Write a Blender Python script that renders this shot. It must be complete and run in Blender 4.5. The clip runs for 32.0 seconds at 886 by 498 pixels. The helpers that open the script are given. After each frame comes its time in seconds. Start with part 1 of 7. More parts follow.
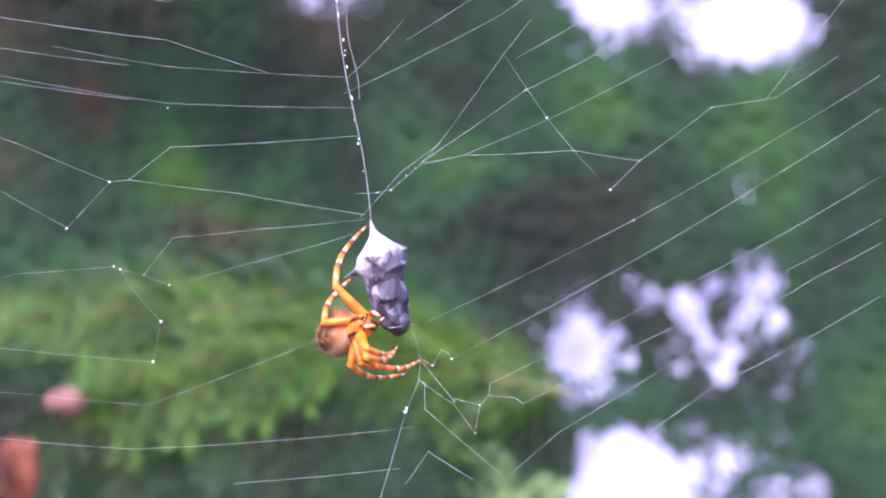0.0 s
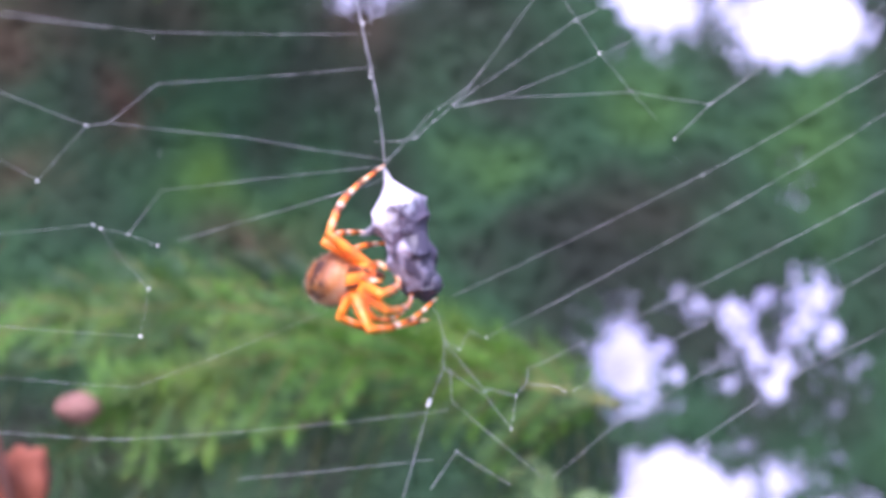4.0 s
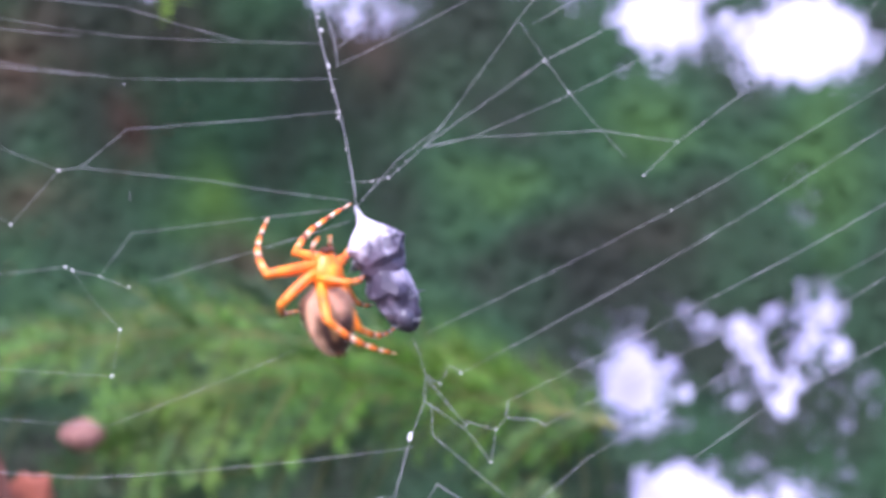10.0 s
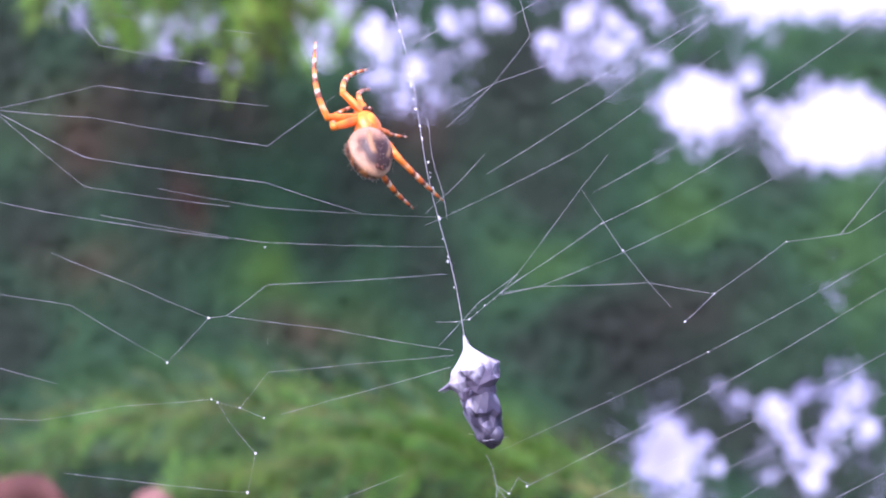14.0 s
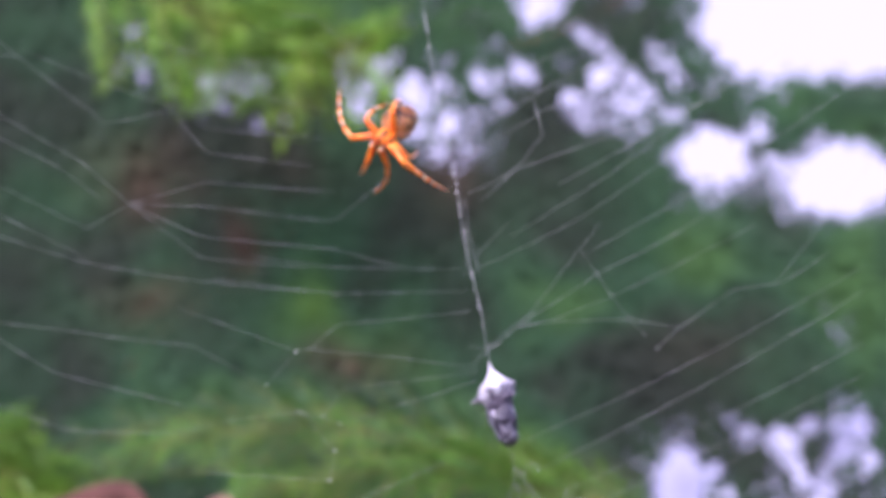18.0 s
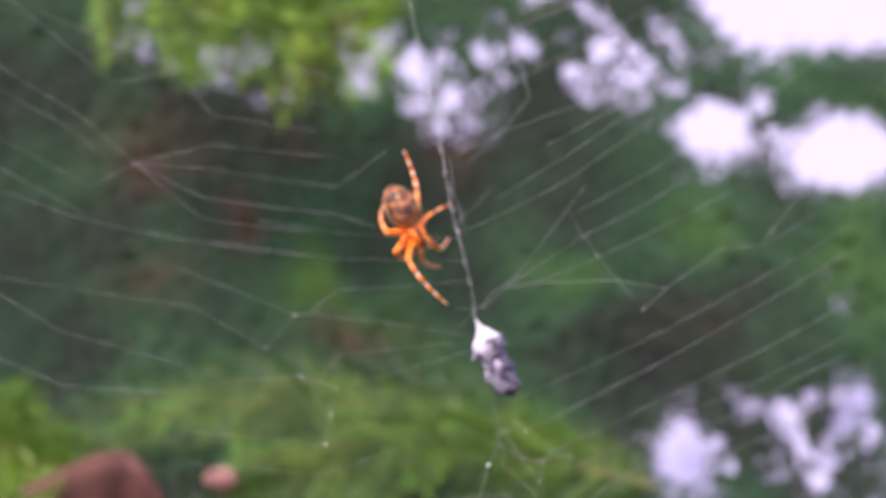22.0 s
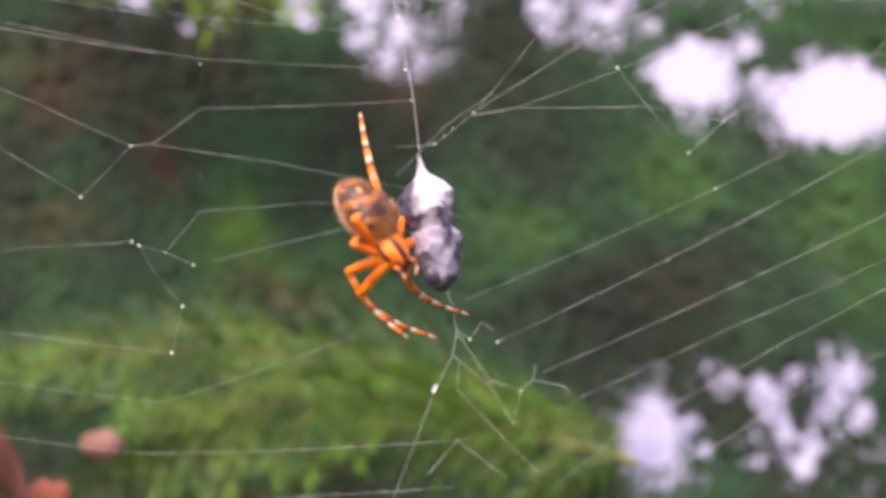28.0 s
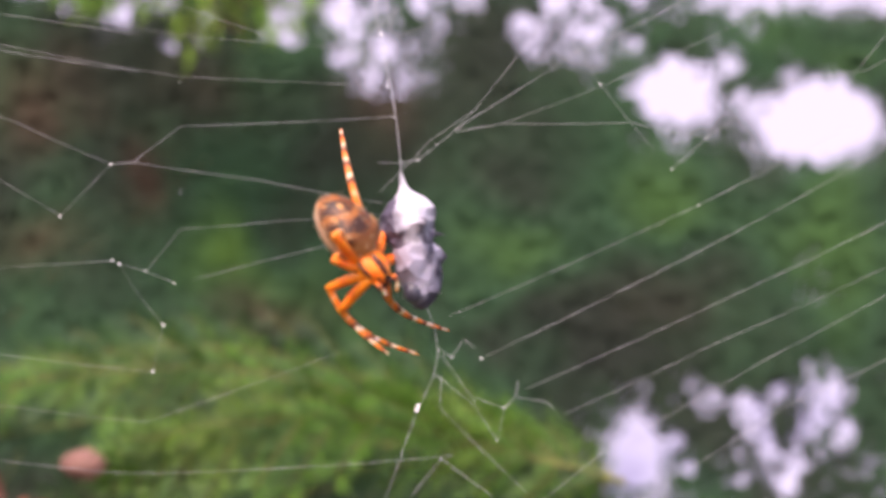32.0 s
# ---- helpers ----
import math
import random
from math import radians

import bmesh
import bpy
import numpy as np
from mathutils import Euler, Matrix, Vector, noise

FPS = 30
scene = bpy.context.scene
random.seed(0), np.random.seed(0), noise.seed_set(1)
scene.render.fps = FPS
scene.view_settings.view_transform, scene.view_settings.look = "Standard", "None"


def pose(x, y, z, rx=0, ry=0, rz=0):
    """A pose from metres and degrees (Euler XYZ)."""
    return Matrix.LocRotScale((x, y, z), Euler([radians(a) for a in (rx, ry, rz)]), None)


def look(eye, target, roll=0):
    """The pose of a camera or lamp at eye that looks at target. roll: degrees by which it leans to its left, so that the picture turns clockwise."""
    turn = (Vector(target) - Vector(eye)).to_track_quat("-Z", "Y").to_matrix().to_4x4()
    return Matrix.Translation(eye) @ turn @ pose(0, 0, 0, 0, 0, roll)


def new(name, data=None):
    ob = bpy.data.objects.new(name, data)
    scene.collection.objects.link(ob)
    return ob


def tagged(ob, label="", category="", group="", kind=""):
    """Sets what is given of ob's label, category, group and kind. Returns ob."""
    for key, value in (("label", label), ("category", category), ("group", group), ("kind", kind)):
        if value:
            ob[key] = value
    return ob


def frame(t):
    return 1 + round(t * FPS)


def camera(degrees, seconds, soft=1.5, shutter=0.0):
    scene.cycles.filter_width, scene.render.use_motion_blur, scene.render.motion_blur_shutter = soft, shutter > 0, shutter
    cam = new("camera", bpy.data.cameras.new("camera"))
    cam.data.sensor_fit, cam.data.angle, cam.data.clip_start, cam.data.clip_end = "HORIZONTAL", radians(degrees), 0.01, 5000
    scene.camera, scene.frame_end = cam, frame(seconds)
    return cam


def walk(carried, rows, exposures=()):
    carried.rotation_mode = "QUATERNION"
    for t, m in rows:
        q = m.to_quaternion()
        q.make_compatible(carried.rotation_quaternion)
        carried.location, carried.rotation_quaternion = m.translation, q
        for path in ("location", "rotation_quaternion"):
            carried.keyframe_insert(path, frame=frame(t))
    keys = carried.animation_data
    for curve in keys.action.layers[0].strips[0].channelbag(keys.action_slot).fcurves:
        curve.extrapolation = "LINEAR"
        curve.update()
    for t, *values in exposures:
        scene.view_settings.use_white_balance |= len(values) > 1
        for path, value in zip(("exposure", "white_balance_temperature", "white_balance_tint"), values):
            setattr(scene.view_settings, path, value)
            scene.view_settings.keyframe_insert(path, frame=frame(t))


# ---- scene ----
cam = camera(36.0, 32.0, soft=2.0)
walk(cam, [
    (0.0, pose(-0.00443, -0.16398, 0.00637, 88.436, 0.745, -3.395)),
    (0.5, pose(-0.00489, -0.16161, 0.00471, 87.291, 0.767, -1.767)),
    (1.0, pose(-0.00561, -0.15823, 0.00253, 86.482, 0.590, -1.402)),
    (1.5, pose(-0.00493, -0.14743, 0.00031, 86.988, 0.323, -2.891)),
    (2.0, pose(-0.00173, -0.13759, -0.00078, 88.225, 0.252, -4.845)),
    (2.5, pose(-0.00109, -0.13608, -0.00029, 88.792, 0.610, -5.901)),
    (3.0, pose(-0.00228, -0.13650, -0.00057, 88.494, 0.873, -2.930)),
    (3.5, pose(-0.00288, -0.13770, -0.00103, 89.143, 0.689, -1.842)),
    (5.5, pose(0.00060, -0.14121, 0.00046, 89.687, 0.459, -0.735)),
    (6.0, pose(0.00004, -0.14150, -0.00000, 89.994, 0.076, -0.009)),
    (6.5, pose(-0.00122, -0.14235, 0.00097, 89.456, 0.233, -0.253)),
    (7.0, pose(0.00012, -0.14237, 0.00138, 89.604, -0.055, -0.437)),
    (7.5, pose(0.00009, -0.14225, 0.00198, 89.542, 0.386, -0.727)),
    (8.0, pose(0.00030, -0.14156, 0.00177, 89.762, 0.726, -0.783)),
    (8.5, pose(-0.00044, -0.14132, 0.00078, 89.664, 0.873, -1.054)),
    (9.0, pose(0.00030, -0.14122, 0.00048, 89.813, 0.979, -1.077)),
    (9.5, pose(0.00101, -0.14163, 0.00144, 89.931, 0.979, -1.354)),
    (10.0, pose(0.00202, -0.14166, 0.00140, 90.062, 1.235, -1.026)),
    (10.5, pose(0.00271, -0.14164, 0.00155, 90.253, 1.317, -1.118)),
    (11.0, pose(0.00103, -0.14139, 0.00105, 90.255, 1.036, -1.372)),
    (11.5, pose(-0.00014, -0.14139, 0.00052, 90.448, 0.564, -2.002)),
    (12.0, pose(-0.00142, -0.14138, 0.00193, 91.736, 0.489, -0.886)),
    (12.5, pose(-0.00236, -0.14164, 0.00781, 92.090, 0.466, 1.022)),
    (13.0, pose(-0.00248, -0.14501, 0.00970, 91.784, 0.512, 0.780)),
    (13.5, pose(-0.00229, -0.15776, 0.00999, 92.828, 0.309, 0.067)),
    (14.0, pose(-0.00311, -0.16842, 0.01079, 92.359, -0.047, 0.364)),
    (14.5, pose(-0.00262, -0.17721, 0.01104, 93.044, -0.176, -0.277)),
    (16.5, pose(-0.00559, -0.22437, 0.00815, 93.291, -0.087, 0.122)),
    (17.0, pose(-0.00342, -0.22505, 0.00799, 91.896, -0.289, 2.599)),
    (17.5, pose(-0.00370, -0.22558, 0.00887, 92.917, -0.418, 3.437)),
    (18.0, pose(-0.00336, -0.22605, 0.00922, 93.980, -0.497, 1.602)),
    (18.5, pose(-0.00341, -0.22641, 0.00869, 94.348, -0.529, 2.370)),
    (19.0, pose(-0.00576, -0.22754, 0.00759, 94.372, -0.555, 1.733)),
    (19.5, pose(-0.00302, -0.22911, 0.00778, 94.269, -0.495, 1.780)),
    (20.0, pose(-0.00303, -0.23045, 0.00686, 93.824, -0.420, 1.855)),
    (20.5, pose(0.00057, -0.23028, 0.00710, 93.721, -0.291, 2.009)),
    (21.0, pose(0.00131, -0.22934, 0.00689, 93.342, -0.149, 1.576)),
    (21.5, pose(0.00181, -0.22850, 0.00688, 93.097, -0.123, 1.631)),
    (22.0, pose(0.00019, -0.22687, 0.00631, 93.113, -0.279, 1.971)),
    (22.5, pose(-0.00028, -0.22499, 0.00407, 92.932, -0.361, 2.132)),
    (23.0, pose(-0.00258, -0.22236, 0.00048, 92.575, -0.480, 1.103)),
    (23.5, pose(-0.00012, -0.21679, 0.00167, 92.050, -0.324, 1.604)),
    (24.0, pose(0.00024, -0.20883, 0.00070, 91.369, -0.279, 1.890)),
    (24.5, pose(0.00147, -0.20107, -0.00046, 90.816, -0.299, 3.619)),
    (26.5, pose(-0.00399, -0.14598, -0.00772, 91.984, -0.976, 0.043)),
    (27.0, pose(-0.00357, -0.14412, -0.00851, 92.016, -1.192, -1.030)),
    (27.5, pose(-0.00300, -0.14214, -0.00914, 91.849, -1.306, -0.486)),
    (28.0, pose(-0.00018, -0.14183, -0.00884, 92.800, -1.358, -0.218)),
    (28.5, pose(-0.00094, -0.14165, -0.00922, 93.188, -1.237, -1.455)),
    (29.0, pose(0.00040, -0.14176, -0.00755, 93.380, -1.126, -0.772)),
    (29.5, pose(0.00049, -0.14184, -0.00781, 93.763, -1.150, -0.689)),
    (30.0, pose(0.00293, -0.14198, -0.00673, 93.825, -1.192, -0.893)),
    (30.5, pose(-0.00003, -0.14151, -0.00849, 93.982, -1.164, -1.087)),
    (31.0, pose(-0.00063, -0.14130, -0.00901, 93.420, -1.249, -0.402)),
    (31.5, pose(-0.00182, -0.14121, -0.00983, 94.097, -1.302, -1.632)),
    (32.0, pose(-0.00014, -0.14149, -0.00910, 93.612, -1.323, -0.908)),
], exposures=[(0.0, 1.69, 5650, 31), (3.0, 1.68, 5550, 29), (11.0, 1.64, 5550, 28), (14.0, 1.6, 5450, 33), (17.0, 1.4, 5700, 28), (20.0, 1.3, 6200, 27), (24.0, 1.29, 6750, 28), (27.0, 1.32, 7150, 24), (32.0, 1.3, 7050, 23)])
cam.data.dof.use_dof = True
cam.data.dof.focus_distance = 0.167
cam.data.dof.aperture_fstop = 19.5

MM = 0.001
FAR = 0.1419          # reference viewpoint in front of the web
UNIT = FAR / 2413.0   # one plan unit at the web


def spot(u, v, depth=0.0):
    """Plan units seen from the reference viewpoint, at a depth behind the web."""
    k = UNIT * (FAR + depth) / FAR
    return Vector(((u - 784) * k, depth, (441 - v) * k))


# ---- light ----
world = bpy.data.worlds.new("world")
scene.world = world
world.use_nodes = True
wn = world.node_tree
sky = wn.nodes.new("ShaderNodeTexSky")
sky.sky_type = "NISHITA"
sky.sun_disc = False
sky.sun_elevation = radians(48)
sky.sun_rotation = radians(200)
sky.air_density, sky.dust_density, sky.ozone_density = 1.0, 3.0, 1.0
wn.nodes["Background"].inputs["Strength"].default_value = 0.15
wn.links.new(sky.outputs[0], wn.nodes["Background"].inputs["Color"])

sun = new("sun", bpy.data.lights.new("sun", "SUN"))
sun.data.energy, sun.data.angle, sun.data.color = 1.5, radians(12), (1.0, 0.95, 0.88)
sun.matrix_world = look((-0.5, -1.0, 1.6), (0, 0, 0))


# ---- materials ----
def material(name, rough=0.6, spec=0.4):
    m = bpy.data.materials.new(name)
    m.use_nodes = True
    b = m.node_tree.nodes["Principled BSDF"]
    b.inputs["Roughness"].default_value = rough
    b.inputs["Specular IOR Level"].default_value = spec
    return m, m.node_tree, b


def node(tree, kind, **inputs):
    n = tree.nodes.new(kind)
    for k, v in inputs.items():
        n.inputs[k.replace("_", " ")].default_value = v
    return n


def ramp(tree, source, stops):
    r = tree.nodes.new("ShaderNodeValToRGB")
    e = r.color_ramp.elements
    while len(e) < len(stops):
        e.new(0.5)
    for el, (p, c) in zip(e, stops):
        el.position, el.color = p, (*c, 1)
    tree.links.new(source, r.inputs[0])
    return r.outputs[0]


def mixed(tree, fac, a, b, mode="MIX"):
    n = tree.nodes.new("ShaderNodeMix")
    n.data_type, n.blend_type = "RGBA", mode
    for sock, val in ((n.inputs[0], fac), (n.inputs[6], a), (n.inputs[7], b)):
        if isinstance(val, (int, float)):
            sock.default_value = val
        elif isinstance(val, tuple):
            sock.default_value = (*val, 1)
        else:
            tree.links.new(val, sock)
    return n.outputs[2]


def maths(tree, op, a, b=0.0, clamp=False):
    n = tree.nodes.new("ShaderNodeMath")
    n.operation, n.use_clamp = op, clamp
    for sock, val in ((n.inputs[0], a), (n.inputs[1], b)):
        if isinstance(val, (int, float)):
            sock.default_value = val
        else:
            tree.links.new(val, sock)
    return n.outputs[0]


def coords(tree, out="Object"):
    return tree.nodes.new("ShaderNodeTexCoord").outputs[out]


def noisy(tree, vec, scale, detail=4.0):
    n = node(tree, "ShaderNodeTexNoise", Scale=scale, Detail=detail)
    tree.links.new(vec, n.inputs["Vector"])
    return n.outputs["Fac"]


def bumped(tree, bsdf, height, dist, strength=0.5):
    n = node(tree, "ShaderNodeBump", Strength=strength, Distance=dist)
    tree.links.new(height, n.inputs["Height"])
    tree.links.new(n.outputs[0], bsdf.inputs["Normal"])


def xyz(tree, vec):
    n = tree.nodes.new("ShaderNodeSeparateXYZ")
    tree.links.new(vec, n.inputs[0])
    return n.outputs


def silk_material():
    m, t, b = material("silk", 0.35, 0.6)
    c = coords(t)
    b.inputs["Base Color"].default_value = (0.56, 0.54, 0.6, 1)
    a = noisy(t, c, 260.0, 2.0)
    t.links.new(ramp(t, a, [(0.3, (0.35, 0.35, 0.35)), (0.7, (0.85, 0.85, 0.85))]), b.inputs["Alpha"])
    return m


def bead_material():
    m, t, b = material("dew_bead", 0.2, 0.6)
    b.inputs["Base Color"].default_value = (0.8, 0.78, 0.8, 1)
    return m


def orange_material(name, light, dark):
    m, t, b = material(name, 0.42, 0.5)
    c = coords(t)
    col = mixed(t, ramp(t, noisy(t, c, 620.0), [(0.35, (0, 0, 0)), (0.68, (1, 1, 1))]), light, dark)
    t.links.new(col, b.inputs["Base Color"])
    b.inputs["Subsurface Weight"].default_value = 0.35
    b.inputs["Subsurface Radius"].default_value = (1.0, 0.45, 0.1)
    b.inputs["Subsurface Scale"].default_value = 0.0008
    bumped(t, b, noisy(t, c, 3500.0, 2.0), 0.00003, 0.6)
    return m


def banded_material():
    """Leg rings: orange, chestnut and pale, along the leg's own x."""
    m, t, b = material("banded_leg", 0.42, 0.5)
    c = coords(t)
    x = xyz(t, c)[0]
    wob = maths(t, "MULTIPLY", noisy(t, c, 1300.0), 0.0011)
    s = maths(t, "ADD", x, wob)
    f = maths(t, "FRACT", maths(t, "MULTIPLY", s, 1 / 0.002))
    rings = ramp(t, f, [(0.0, (0.9, 0.24, 0.018)), (0.3, (0.78, 0.16, 0.012)), (0.42, (0.24, 0.055, 0.012)),
                        (0.64, (0.2, 0.045, 0.012)), (0.72, (0.78, 0.5, 0.33)), (0.85, (0.88, 0.66, 0.52)), (1.0, (0.8, 0.3, 0.06))])
    root = ramp(t, maths(t, "MULTIPLY", s, 250.0), [(0.3, (1, 1, 1)), (0.7, (0, 0, 0))])
    rings = mixed(t, maths(t, "MULTIPLY", root, 0.8), rings, (0.9, 0.24, 0.018))
    t.links.new(rings, b.inputs["Base Color"])
    b.inputs["Subsurface Weight"].default_value = 0.25
    b.inputs["Subsurface Radius"].default_value = (1.0, 0.45, 0.1)
    b.inputs["Subsurface Scale"].default_value = 0.0006
    return m


def abdomen_material():
    """Tan sides, a dark scalloped leaf mark with pale flecks on the back, dark belly."""
    m, t, b = material("abdomen_skin", 0.5, 0.4)
    c = coords(t)
    x, y, z = xyz(t, c)[:]
    wave = maths(t, "MULTIPLY", maths(t, "SINE", maths(t, "MULTIPLY", x, 3000.0)), 0.00022)
    taper = maths(t, "MULTIPLY", x, 0.22)
    side = maths(t, "ABSOLUTE", y)
    edge = maths(t, "SUBTRACT", side, maths(t, "ADD", maths(t, "ADD", wave, taper), 0.0024))
    edge = maths(t, "ADD", edge, maths(t, "MULTIPLY", noisy(t, c, 700.0), 0.0016))
    leaf = ramp(t, maths(t, "ADD", maths(t, "MULTIPLY", edge, 700.0), 0.5),
                [(0.0, (0.16, 0.048, 0.013)), (0.3, (0.1, 0.03, 0.01)), (0.5, (0.03, 0.01, 0.006)), (0.66, (0.045, 0.015, 0.008)),
                 (0.76, (0.6, 0.28, 0.1)), (0.86, (0.28, 0.1, 0.035)), (1.0, (0.14, 0.05, 0.02))])
    front = ramp(t, maths(t, "ADD", maths(t, "MULTIPLY", x, 300.0), 0.62), [(0.25, (0, 0, 0)), (0.75, (1, 1, 1))])
    chest = mixed(t, noisy(t, c, 900.0), (0.66, 0.41, 0.27), (0.48, 0.25, 0.15))
    tan = mixed(t, maths(t, "MULTIPLY", front, ramp(t, maths(t, "ADD", maths(t, "MULTIPLY", z, 420.0), 0.35), [(0.3, (0, 0, 0)), (0.7, (1, 1, 1))])), chest, mixed(t, noisy(t, c, 1100.0), (0.5, 0.2, 0.07), (0.28, 0.09, 0.028)))
    up = ramp(t, maths(t, "ADD", maths(t, "MULTIPLY", z, 380.0), 0.25), [(0.3, (0, 0, 0)), (0.5, (1, 1, 1))])
    rear0 = ramp(t, maths(t, "ADD", maths(t, "ADD", maths(t, "MULTIPLY", x, -300.0), maths(t, "MULTIPLY", z, 250.0)), 0.7), [(0.1, (0, 0, 0)), (0.5, (1, 1, 1))])
    col = mixed(t, maths(t, "MULTIPLY", up, rear0), tan, leaf)
    spots = node(t, "ShaderNodeTexVoronoi", Scale=1100.0)
    t.links.new(c, spots.inputs["Vector"])
    blot = ramp(t, noisy(t, c, 480.0, 3.0), [(0.42, (0, 0, 0)), (0.5, (0.95, 0.95, 0.95))])
    rear = ramp(t, maths(t, "ADD", maths(t, "ADD", maths(t, "MULTIPLY", x, -300.0), maths(t, "MULTIPLY", z, 250.0)), 0.5), [(0.25, (0, 0, 0)), (0.6, (1, 1, 1))])
    back = maths(t, "MULTIPLY", rear, up)
    col = mixed(t, maths(t, "MULTIPLY", blot, back), col, (0.04, 0.013, 0.007))
    # chevrons across the back, chestnut-black and gold
    vee = maths(t, "SINE", maths(t, "ADD", maths(t, "ADD", maths(t, "MULTIPLY", x, 2300.0), maths(t, "MULTIPLY", side, 1300.0)), maths(t, "MULTIPLY", noisy(t, c, 500.0), 3.0)))
    col = mixed(t, maths(t, "MULTIPLY", ramp(t, vee, [(0.5, (0, 0, 0)), (0.75, (0.6, 0.6, 0.6))]), back), col, (0.42, 0.14, 0.028))
    pale = ramp(t, noisy(t, c, 620.0, 1.0), [(0.63, (0, 0, 0)), (0.7, (0.65, 0.65, 0.65))])
    col = mixed(t, maths(t, "MULTIPLY", pale, back), col, (0.72, 0.33, 0.09))
    fleck = ramp(t, spots.outputs["Distance"], [(0.16, (1, 1, 1)), (0.24, (0, 0, 0))])
    col = mixed(t, maths(t, "MULTIPLY", fleck, 0.16), col, (0.86, 0.6, 0.36))
    # under side: chestnut in front, nearly black behind, with a pale curved bar on either hand
    ragged = maths(t, "MULTIPLY", noisy(t, c, 800.0), 0.5)
    under = ramp(t, maths(t, "ADD", maths(t, "MULTIPLY", z, -420.0), ragged), [(0.35, (0, 0, 0)), (0.75, (1, 1, 1))])
    hind = ramp(t, maths(t, "ADD", maths(t, "MULTIPLY", x, -250.0), maths(t, "ADD", ragged, 0.35)), [(0.3, (0, 0, 0)), (0.75, (1, 1, 1))])
    col = mixed(t, under, col, mixed(t, hind, (0.42, 0.21, 0.13), (0.045, 0.018, 0.013)))
    bow = maths(t, "ADD", maths(t, "MULTIPLY", maths(t, "MULTIPLY", x, x), 110.0), side)
    bar = maths(t, "ABSOLUTE", maths(t, "SUBTRACT", bow, 0.00135))
    bar = ramp(t, maths(t, "ADD", maths(t, "MULTIPLY", bar, 1500.0), maths(t, "MULTIPLY", ragged, 0.6)), [(0.35, (1, 1, 1)), (0.75, (0, 0, 0))])
    span = ramp(t, maths(t, "MULTIPLY", maths(t, "ABSOLUTE", maths(t, "ADD", x, 0.0004)), 400.0), [(0.55, (1, 1, 1)), (0.8, (0, 0, 0))])
    col = mixed(t, maths(t, "MULTIPLY", maths(t, "MULTIPLY", bar, span), under), col, (0.32, 0.16, 0.07))
    t.links.new(col, b.inputs["Base Color"])
    b.inputs["Subsurface Weight"].default_value = 0.15
    b.inputs["Subsurface Radius"].default_value = (1.0, 0.45, 0.15)
    b.inputs["Subsurface Scale"].default_value = 0.0006
    bumped(t, b, noisy(t, c, 2600.0, 3.0), 0.00006, 0.7)
    return m


def wrap_material(name, light, dark, level, scale=210.0, soft=0.06, mid=0.009, lean=0.0):
    """Silk bands over a dark insect."""
    m, t, b = material(name, 0.5, 0.45)
    c = coords(t)
    st = t.nodes.new("ShaderNodeMapping")
    st.inputs["Scale"].default_value = (1.0, 1.0, 0.45)
    t.links.new(c, st.inputs["Vector"])
    patch = noisy(t, st.outputs[0], scale, 2.5)
    fine = noisy(t, st.outputs[0], 1600.0, 3.0)
    f = maths(t, "ADD", patch, maths(t, "MULTIPLY", maths(t, "SUBTRACT", fine, 0.5), 0.14))
    f = maths(t, "ADD", f, maths(t, "MULTIPLY", maths(t, "ADD", xyz(t, c)[2], mid), lean))
    t.links.new(ramp(t, f, [(level - soft, dark), (level, tuple((a + q) / 2 for a, q in zip(light, dark))), (level + soft, light)]), b.inputs["Base Color"])
    bumped(t, b, fine, 0.00012, 0.8)
    return m


def plain_material(name, colour, rough=0.5, other=None, scale=300.0):
    m, t, b = material(name, rough)
    c = coords(t)
    o = other or tuple(v * 0.6 for v in colour)
    t.links.new(mixed(t, noisy(t, c, scale), colour, o), b.inputs["Base Color"])
    return m


def needle_material(name, lighter, old):
    m, t, b = material(name, 0.5, 0.4)
    g = t.nodes.new("ShaderNodeNewGeometry")
    c = coords(t)
    col = mixed(t, g.outputs["Random Per Island"], lighter, old)
    shade = ramp(t, noisy(t, c, 45.0, 2.0), [(0.38, (0, 0, 0)), (0.62, (1, 1, 1))])
    col = mixed(t, shade, col, tuple(v * 0.62 for v in old))
    old_wood = ramp(t, noisy(t, c, 30.0, 1.0), [(0.52, (0, 0, 0)), (0.66, (0.25, 0.25, 0.25))])
    col = mixed(t, old_wood, col, tuple(v * f for v, f in zip(lighter, (1.15, 0.62, 0.9))))
    t.links.new(col, b.inputs["Base Color"])
    b.inputs["Transmission Weight"].default_value = 0.0
    return m


def sky_material():
    m, t, b = material("overcast_sky", 1.0, 0.0)
    e = t.nodes.new("ShaderNodeEmission")
    c = coords(t)
    t.links.new(ramp(t, maths(t, "ADD", noisy(t, c, 9.0, 3.0), maths(t, "MULTIPLY", xyz(t, c)[2], 1.5, True)), [(0.28, (0.52, 0.49, 0.78)), (0.5, (0.86, 0.82, 1.12))]), e.inputs["Color"])
    e.inputs["Strength"].default_value = 0.47
    t.links.new(e.outputs[0], t.nodes["Material Output"].inputs["Surface"])
    return m


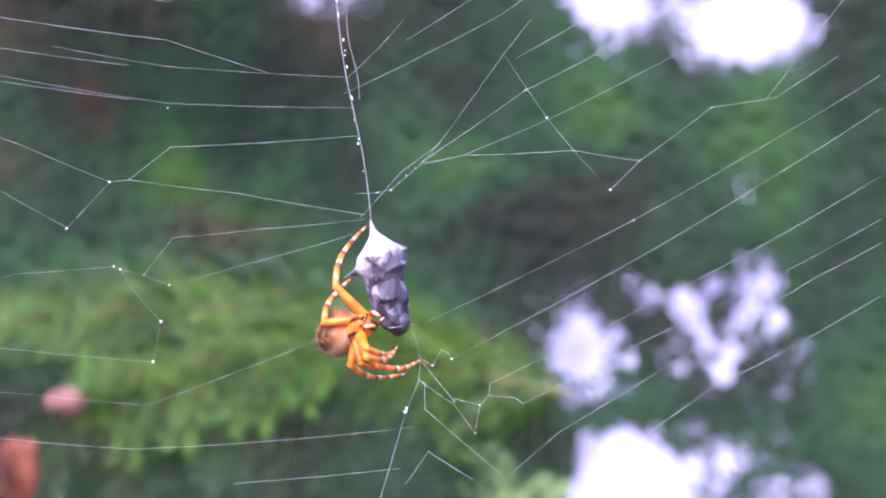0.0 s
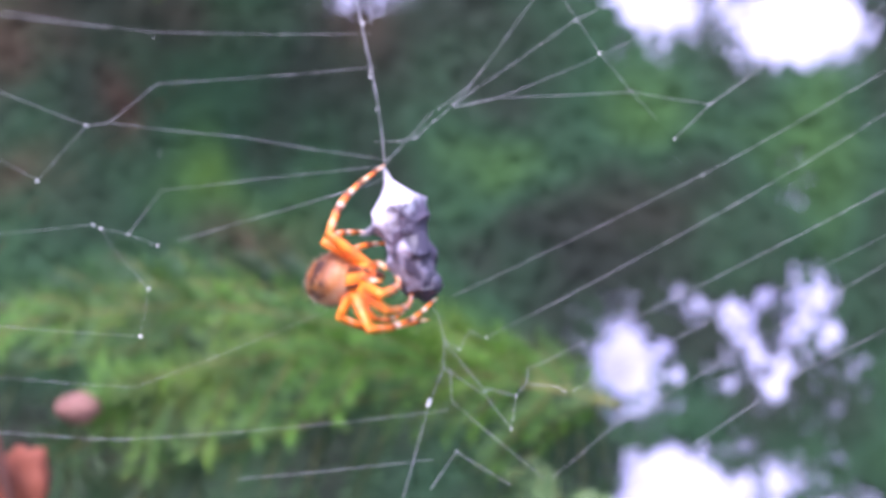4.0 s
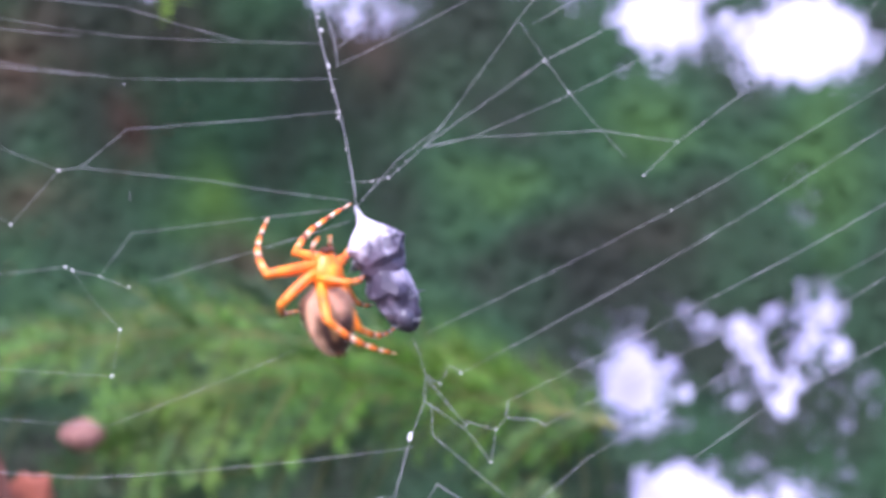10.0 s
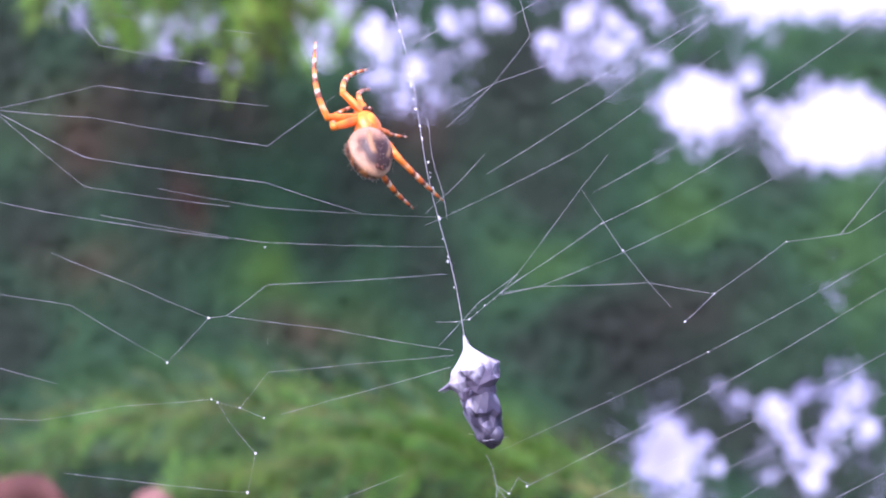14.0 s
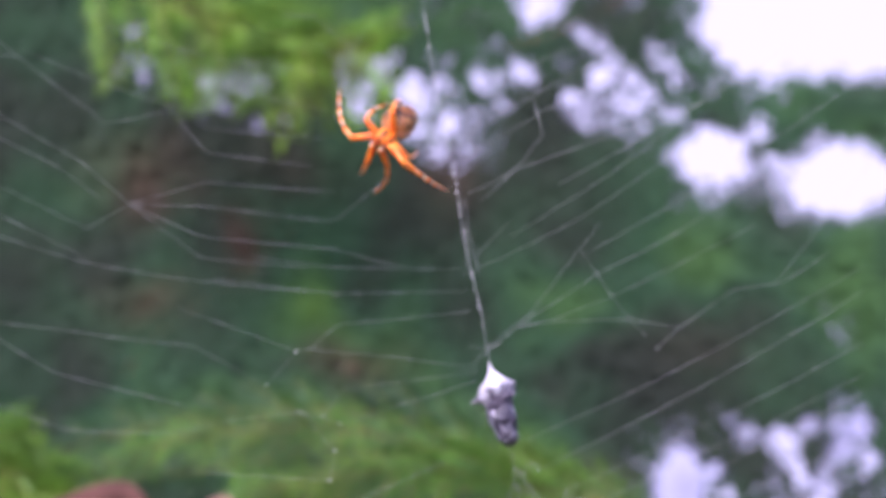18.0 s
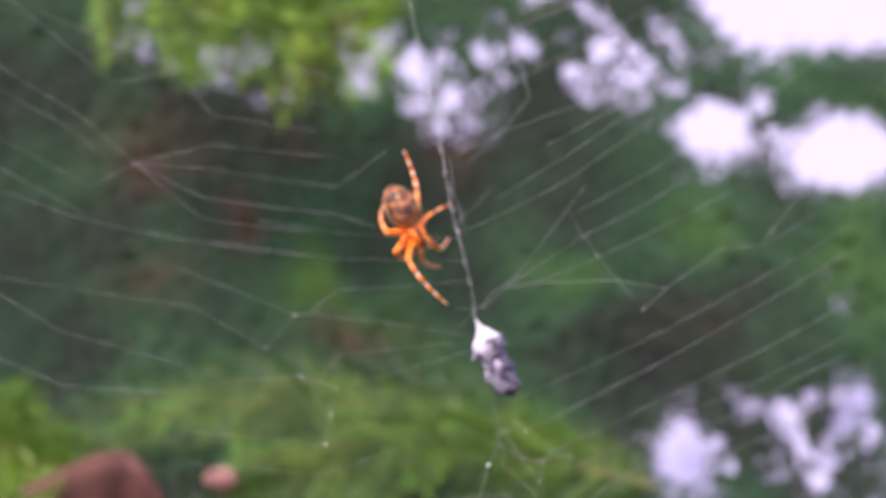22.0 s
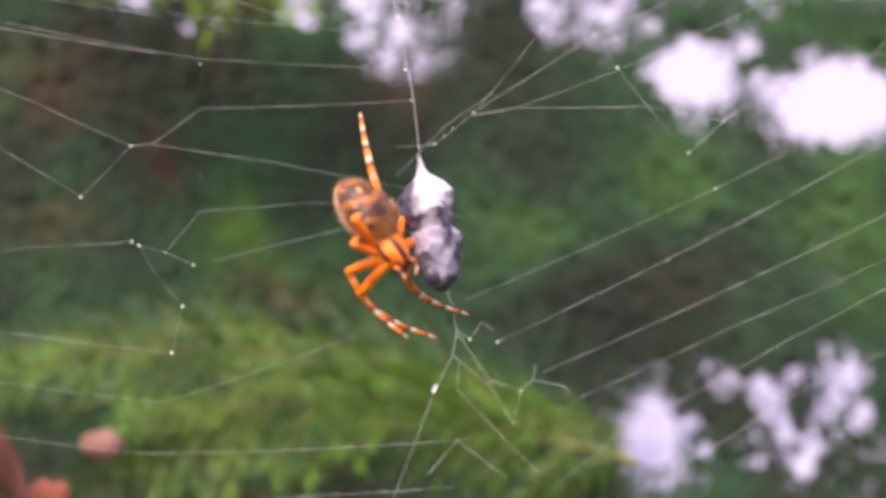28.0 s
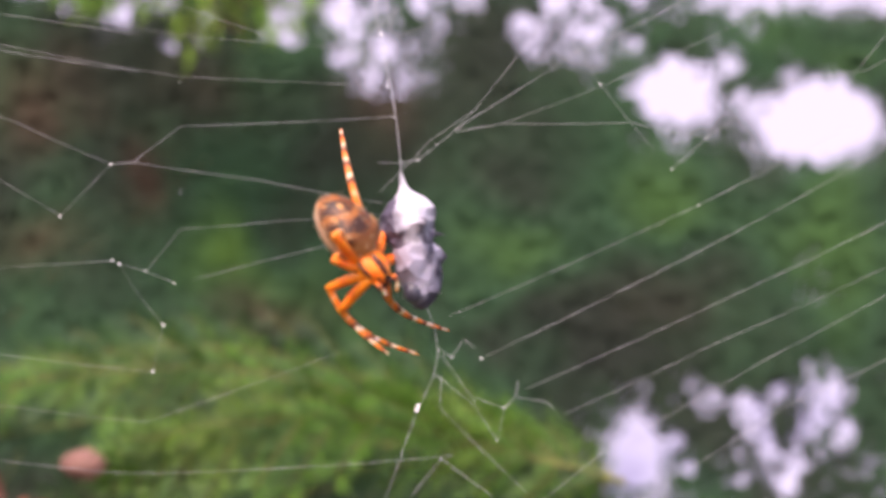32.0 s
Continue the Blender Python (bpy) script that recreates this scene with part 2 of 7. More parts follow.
def woodland_material():
    m, t, b = material("woodland", 0.75, 0.08)
    c = coords(t)
    g = t.nodes.new("ShaderNodeNewGeometry")
    # slow light and dark patches in the colour replace the leaves' own shading
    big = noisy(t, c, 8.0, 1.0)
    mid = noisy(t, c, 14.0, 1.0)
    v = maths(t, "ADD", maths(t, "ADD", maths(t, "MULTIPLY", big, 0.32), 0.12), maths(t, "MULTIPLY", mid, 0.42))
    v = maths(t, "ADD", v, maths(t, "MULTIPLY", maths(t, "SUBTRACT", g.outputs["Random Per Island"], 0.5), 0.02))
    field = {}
    for name in ("lighter", "dry"):
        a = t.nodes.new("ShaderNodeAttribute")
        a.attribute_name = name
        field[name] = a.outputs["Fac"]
    v = maths(t, "ADD", v, maths(t, "MULTIPLY", field["lighter"], 0.27))
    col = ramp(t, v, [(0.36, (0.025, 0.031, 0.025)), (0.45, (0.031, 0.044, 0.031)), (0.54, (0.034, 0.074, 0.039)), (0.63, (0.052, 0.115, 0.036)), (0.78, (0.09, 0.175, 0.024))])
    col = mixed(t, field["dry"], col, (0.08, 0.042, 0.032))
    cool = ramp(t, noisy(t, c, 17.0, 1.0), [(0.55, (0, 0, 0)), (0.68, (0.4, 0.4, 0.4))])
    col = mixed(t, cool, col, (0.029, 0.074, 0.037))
    t.links.new(col, b.inputs["Base Color"])
    return m


SILK = silk_material()
BEAD = bead_material()
ORANGE = orange_material("orange_shell", (1.0, 0.27, 0.012), (0.78, 0.13, 0.008))
STERNUM = orange_material("breast_plate", (1.0, 0.38, 0.02), (0.8, 0.2, 0.012))
BANDED = banded_material()
ABDOMEN = abdomen_material()
EYE = plain_material("eye_black", (0.01, 0.008, 0.008), 0.12)
HEAD_MARK = plain_material("head_mark", (0.1, 0.022, 0.008), 0.45, scale=900.0)
PALE_HAIR = plain_material("pale_hair", (0.85, 0.68, 0.52), 0.6)
DARK_HAIR = plain_material("dark_hair", (0.07, 0.03, 0.015), 0.6)
WRAP_WHITE = wrap_material("silk_wrap_white", (0.5, 0.46, 0.55), (0.075, 0.058, 0.09), 0.52, soft=0.06, mid=0.0035, lean=36.0)
WRAP_GREY = wrap_material("silk_wrap_grey", (0.33, 0.29, 0.38), (0.045, 0.036, 0.06), 0.53, 300.0, 0.06, 0.0095, 26.0)
INSECT = plain_material("insect_shell", (0.03, 0.026, 0.038), 0.3, (0.1, 0.09, 0.13), 900.0)
STEM = plain_material("young_stem", (0.17, 0.16, 0.04), 0.7, (0.09, 0.1, 0.028), 120.0)
BARK = plain_material("twig_bark", (0.2, 0.1, 0.045), 0.8, (0.1, 0.05, 0.03), 90.0)
NEEDLE_LIT = needle_material("needles_lit", (0.115, 0.24, 0.018), (0.058, 0.145, 0.014))
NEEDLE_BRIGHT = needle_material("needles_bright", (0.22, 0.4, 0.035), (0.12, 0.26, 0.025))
# darker copy of the lit needles, shade between boughs put into the colour
NEEDLE_SHADED = needle_material("needles_shaded", (0.04, 0.1, 0.023), (0.022, 0.068, 0.017))
BUD = plain_material("bud_scale", (0.3, 0.15, 0.125), 0.8, (0.13, 0.06, 0.05), 220.0)
DEAD_LEAF = plain_material("dead_leaf", (0.125, 0.048, 0.038), 0.8, (0.06, 0.022, 0.018), 110.0)
DEAD_TIP = plain_material("dead_leaf_tip", (0.3, 0.075, 0.035), 0.8, (0.12, 0.05, 0.04), 40.0)
PALE_LEAF = plain_material("pale_leaf", (0.27, 0.38, 0.17), 0.5, (0.12, 0.23, 0.07), 40.0)
WOODLAND = woodland_material()
SKY = sky_material()
LITTER = plain_material("forest_floor", (0.05, 0.06, 0.025), 0.9, (0.03, 0.025, 0.015), 6.0)


# ---- mesh helpers ----
def part(name, bm, mat, parent=None, label="", smooth=True):
    me = bpy.data.meshes.new(name)
    if isinstance(bm, tuple):
        me.from_pydata(bm[0], [], bm[1])
    else:
        bm.to_mesh(me)
        bm.free()
    me.materials.append(mat)
    if smooth:
        me.polygons.foreach_set("use_smooth", [True] * len(me.polygons))
    ob = new(name, me)
    if parent:
        ob.parent = parent
    if label:
        tagged(ob, label)
    return ob


def sweep(pts, radii, n=6, bm=None):
    """A tapered tube along points, closed at both ends."""
    bm = bm or bmesh.new()
    pts = [Vector(p) for p in pts]
    rings = []
    side = None
    for i, p in enumerate(pts):
        d = (pts[min(i + 1, len(pts) - 1)] - pts[max(i - 1, 0)]).normalized()
        if side is None:
            side = d.orthogonal().normalized()
        side = (side - d * side.dot(d)).normalized()
        up = d.cross(side)
        r = radii[i] if hasattr(radii, "__len__") else radii
        rings.append([bm.verts.new(p + (side * math.cos(a) + up * math.sin(a)) * r) for a in [2 * math.pi * k / n for k in range(n)]])
    for a, b in zip(rings, rings[1:]):
        for k in range(n):
            bm.faces.new((a[k], a[(k + 1) % n], b[(k + 1) % n], b[k]))
    bm.faces.new(rings[0][::-1])
    bm.faces.new(rings[-1])
    return bm


def ball(centre, radii, u=16, v=10, shape=None, bm=None):
    bm = bm or bmesh.new()
    made = bmesh.ops.create_uvsphere(bm, u_segments=u, v_segments=v, radius=1.0)["verts"]
    for w in made:
        c = Vector((w.co.x * radii[0], w.co.y * radii[1], w.co.z * radii[2]))
        w.co = (shape(c, w.co.copy()) if shape else c) + Vector(centre)
    return bm


def smooth_path(pts, steps=6):
    """A Catmull-Rom line through the points."""
    pts = [Vector(p) for p in pts]
    full = [pts[0] * 2 - pts[1]] + pts + [pts[-1] * 2 - pts[-2]]
    out = []
    for a, b, c, d in zip(full, full[1:], full[2:], full[3:]):
        for i in range(steps):
            s = i / steps
            out.append(0.5 * (2 * b + (c - a) * s + (2 * a - 5 * b + 4 * c - d) * s * s + (3 * b - a - 3 * c + d) * s ** 3))
    return out + [pts[-1]]


# ---- setting: thicket with gaps of sky, ground ----
GAPS_SKY = [  # middle and half size of each opening in the leaves, in plan units, and how open it stands
    (1321, -225, 131, 105, 1), (1461, -225, 171, 112, 1), (1636, -237, 193, 125, 1), (1404, -369, 267, 125, 1), (1778, -368, 296, 216, 1),
    (1230, 34, 92, 72, 1), (1480, 76, 132, 92, 1), (897, -339, 74, 54, 0.8), (1167, 674, 64, 96, 1), (1257, 944, 128, 118, 1),
    (1475, 580, 43, 61, 0.75), (1509, 548, 40, 59, 0.7), (1423, 888, 50, 56, 0.7), (1581, 989, 86, 67, 0.7), (690, -22, 80, 66, 0.55), (750, -8, 85, 66, 0.52), (720, 30, 60, 40, 0.3),
]
GAPS_THIN = [
    (450, -136, 43, 39, 0.55), (64, -142, 43, 41, 0.8), (249, -94, 34, 34, 0.55), (310, -5, 34, 34, 0.45), (-28, -4, 34, 41, 0.3), (580, -112, 46, 39, 0.45), (509, -83, 36, 32, 0.4), (367, -112, 39, 32, 0.4), (414, -148, 46, 30, 0.4), (129, -136, 34, 34, 0.4), (639, -65, 46, 39, 0.45), (820, -172, 46, 41, 0.3), (649, -267, 68, 41, 0.4), (767, -231, 51, 46, 0.45), (884, -279, 66, 48, 0.85), (1048, -297, 57, 46, 0.6), (1094, -148, 50, 46, 0.35), (1141, -219, 46, 68, 0.4),
]
GAPS_FAINT = [
    (1321, -90, 57, 52, 0.45), (983, -64, 63, 57, 0.5), (1039, -109, 41, 41, 0.3), (1095, -7, 46, 46, 0.35),
    (660, 0, 57, 54, 0.4), (1060, -62, 130, 60, 0.65), (659, -62, 80, 50, 0.3), (142, -83, 51, 33, 0.3), (246, -66, 51, 37, 0.25), (1502, 386, 38, 33, 0.3), (1470, 345, 54, 58, 0.42), (1257, 315, 38, 33, 0.22), (1093, 595, 47, 56, 0.2),
]
GAPS_LOW = [
    (1480, 940, 160, 85, 0.6),
    (1400, 680, 200, 130, 0.16),
    (1285, 570, 48, 44, 0.48), (1349, 669, 48, 54, 0.48), (1575, 530, 51, 38, 0.24), (1249, 738, 50, 44, 0.4), (1423, 749, 54, 46, 0.48), (1560, 729, 51, 51, 0.44),
    (1610, 641, 41, 46, 0.32), (1375, 569, 33, 31, 0.28), (1521, 820, 53, 67, 0.44), (1073, 610, 38, 42, 0.28), (1461, 668, 42, 38, 0.4), (1549, 674, 38, 48, 0.4),
    (993, 989, 67, 48, 0.24), (734, 722, 35, 38, 0.24), (405, 878, 38, 33, 0.28), (1267, 569, 38, 29, 0.24),
]
TWINKLE = [  # middle, spread and number of the smallest chinks
    (462, -112, 330, 80, 80), (900, -150, 260, 110, 50), (1420, 650, 190, 120, 35), (1350, 880, 180, 70, 14), (1330, -40, 200, 90, 16), (640, -380, 300, 90, 16),
]
TONES_HIGH = [  # middle, half size, lit (+) or shaded (-) tone put into the colour, withered
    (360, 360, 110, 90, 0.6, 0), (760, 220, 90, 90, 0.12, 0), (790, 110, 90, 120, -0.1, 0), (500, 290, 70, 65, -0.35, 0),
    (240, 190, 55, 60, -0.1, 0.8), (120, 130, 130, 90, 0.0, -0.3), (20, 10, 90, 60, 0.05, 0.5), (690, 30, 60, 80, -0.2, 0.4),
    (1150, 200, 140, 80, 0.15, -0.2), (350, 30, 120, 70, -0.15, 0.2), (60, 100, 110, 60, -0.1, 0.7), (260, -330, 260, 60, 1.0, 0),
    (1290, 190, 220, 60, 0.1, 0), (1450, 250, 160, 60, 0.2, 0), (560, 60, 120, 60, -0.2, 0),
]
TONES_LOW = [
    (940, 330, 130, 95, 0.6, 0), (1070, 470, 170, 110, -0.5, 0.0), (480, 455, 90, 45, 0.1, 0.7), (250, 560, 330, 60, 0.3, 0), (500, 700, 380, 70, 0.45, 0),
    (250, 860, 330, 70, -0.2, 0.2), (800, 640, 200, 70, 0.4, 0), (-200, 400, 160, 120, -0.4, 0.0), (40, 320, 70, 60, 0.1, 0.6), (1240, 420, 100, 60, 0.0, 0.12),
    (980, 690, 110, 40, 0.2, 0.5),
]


def ripple(U, V):
    """Slow, uneven wander of the rims of gaps and tones."""
    rng = np.random.default_rng(4)
    wu, wv = np.zeros_like(U), np.zeros_like(U)
    for _ in range(12):
        a, w, ph = rng.uniform(0, 2 * np.pi), rng.uniform(0.012, 0.06), rng.uniform(0, 6.28)
        s = np.sin((U * np.cos(a) + V * np.sin(a)) * w + ph) * (0.1 / w)
        wu += s * np.cos(ph * 3)
        wv += s * np.sin(ph * 3)
    return wu, wv


def openness():
    rng = np.random.default_rng(8)
    holes = [(u, v, ru + 4, rv + 4, th, 34.0) for u, v, ru, rv, th in GAPS_SKY]
    holes += [(u, v, ru, rv, th, 20.0) for u, v, ru, rv, th in GAPS_THIN + GAPS_FAINT + GAPS_LOW]
    for u, v, ru, rv, th in GAPS_SKY[5:10]:
        for _ in range(6):
            a, q, r = rng.uniform(0, 2 * np.pi), rng.uniform(0.95, 1.5), rng.uniform(20, 38)
            holes.append((u + ru * q * np.cos(a), v + rv * q * np.sin(a), r, r, rng.uniform(0.25, 0.6), 12.0))
    for u, v, su, sv, n in TWINKLE:
        for _ in range(n):
            r = rng.choice([12, 16, 20, 26])
            holes.append((u + rng.normal(0, su * 0.5), v + rng.normal(0, sv * 0.5), r, r, rng.uniform(0.3, 0.9), 5.0))
    return holes


def leaf_mesh(rng, U, V, depth, length, lean):
    """Folded pointed leaves, four corners each, hanging every way but mostly downwards."""
    n = len(U)
    k = UNIT * (FAR + depth) / FAR
    c = np.stack([(U - 784) * k, depth, (441 - V) * k], -1)
    a = rng.normal(-np.pi / 2, 1.0, n)
    along = np.stack([np.cos(a), rng.normal(0, lean, n), np.sin(a)], -1)
    along /= np.linalg.norm(along, axis=1)[:, None]
    face = np.stack([rng.normal(-0.1, 0.07, n), -np.ones(n), rng.normal(0.3, 0.07, n)], -1)
    side = np.cross(along, face)
    side /= np.linalg.norm(side, axis=1)[:, None]
    nrm = np.cross(side, along)
    ln = (length * k * rng.uniform(0.75, 1.3, n))[:, None]
    wd = ln * rng.uniform(0.24, 0.36, n)[:, None]
    base, tip = c - along * ln * 0.5, c + along * ln * 0.5
    mid = c - along * ln * 0.08
    lift = nrm * wd * rng.uniform(0.0, 0.05, n)[:, None]
    verts = np.stack([base, mid + side * wd + lift, tip, mid - side * wd + lift], 1).reshape(-1, 3)
    i = np.arange(n)[:, None] * 4
    faces = np.concatenate([i + np.array([[0, 1, 2]]), i + np.array([[0, 2, 3]])], 0)
    return verts, faces


def build_thicket():
    tree = new("thicket")
    tagged(tree, "dense dark green thicket with gaps of bright sky", "thicket")
    rng = np.random.default_rng(12)
    holes = openness()

    def keep_mask(U, V, margin):
        wu, wv = ripple(U, V)
        cover = np.ones_like(U)
        for cu, cv, ru, rv, thin, soft in holes:
            f = 0.7 if ru > 45 else 0.25
            d = np.sqrt(((U + f * wu - cu) / (ru + margin)) ** 2 + ((V + f * wv - cv) / (rv + margin)) ** 2)
            m = np.clip(0.5 + (1.0 - d) * min(ru, rv) / (2 * soft), 0, 1)
            cover *= 1 - thin * m * m * (3 - 2 * m)
        return rng.random(U.shape) < cover

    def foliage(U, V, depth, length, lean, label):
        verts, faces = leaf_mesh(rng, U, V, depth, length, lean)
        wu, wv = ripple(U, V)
        lighter, dry = np.zeros_like(U), np.zeros_like(U)
        for u, v, su, sv, lt, wt in TONES_HIGH + TONES_LOW:
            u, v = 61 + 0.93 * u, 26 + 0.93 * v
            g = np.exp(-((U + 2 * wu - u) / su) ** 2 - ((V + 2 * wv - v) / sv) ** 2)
            lighter += lt * g
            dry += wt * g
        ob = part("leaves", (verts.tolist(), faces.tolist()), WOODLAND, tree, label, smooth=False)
        for name, field in (("lighter", lighter), ("dry", np.clip(dry, 0, 1))):
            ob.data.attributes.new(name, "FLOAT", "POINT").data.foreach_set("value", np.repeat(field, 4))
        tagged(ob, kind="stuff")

    def grid(u0, u1, v0, v1, step):
        U, V = np.meshgrid(np.arange(u0, u1, step, dtype=float), np.arange(v0, v1, step, dtype=float))
        U, V = U.ravel(), V.ravel()
        return U + rng.uniform(-0.5, 0.5, U.shape) * step, V + rng.uniform(-0.5, 0.5, V.shape) * step

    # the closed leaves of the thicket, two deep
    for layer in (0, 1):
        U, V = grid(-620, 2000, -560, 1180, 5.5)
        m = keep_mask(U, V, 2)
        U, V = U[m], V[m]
        foliage(U, V, 0.5 + 0.04 * layer + rng.uniform(-0.008, 0.008 + 0.04 * layer, U.shape), 17, 0.08, "deep foliage with shade put into its colour")
    # the rest of the thicket, out of the way of the light
    U, V = grid(-4200, 5400, -1500, 3300, 52)
    m = ((U < -600) | (U > 1980) | (V > 1160) | (V < -540)) & ~((V < -280) & (U > 1150))
    U, V = U[m], V[m]
    foliage(U, V, 0.58 + rng.uniform(-0.04, 0.5, U.shape), 150, 0.3, "outer foliage")
    for pts, thick in (([(60, 470), (106, 407), (193, 341), (280, 276), (400, 170)], 0.0016), ([(820, -190), (950, -242), (1093, -322), (1200, -420)], 0.0016)):
        line = smooth_path([spot(u, v, 0.5) for u, v in pts], 5)
        part("limb", sweep(line, [thick * (1 - 0.5 * i / len(line)) for i in range(len(line))], 7), BARK, tree)
    trunk = smooth_path([Vector((-0.25, 0.78, -1.12)), Vector((-0.2, 0.76, -0.5)), Vector((-0.14, 0.74, 0.0)), Vector((-0.1, 0.76, 0.6))], 6)
    part("trunk", sweep(trunk, [0.03 - 0.0009 * i for i in range(len(trunk))], 12), BARK, tree)


def build_setting():
    verts = [(-7, 2.6, -1.05), (7, 2.6, -1.05), (7, 2.6, 4), (-7, 2.6, 4)]
    tagged(part("backdrop_sky", (verts, [(0, 1, 2, 3)]), SKY), "bright overcast sky behind the woodland", "sky", kind="structure")
    n = 40
    verts, faces = [], []
    for i in range(n + 1):
        for j in range(n + 1):
            x, y = ((i / n) * 2 - 1), ((j / n) * 2 - 1)
            x, y = 60 * x * abs(x), 60 * y * abs(y)
            verts.append((x, y, -1.1 + 0.04 * noise.noise((x * 2, y * 2, 0))))
    for i in range(n):
        for j in range(n):
            q = i * (n + 1) + j
            faces.append((q, q + n + 1, q + n + 2, q + 1))
    tagged(part("ground", (verts, faces), LITTER), "brown and green forest floor", "ground", kind="structure")


build_setting()
build_thicket()


# ---- conifer ----
def needles_along(path, length, per_metre, rng, width=0.032, spread=0.75):
    """Flat-lying stiff needles in two rough ranks, with a few above and below."""
    verts, faces = [], []
    for a, b in zip(path, path[1:]):
        d = b - a
        n = max(1, int(d.length * per_metre + rng.random()))
        t = d.normalized()
        right = t.cross(Vector((0, 1, 0)))
        right = right.normalized() if right.length > 1e-3 else Vector((0, 0, 1))
        up = right.cross(t)
        for _ in range(n):
            p = a + d * rng.random()
            ang = rng.choice((0, math.pi)) + rng.gauss(0, 0.55)
            out = right * math.cos(ang) + up * math.sin(ang)
            w = (t * rng.uniform(0.35, 0.95) + out * spread).normalized()
            ln = length * rng.uniform(0.65, 1.2)
            s = w.orthogonal().normalized() * length * width
            q = w.cross(s) * 0.7
            m = p + w * ln * 0.5
            tip = p + w * ln + Vector((0, 0, 0.06 * ln))
            i = len(verts)
            verts += [p, m + s, m - s * 0.5 + q, m - s * 0.5 - q, tip]
            faces += [(i, i + 2, i + 1), (i, i + 3, i + 2), (i, i + 1, i + 3), (i + 4, i + 1, i + 2), (i + 4, i + 2, i + 3), (i + 4, i + 3, i + 1)]
    return verts, faces


def conifer_branch(tree, plan, depth, mat, length, dense, seed, twigs=10, twig=0.03, thick=0.0012, sway=0.012, down=0.0):
    """A bough: stem, side twigs on either hand, all set with needles."""
    rng = random.Random(seed)
    pts = [spot(u, v, depth + rng.uniform(-sway, sway)) for u, v in plan]
    line = smooth_path(pts, 8)
    n = len(line)
    stem = part("branch", sweep(line, [0.7 * thick * (1 - 0.65 * i / (n - 1)) for i in range(n)], 6), STEM, tree)
    verts, faces = needles_along(line[n // 8:], length, dense, rng)
    for j in range(twigs):
        i = max(1, min(n - 2, int((n - 2) * (j + 0.8) / twigs)))
        t = (line[i + 1] - line[i - 1]).normalized()
        s = 1 if j % 2 else -1
        across = t.cross(Vector((0, 1, 0))).normalized() * s
        out = (t * 0.8 + across * rng.uniform(0.5, 0.8) + Vector((0, rng.uniform(-0.5, 0.5), -down))).normalized()
        ln = twig * rng.uniform(0.55, 1.15) * (1.0 - 0.45 * j / twigs)
        tw = [line[i] + out * ln * f + Vector((0, 0, -0.22 * ln * f * f)) for f in (0, 0.25, 0.5, 0.75, 1)]
        part("twig", sweep(tw, [thick * 0.32 * (1 - 0.15 * q) for q in range(5)], 5), STEM, stem)
        v2, f2 = needles_along(tw, length * 0.92, dense, rng)
        off = len(verts)
        verts += v2
        faces += [tuple(q + off for q in f) for f in f2]
    tagged(part("needles", (verts, faces), mat, stem, smooth=False), kind="stuff")
    return stem


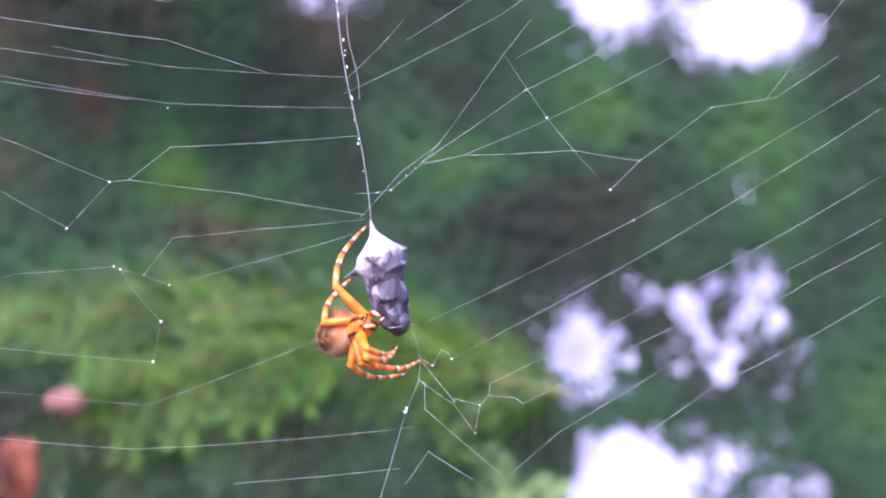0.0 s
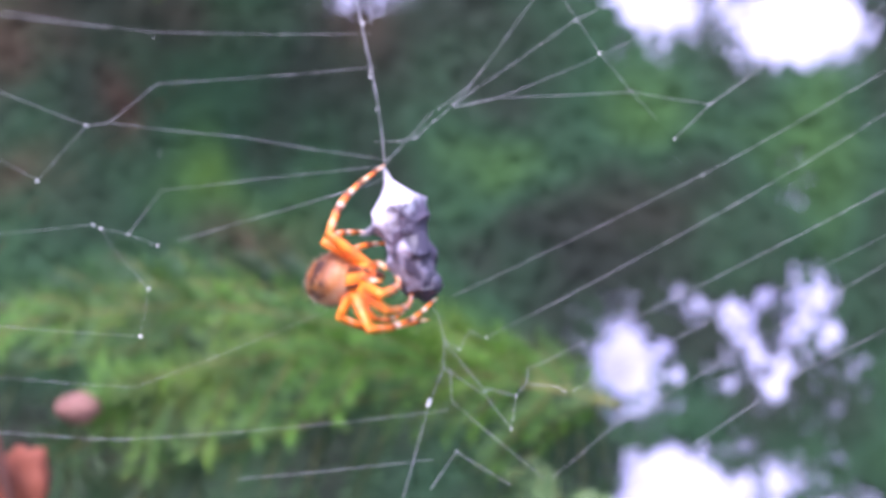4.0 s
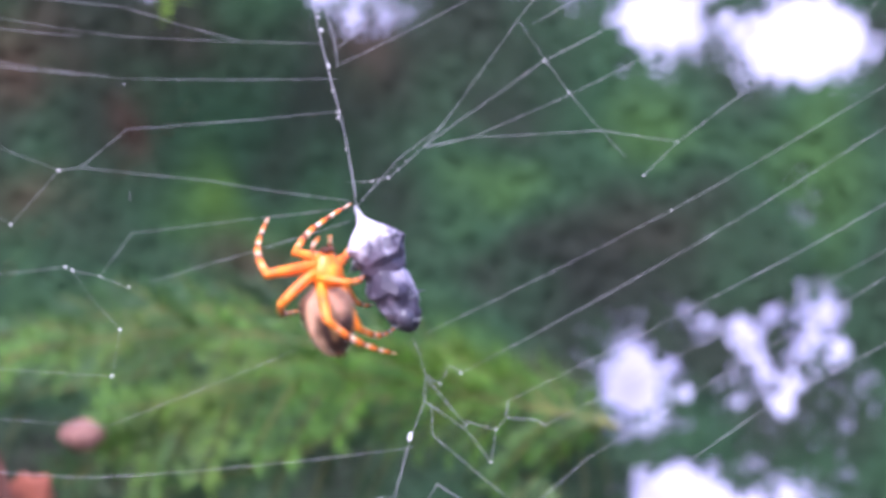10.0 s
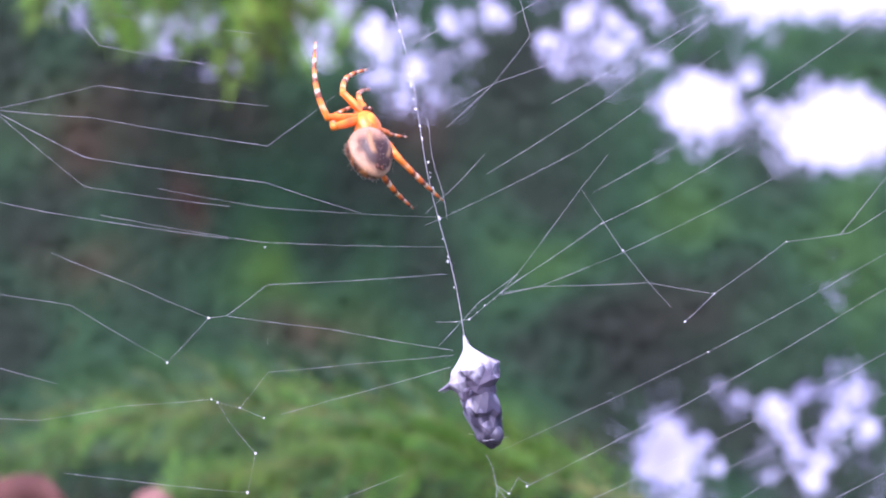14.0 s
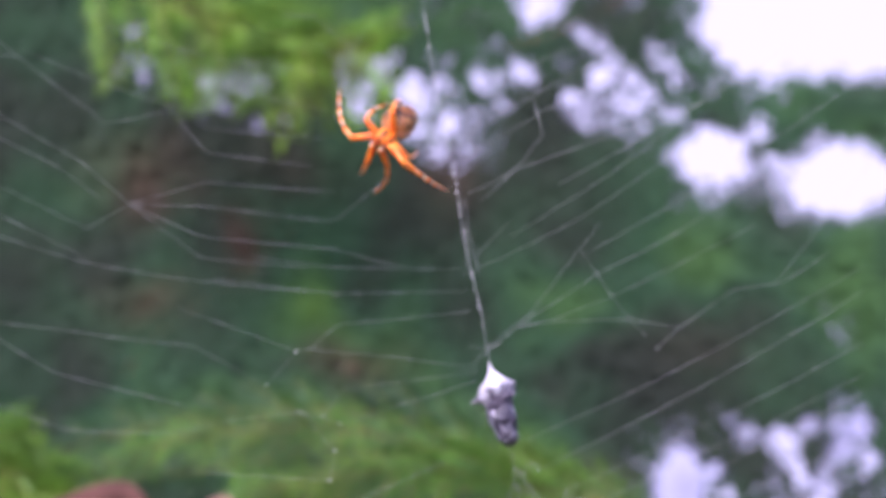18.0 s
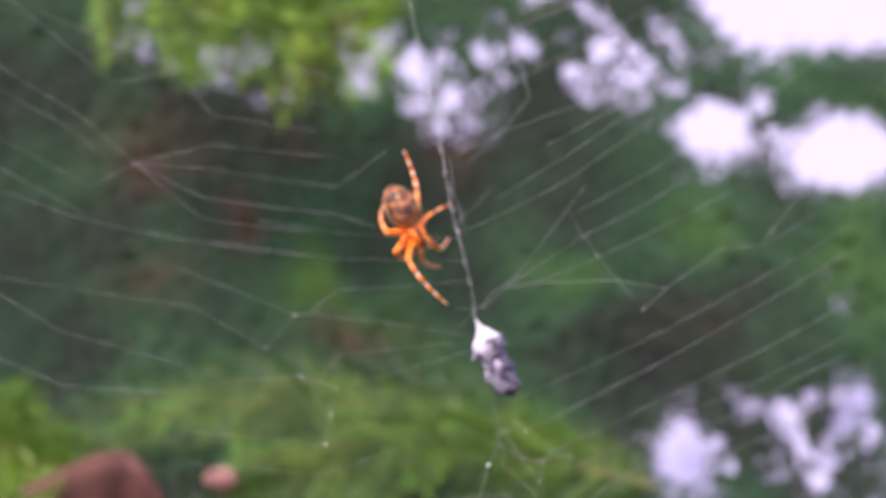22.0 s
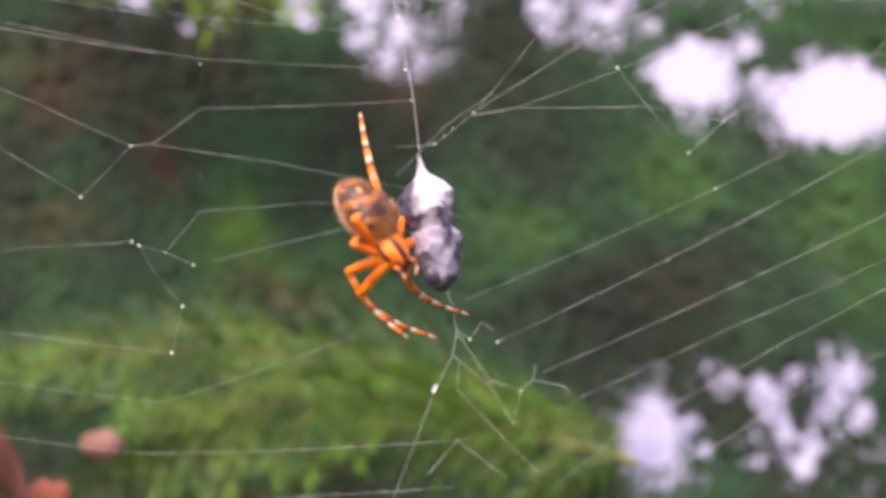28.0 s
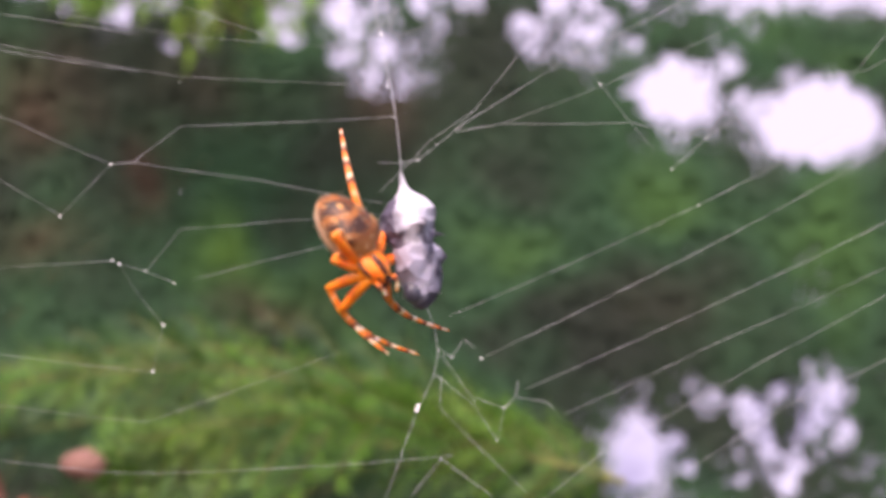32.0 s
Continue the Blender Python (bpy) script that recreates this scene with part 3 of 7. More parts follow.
def build_conifer():
    tree = new("conifer")
    tagged(tree, "green conifer boughs set with short soft needles", "conifer")
    # the two lit boughs under the web, and those behind with shade coloured in
    conifer_branch(tree, [(1146, 751), (996, 705), (860, 665), (670, 609), (479, 570), (315, 569), (83, 601), (-73, 674)], 0.235, NEEDLE_LIT, 0.0085, 3900, 1, 34, 0.024, 0.0013)
    conifer_branch(tree, [(1060, 728), (860, 686), (615, 647), (397, 698), (225, 744)], 0.22, NEEDLE_LIT, 0.0085, 4200, 2, 28, 0.03, 0.0012, down=0.25)
    conifer_branch(tree, [(860, 640), (640, 560), (440, 525), (180, 545), (-60, 600), (-260, 680)], 0.27, NEEDLE_SHADED, 0.009, 3000, 3, 26, 0.028, 0.0012)
    conifer_branch(tree, [(1000, 715), (780, 720), (560, 790), (380, 850), (230, 900)], 0.26, NEEDLE_SHADED, 0.009, 3600, 16, 22, 0.03, 0.0012, down=0.3)
    conifer_branch(tree, [(760, 690), (520, 690), (300, 760), (160, 830)], 0.25, NEEDLE_SHADED, 0.009, 3600, 17, 18, 0.03, 0.001, down=0.2)
    conifer_branch(tree, [(1120, 745), (1060, 790), (980, 850), (930, 930)], 0.25, NEEDLE_SHADED, 0.009, 3300, 14, 14, 0.026, 0.001)
    conifer_branch(tree, [(600, 620), (300, 640), (0, 700), (-200, 790)], 0.3, NEEDLE_SHADED, 0.01, 3300, 18, 20, 0.034, 0.0011, down=0.2)
    # a bright young bough beside them, its stem yellow
    conifer_branch(tree, [(-540, 565), (-440, 605), (-340, 650), (-265, 695), (-185, 755)], 0.2, NEEDLE_BRIGHT, 0.009, 4500, 4, 22, 0.03, 0.0014)
    conifer_branch(tree, [(-417, 725), (-316, 711), (-227, 735), (-125, 771)], 0.21, NEEDLE_BRIGHT, 0.009, 3900, 6, 14, 0.026, 0.001)
    conifer_branch(tree, [(-490, 610), (-370, 605), (-265, 620), (-150, 690)], 0.21, NEEDLE_BRIGHT, 0.009, 3900, 8, 16, 0.022, 0.001)
    # a light bough high up
    conifer_branch(tree, [(-66, -368), (138, -283), (282, -223), (436, -199), (554, -223)], 0.42, NEEDLE_BRIGHT, 0.015, 2250, 5, 24, 0.05, 0.002, down=0.3)
    conifer_branch(tree, [(56, -341), (224, -245), (330, -200), (420, -200)], 0.43, NEEDLE_BRIGHT, 0.015, 2000, 7, 14, 0.04, 0.002)
    # a pinkish bud at the tip of the lower bough
    c = spot(200, 742, 0.215)
    bud = part("bud", ball(c, (0.0062, 0.0044, 0.0038), 14, 10), BUD, tree, "pinkish brown closed bud")
    for i in range(9):
        a = i * 2.4
        part("bud_scale", ball(c + Vector((-0.0025 + 0.0006 * i, 0.003 * math.cos(a), 0.003 * math.sin(a))), (0.002, 0.0014, 0.0014), 8, 6), BUD, bud)


build_conifer()


def build_dead_leaf():
    path = smooth_path([spot(u, v, 0.19) for u, v in ((-640, 960), (-465, 925), (-272, 858), (-110, 790), (-20, 775), (40, 815), (85, 920), (90, 1010))], 4)
    bm = bmesh.new()
    grid = []
    for i, p in enumerate(path):
        w = 0.0075 * math.sin(math.pi * (i + 1.5) / (len(path) + 2)) + 0.0025
        grid.append([bm.verts.new(p + Vector((0, 0.4 * w * q + 0.0012 * math.sin(i * 1.3 + q), -w * q + 0.3 * w * q * q)) + Vector((0, y, 0))) for y in (0, 0.0005) for q in (-1, -0.5, 0, 0.5, 1)])
    for a, b in zip(grid, grid[1:]):
        for k in range(4):
            bm.faces.new((a[k], a[k + 1], b[k + 1], b[k]))
            bm.faces.new((a[k + 5], b[k + 5], b[k + 6], a[k + 6]))
        bm.faces.new((a[0], b[0], b[5], a[5]))
        bm.faces.new((a[4], a[9], b[9], b[4]))
    leaf = part("dead_leaf", bm, DEAD_LEAF)
    tagged(leaf, "curled reddish brown dead leaf caught in the needles", "leaf")
    c = spot(105, 868, 0.2)

    def crumple(co, q):
        return co * (1.0 + 0.45 * noise.noise((q.x * 1.6, q.y * 1.6, q.z * 1.6)))

    part("leaf_tip", ball(c, (0.0075, 0.003, 0.008), 24, 16, crumple), DEAD_TIP, leaf, "orange-red dried tip")


build_dead_leaf()


def leaf_blade(base, along, width, length, bend):
    """A thick pointed leaf with a raised midrib."""
    along = along.normalized()
    side = along.cross(Vector((0.2, 1, 0.1))).normalized()
    face = along.cross(side).normalized()
    bm = bmesh.new()
    rows = []
    for i in range(9):
        f = i / 8
        w = width * (math.sin(math.pi * min(1, f * 0.96 + 0.02)) ** 0.8) + 0.0003
        mid = base + along * length * f + Vector((0, 0, -bend * f * f * length))
        row = []
        for d in (-0.0002, 0.0002):
            for q in (-1, -0.5, 0, 0.5, 1):
                row.append(bm.verts.new(mid + side * w * q * 0.5 + face * (d + 0.12 * w * q * q)))
        rows.append(row)
    for a, b in zip(rows, rows[1:]):
        for k in range(4):
            bm.faces.new((a[k], a[k + 1], b[k + 1], b[k]))
            bm.faces.new((a[k + 5], b[k + 5], b[k + 6], a[k + 6]))
        bm.faces.new((a[0], b[0], b[5], a[5]))
        bm.faces.new((a[4], a[9], b[9], b[4]))
    return bm


def build_shoot():
    shoot = new("leafy_shoot")
    tagged(shoot, "pale green broad-leaved shoot behind the conifer", "shoot")
    pts = smooth_path([spot(u, v, 0.36) for u, v in ((1120, 1250), (1080, 1080), (1050, 960), (1030, 860))], 5)
    part("stem", sweep(pts, [0.0012 - 0.00004 * i for i in range(len(pts))], 7), STEM, shoot)
    rng = random.Random(31)
    for i in range(9):
        b = pts[4 + i]
        s = 1 if i % 2 else -1
        d = Vector((s * rng.uniform(0.4, 1.0), rng.uniform(-0.3, 0.3), rng.uniform(0.3, 1.0)))
        part("leaf", leaf_blade(b, d, rng.uniform(0.009, 0.014), rng.uniform(0.02, 0.032), rng.uniform(0.1, 0.5)), PALE_LEAF, shoot)


build_shoot()


# ---- web ----
web = new("spider_web")
tagged(web, "fine pale orb web of sticky silk threads", "spider web")
web_right = new("web_sector")
web_left = new("web_sector")
web_low = new("web_sector")
for sector in (web_right, web_left, web_low):
    sector.parent = web
BOW = random.Random(9)


def thread(sector, *uv, r=0.019, dy=0.0, shift=(0, 0)):
    """One silk thread through plan points, with a little slack."""
    pts = [spot(u - shift[0], v - shift[1]) for u, v in uv]
    line = [pts[0]]
    for a, b in zip(pts, pts[1:]):
        sag = (b - a).length * 0.006
        for f in (0.25, 0.5, 0.75, 1.0):
            line.append(a.lerp(b, f) + Vector((0, dy * MM, -sag * 4 * f * (1 - f))))
    ob = part("thread", sweep(line, r * MM * BOW.uniform(0.85, 1.15), 5), SILK, sector)
    return ob


def bead(sector, u, v, size):
    q = spot(u, v)
    return part("bead", ball(q, [size * 0.72 * MM * BOW.uniform(0.8, 1.2) for _ in range(3)], 8, 6), BEAD, sector)


def wide(points):
    """Plan points of the outer web, noted from the far view."""
    return [(1282 + (u - 1230) * 1.54, 233 + (v - 578) * 1.54) for u, v in points]


def build_web():
    R, L, B = web_right, web_left, web_low
    for p in ([(675, 65), (745, 0), (800, -60)], [(675, 90), (865, 0), (1000, -70), (1297, -280)],
              [(695, 293), (740, 292), (768, 287), (835, 230), (870, 190), (1000, 15), (1060, -60)],
              [(835, 230), (870, 205), (1046, 86), (1180, 20), (1350, -80)],
              [(835, 232), (915, 218), (1095, 145), (1300, 45), (1500, -60)],
              [(835, 235), (915, 218), (1145, 210), (1282, 233), (1434, 124), (1568, 105), (1700, 20)],
              [(1282, 233), (1220, 292)]):
        thread(R, *p)
    for p in ([(830, 562), (1268, 355), (1568, 190), (1790, 60)],
              [(888, 635), (1320, 410), (1568, 265), (1790, 130)],
              [(968, 687), (1380, 490), (1568, 395), (1790, 270)],
              [(1035, 730), (1300, 600), (1568, 475), (1790, 360)],
              [(1000, 880), (1110, 790), (1400, 620), (1650, 480), (1790, 410)],
              [(1130, 900), (1440, 700), (1568, 640), (1790, 520)]):
        thread(R, *p)
    thread(R, (1005, 15), (1090, 142), (1145, 210), (1190, 260), r=0.016)
    thread(R, (870, 192), (790, 250), (702, 345), r=0.018)
    for p in ([(920, 415), (1100, 300), (1230, 200), (1330, 90)],
              [(1065, 440), (1215, 355), (1400, 235), (1560, 120)], [(1400, 500), (1480, 400), (1568, 290), (1640, 180)],
              [(845, 335), (930, 290), (1000, 265), (1260, 165)], [(866, 350), (930, 290), (980, 225), (960, 152)],
              [(775, 165), (900, 115), (1080, 45)], [(820, 235), (960, 152), (1130, 60)], [(830, 270), (980, 182), (1200, 60)],
              [(1010, 317), (1240, 185), (1430, 60)]):
        thread(R, *wide(p), r=0.022)
    S = (98, 37)
    for p in ([(60, 0), (285, 36), (650, 51)], [(-60, 58), (0, 68), (285, 110), (665, 113)],
              [(-160, 140), (0, 200), (175, 271), (213, 266), (296, 199), (672, 170)],
              [(213, 266), (430, 290), (690, 330)], [(175, 271), (90, 366)],
              [(-179, 492), (0, 458), (185, 441), (198, 447), (225, 490), (280, 552), (265, 634)]):
        thread(L, *p, r=0.017)
    for p in ([(690, 340), (480, 362), (303, 382), (245, 458), (198, 447)], [(245, 458), (296, 478)],
              [(-120, 600), (0, 612), (265, 634)], [(685, 365), (430, 440), (330, 470)],
              [(-120, 690), (0, 700), (255, 722), (430, 655), (590, 590)], [(-120, 780), (0, 795), (225, 812), (500, 795), (795, 765)],
              [(430, 882), (770, 850)], [(300, 310), (300, 325)]):
        thread(L, *p, r=0.017)
    for p in ([(0, 60), (60, 62), (230, 195), (345, 175)], [(0, 155), (180, 265), (270, 346)],
              [(0, 290), (190, 390), (270, 346), (415, 310), (650, 335)],
              [(270, 346), (410, 355), (650, 390), (740, 320)], [(270, 346), (400, 410), (648, 440), (780, 480)],
              [(270, 346), (400, 450), (600, 474)], [(0, 390), (175, 450), (345, 485), (600, 518)]):
        thread(L, *wide(p), r=0.02, shift=S)
    for p in ([(0, 555), (130, 575), (385, 612), (518, 686)], [(0, 575), (130, 655), (370, 720)], [(0, 700), (150, 760), (345, 770)],
              [(90, 60), (250, 130), (370, 172)], [(230, 10), (430, 80), (620, 107), (640, 125)], [(425, 125), (640, 185)],
              [(365, 195), (415, 255), (610, 285)], [(415, 210), (630, 235)], [(560, 0), (620, 5), (685, 65), (740, 10)],
              [(625, 55), (690, 120), (770, 65)], [(0, 10), (60, 62)], [(0, 345), (180, 440)], [(0, 200), (150, 280), (215, 335)]):
        thread(L, *wide(p), r=0.02, shift=S)
    for p in ([(798, 574), (812, 600), (823, 645), (820, 690), (795, 755), (762, 882), (735, 980)],
              [(823, 640), (848, 655), (866, 622), (888, 635)], [(824, 645), (895, 728)],
              [(820, 685), (895, 735), (940, 793), (948, 735)], [(895, 722), (948, 735), (966, 714), (1020, 718), (1037, 730)],
              [(966, 714), (968, 687)], [(833, 690), (835, 745), (1000, 880)], [(800, 900), (845, 833), (940, 890)]):
        thread(B, *p, r=0.027)
    for u, v, s in ((1268, 355, .14), (1282, 233, .12), (1220, 292, .16), (1090, 142, .16), (888, 635, .16), (768, 287, .16), (740, 292, .1), (835, 230, .1),
                    (800, 258, .1), (785, 272, .1), (820, 243, .09), (1046, 86, .1), (1434, 124, .1)):
        bead(R, u, v, s)
    for u, v, s in ((90, 366, .2), (185, 441, .2), (198, 447, .2), (280, 552, .2), (265, 634, .22), (296, 478, .16), (175, 271, .2), (290, 120, .12), (245, 458, .12)):
        bead(L, u, v, s)
    for u, v, s in ((848, 655, .17), (795, 752, .34), (797, 745, .28), (948, 735, .14), (940, 793, .12), (845, 833, .1), (895, 728, .1)):
        bead(B, u, v, s)


build_web()


def build_main_line():
    """The thick strand from which the parcel hangs, with its lumps of glue."""
    rng = random.Random(21)
    pts = [Vector((0.3 * MM * math.sin(i * 0.7), 0, i * 3.0 * MM)) for i in range(34)]
    ob = part("main_strand", sweep(pts, 0.043 * MM, 6), SILK, web, "thicker strand studded with beads of glue")
    for i in range(60):
        z = rng.uniform(4, 95) * MM
        s = rng.uniform(0.07, 0.15) * MM
        part("glue_bead", ball((rng.uniform(-.1, .1) * MM, 0, z), (s * 0.8, s * 0.8, s * 1.4), 7, 5), BEAD, ob)
    side = [Vector((0.9 * MM + 0.2 * MM * math.sin(i), 0.2 * MM, (15 + i * 1.6) * MM)) for i in range(9)]
    part("side_strand", sweep(side, 0.03 * MM, 5), SILK, ob)
    return ob


main_line = build_main_line()


# ---- wrapped prey ----
def build_prey():
    prey = new("wrapped_fly")
    tagged(prey, "dark fly wrapped in pale lavender silk, hanging", "prey")

    def loft(stops, seed, tents=(), facets=15):
        """A closed parcel of flat, crumpled silk facets round the fly."""
        rng = random.Random(seed)
        bm = bmesh.new()
        rings = []
        fine = []
        for (z0, a0, b0, x0), (z1, a1, b1, x1) in zip(stops, stops[1:]):
            n = max(1, round((z0 - z1) / 0.75))
            for i in range(n):
                f = i / n
                fine.append((z0 + (z1 - z0) * f, a0 + (a1 - a0) * f, b0 + (b1 - b0) * f, x0 + (x1 - x0) * f))
        fine.append(stops[-1])
        for row, (z, a, b, x) in enumerate(fine):
            ring = []
            for k in range(facets):
                t = 2 * math.pi * (k + 0.5 * (row % 2)) / facets
                q = Vector((math.cos(t), math.sin(t), 0))
                n = 1.04 + 0.12 * noise.noise((q.x * 1.5 + seed, q.y * 1.5, z * 0.3))
                n -= 0.16 * abs(noise.noise((q.x * 1.8 + seed, q.y * 1.8 + 5, z * 0.3)))
                n += rng.uniform(-0.08, 0.08)
                for ta, tz, amp, tw, th in tents:
                    da = (t - ta + math.pi) % (2 * math.pi) - math.pi
                    n += amp * math.exp(-abs(da / tw) - abs((z - tz) / th))
                jz = rng.uniform(-0.2, 0.2) if 0 < row < len(fine) - 1 and a > 0.5 else 0.0
                ring.append(bm.verts.new((x * MM + q.x * a * n * MM, q.y * b * n * MM, (z + jz) * MM)))
            rings.append(ring)
        for row, (p, q) in enumerate(zip(rings, rings[1:])):
            for k in range(facets):
                k1 = (k + 1) % facets
                if row % 2:
                    bm.faces.new((p[k], q[k1], p[k1]))
                    bm.faces.new((p[k], q[k], q[k1]))
                else:
                    bm.faces.new((p[k], q[k], p[k1]))
                    bm.faces.new((p[k1], q[k], q[k1]))
        bm.faces.new(rings[0])
        bm.faces.new(rings[-1][::-1])
        bmesh.ops.recalc_face_normals(bm, faces=bm.faces)
        return bm

    cap = loft([(0.1, .07, .07, 0), (-0.6, .18, .18, 0), (-1.6, .75, .7, .05), (-2.6, 1.8, 1.7, .1), (-3.6, 2.6, 2.5, .15), (-5.0, 2.65, 2.5, .1), (-7.0, 2.3, 2.2, 0), (-8.4, 1.7, 1.7, 0)], 3,
               ((math.pi, -5.0, .55, .3, .7), (0.15, -3.6, .3, .35, .8), (0.7, -4.3, .35, .3, .7), (1.22, -5.8, .5, .3, .7),
                (-1.9, -3.4, .35, .35, .7), (-0.7, -5.6, .3, .3, .5), (2.44, -5.6, .3, .3, .5)))
    part("silk_cap", cap, WRAP_WHITE, prey, "pale silk hood drawn to a point", smooth=False)
    trunk = loft([(-5.0, 1.7, 1.7, 0), (-7.2, 2.05, 2.1, 0), (-9.0, 2.1, 2.2, 0.1), (-11.0, 1.85, 1.95, 0.15), (-12.4, 1.55, 1.65, 0.2), (-13.4, 0.95, 0.95, 0.2), (-13.9, .3, .3, 0.1)], 11,
                 ((-1.9, -8.5, .8, .45, 1.1), (-1.8, -11.2, .5, .4, .8), (-0.75, -9.8, .45, .3, .8), (2.44, -9.6, .5, .35, .8), (1.2, -9.0, .2, .4, 1.0)))
    part("fly_body", trunk, WRAP_GREY, prey, "dark fly body under silk bands", smooth=False)

    def fold(z, ang, reach, thick, mat, name):
        bm = bmesh.new()
        d = Vector((math.cos(ang), math.sin(ang), -0.12))
        pts = [d * (0.6 + (reach - 0.6) * f) * MM + Vector((0, 0, (z + 0.25 * math.sin(f * 3)) * MM)) for f in (0, .3, .55, .75, .9, 1)]
        sweep(pts, [thick * w * MM for w in (1.3, 1.1, .85, .55, .28, .06)], 7, bm)
        part(name, bm, mat, prey)

    fold(-5.0, math.pi, 4.7, .45, WRAP_WHITE, "silk_peak")
    fold(-5.35, math.pi, 4.5, .22, INSECT, "fly_leg")
    fold(-5.4, -0.2, 2.9, .25, INSECT, "fly_leg")
    fold(-6.3, -1.9, 3.5, .3, INSECT, "fly_leg")
    fold(-10.2, 1.3, 3.6, .25, INSECT, "fly_leg")
    part("fly_eye", ball((0.9 * MM, -1.1 * MM, -12.2 * MM), (1.0 * MM, 1.0 * MM, 1.15 * MM), 12, 8), INSECT, prey, "large dark fly eye")
    part("fly_eye", ball((-0.7 * MM, 1.2 * MM, -12.0 * MM), (1.0 * MM, 1.0 * MM, 1.15 * MM), 12, 8), INSECT, prey, "large dark fly eye")
    rng = random.Random(5)
    for i in range(16):
        z, a0, turn = rng.uniform(-12.5, -3.5), rng.uniform(0, 6.28), rng.uniform(1.5, 3.0)
        slope = rng.uniform(-1.2, 1.2)
        pts = [Vector(((2.15 + 0.1 * math.sin(q)) * math.cos(a0 + turn * q / 8), 2.0 * math.sin(a0 + turn * q / 8), z + slope * q / 8)) * MM for q in range(9)]
        part("silk_strand", sweep(pts, 0.05 * MM, 4), SILK, prey)
    for i in range(5):
        a = i * 1.3
        pts = [Vector((0.06 * math.cos(a), 0.06 * math.sin(a), 0.5)) * MM, Vector((0.5 * math.cos(a), 0.5 * math.sin(a), -1.2)) * MM, Vector((2.1 * math.cos(a), 1.8 * math.sin(a), -3.6)) * MM]
        part("silk_strand", sweep(pts, 0.06 * MM, 4), SILK, prey)
    return prey


prey = build_prey()


# ---- spider ----
LEG_LENGTHS = {1: (5.3, 9.8), 2: (5.0, 9.2), 3: (3.3, 5.6), 4: (5.1, 9.6)}


def hairs(spots, length, radius, seed):
    """Bristles standing on a surface: (place, normal) pairs."""
    rng = random.Random(seed)
    bm = bmesh.new()
    for p, n in spots:
        d = (n + Vector((rng.uniform(-.4, .4), rng.uniform(-.4, .4), rng.uniform(-.4, .4)))).normalized()
        ln = length * rng.uniform(0.6, 1.2)
        sweep([p - d * radius, p + d * ln * 0.5, p + d * ln], [radius, radius * 0.7, radius * 0.1], 3, bm)
    return bm


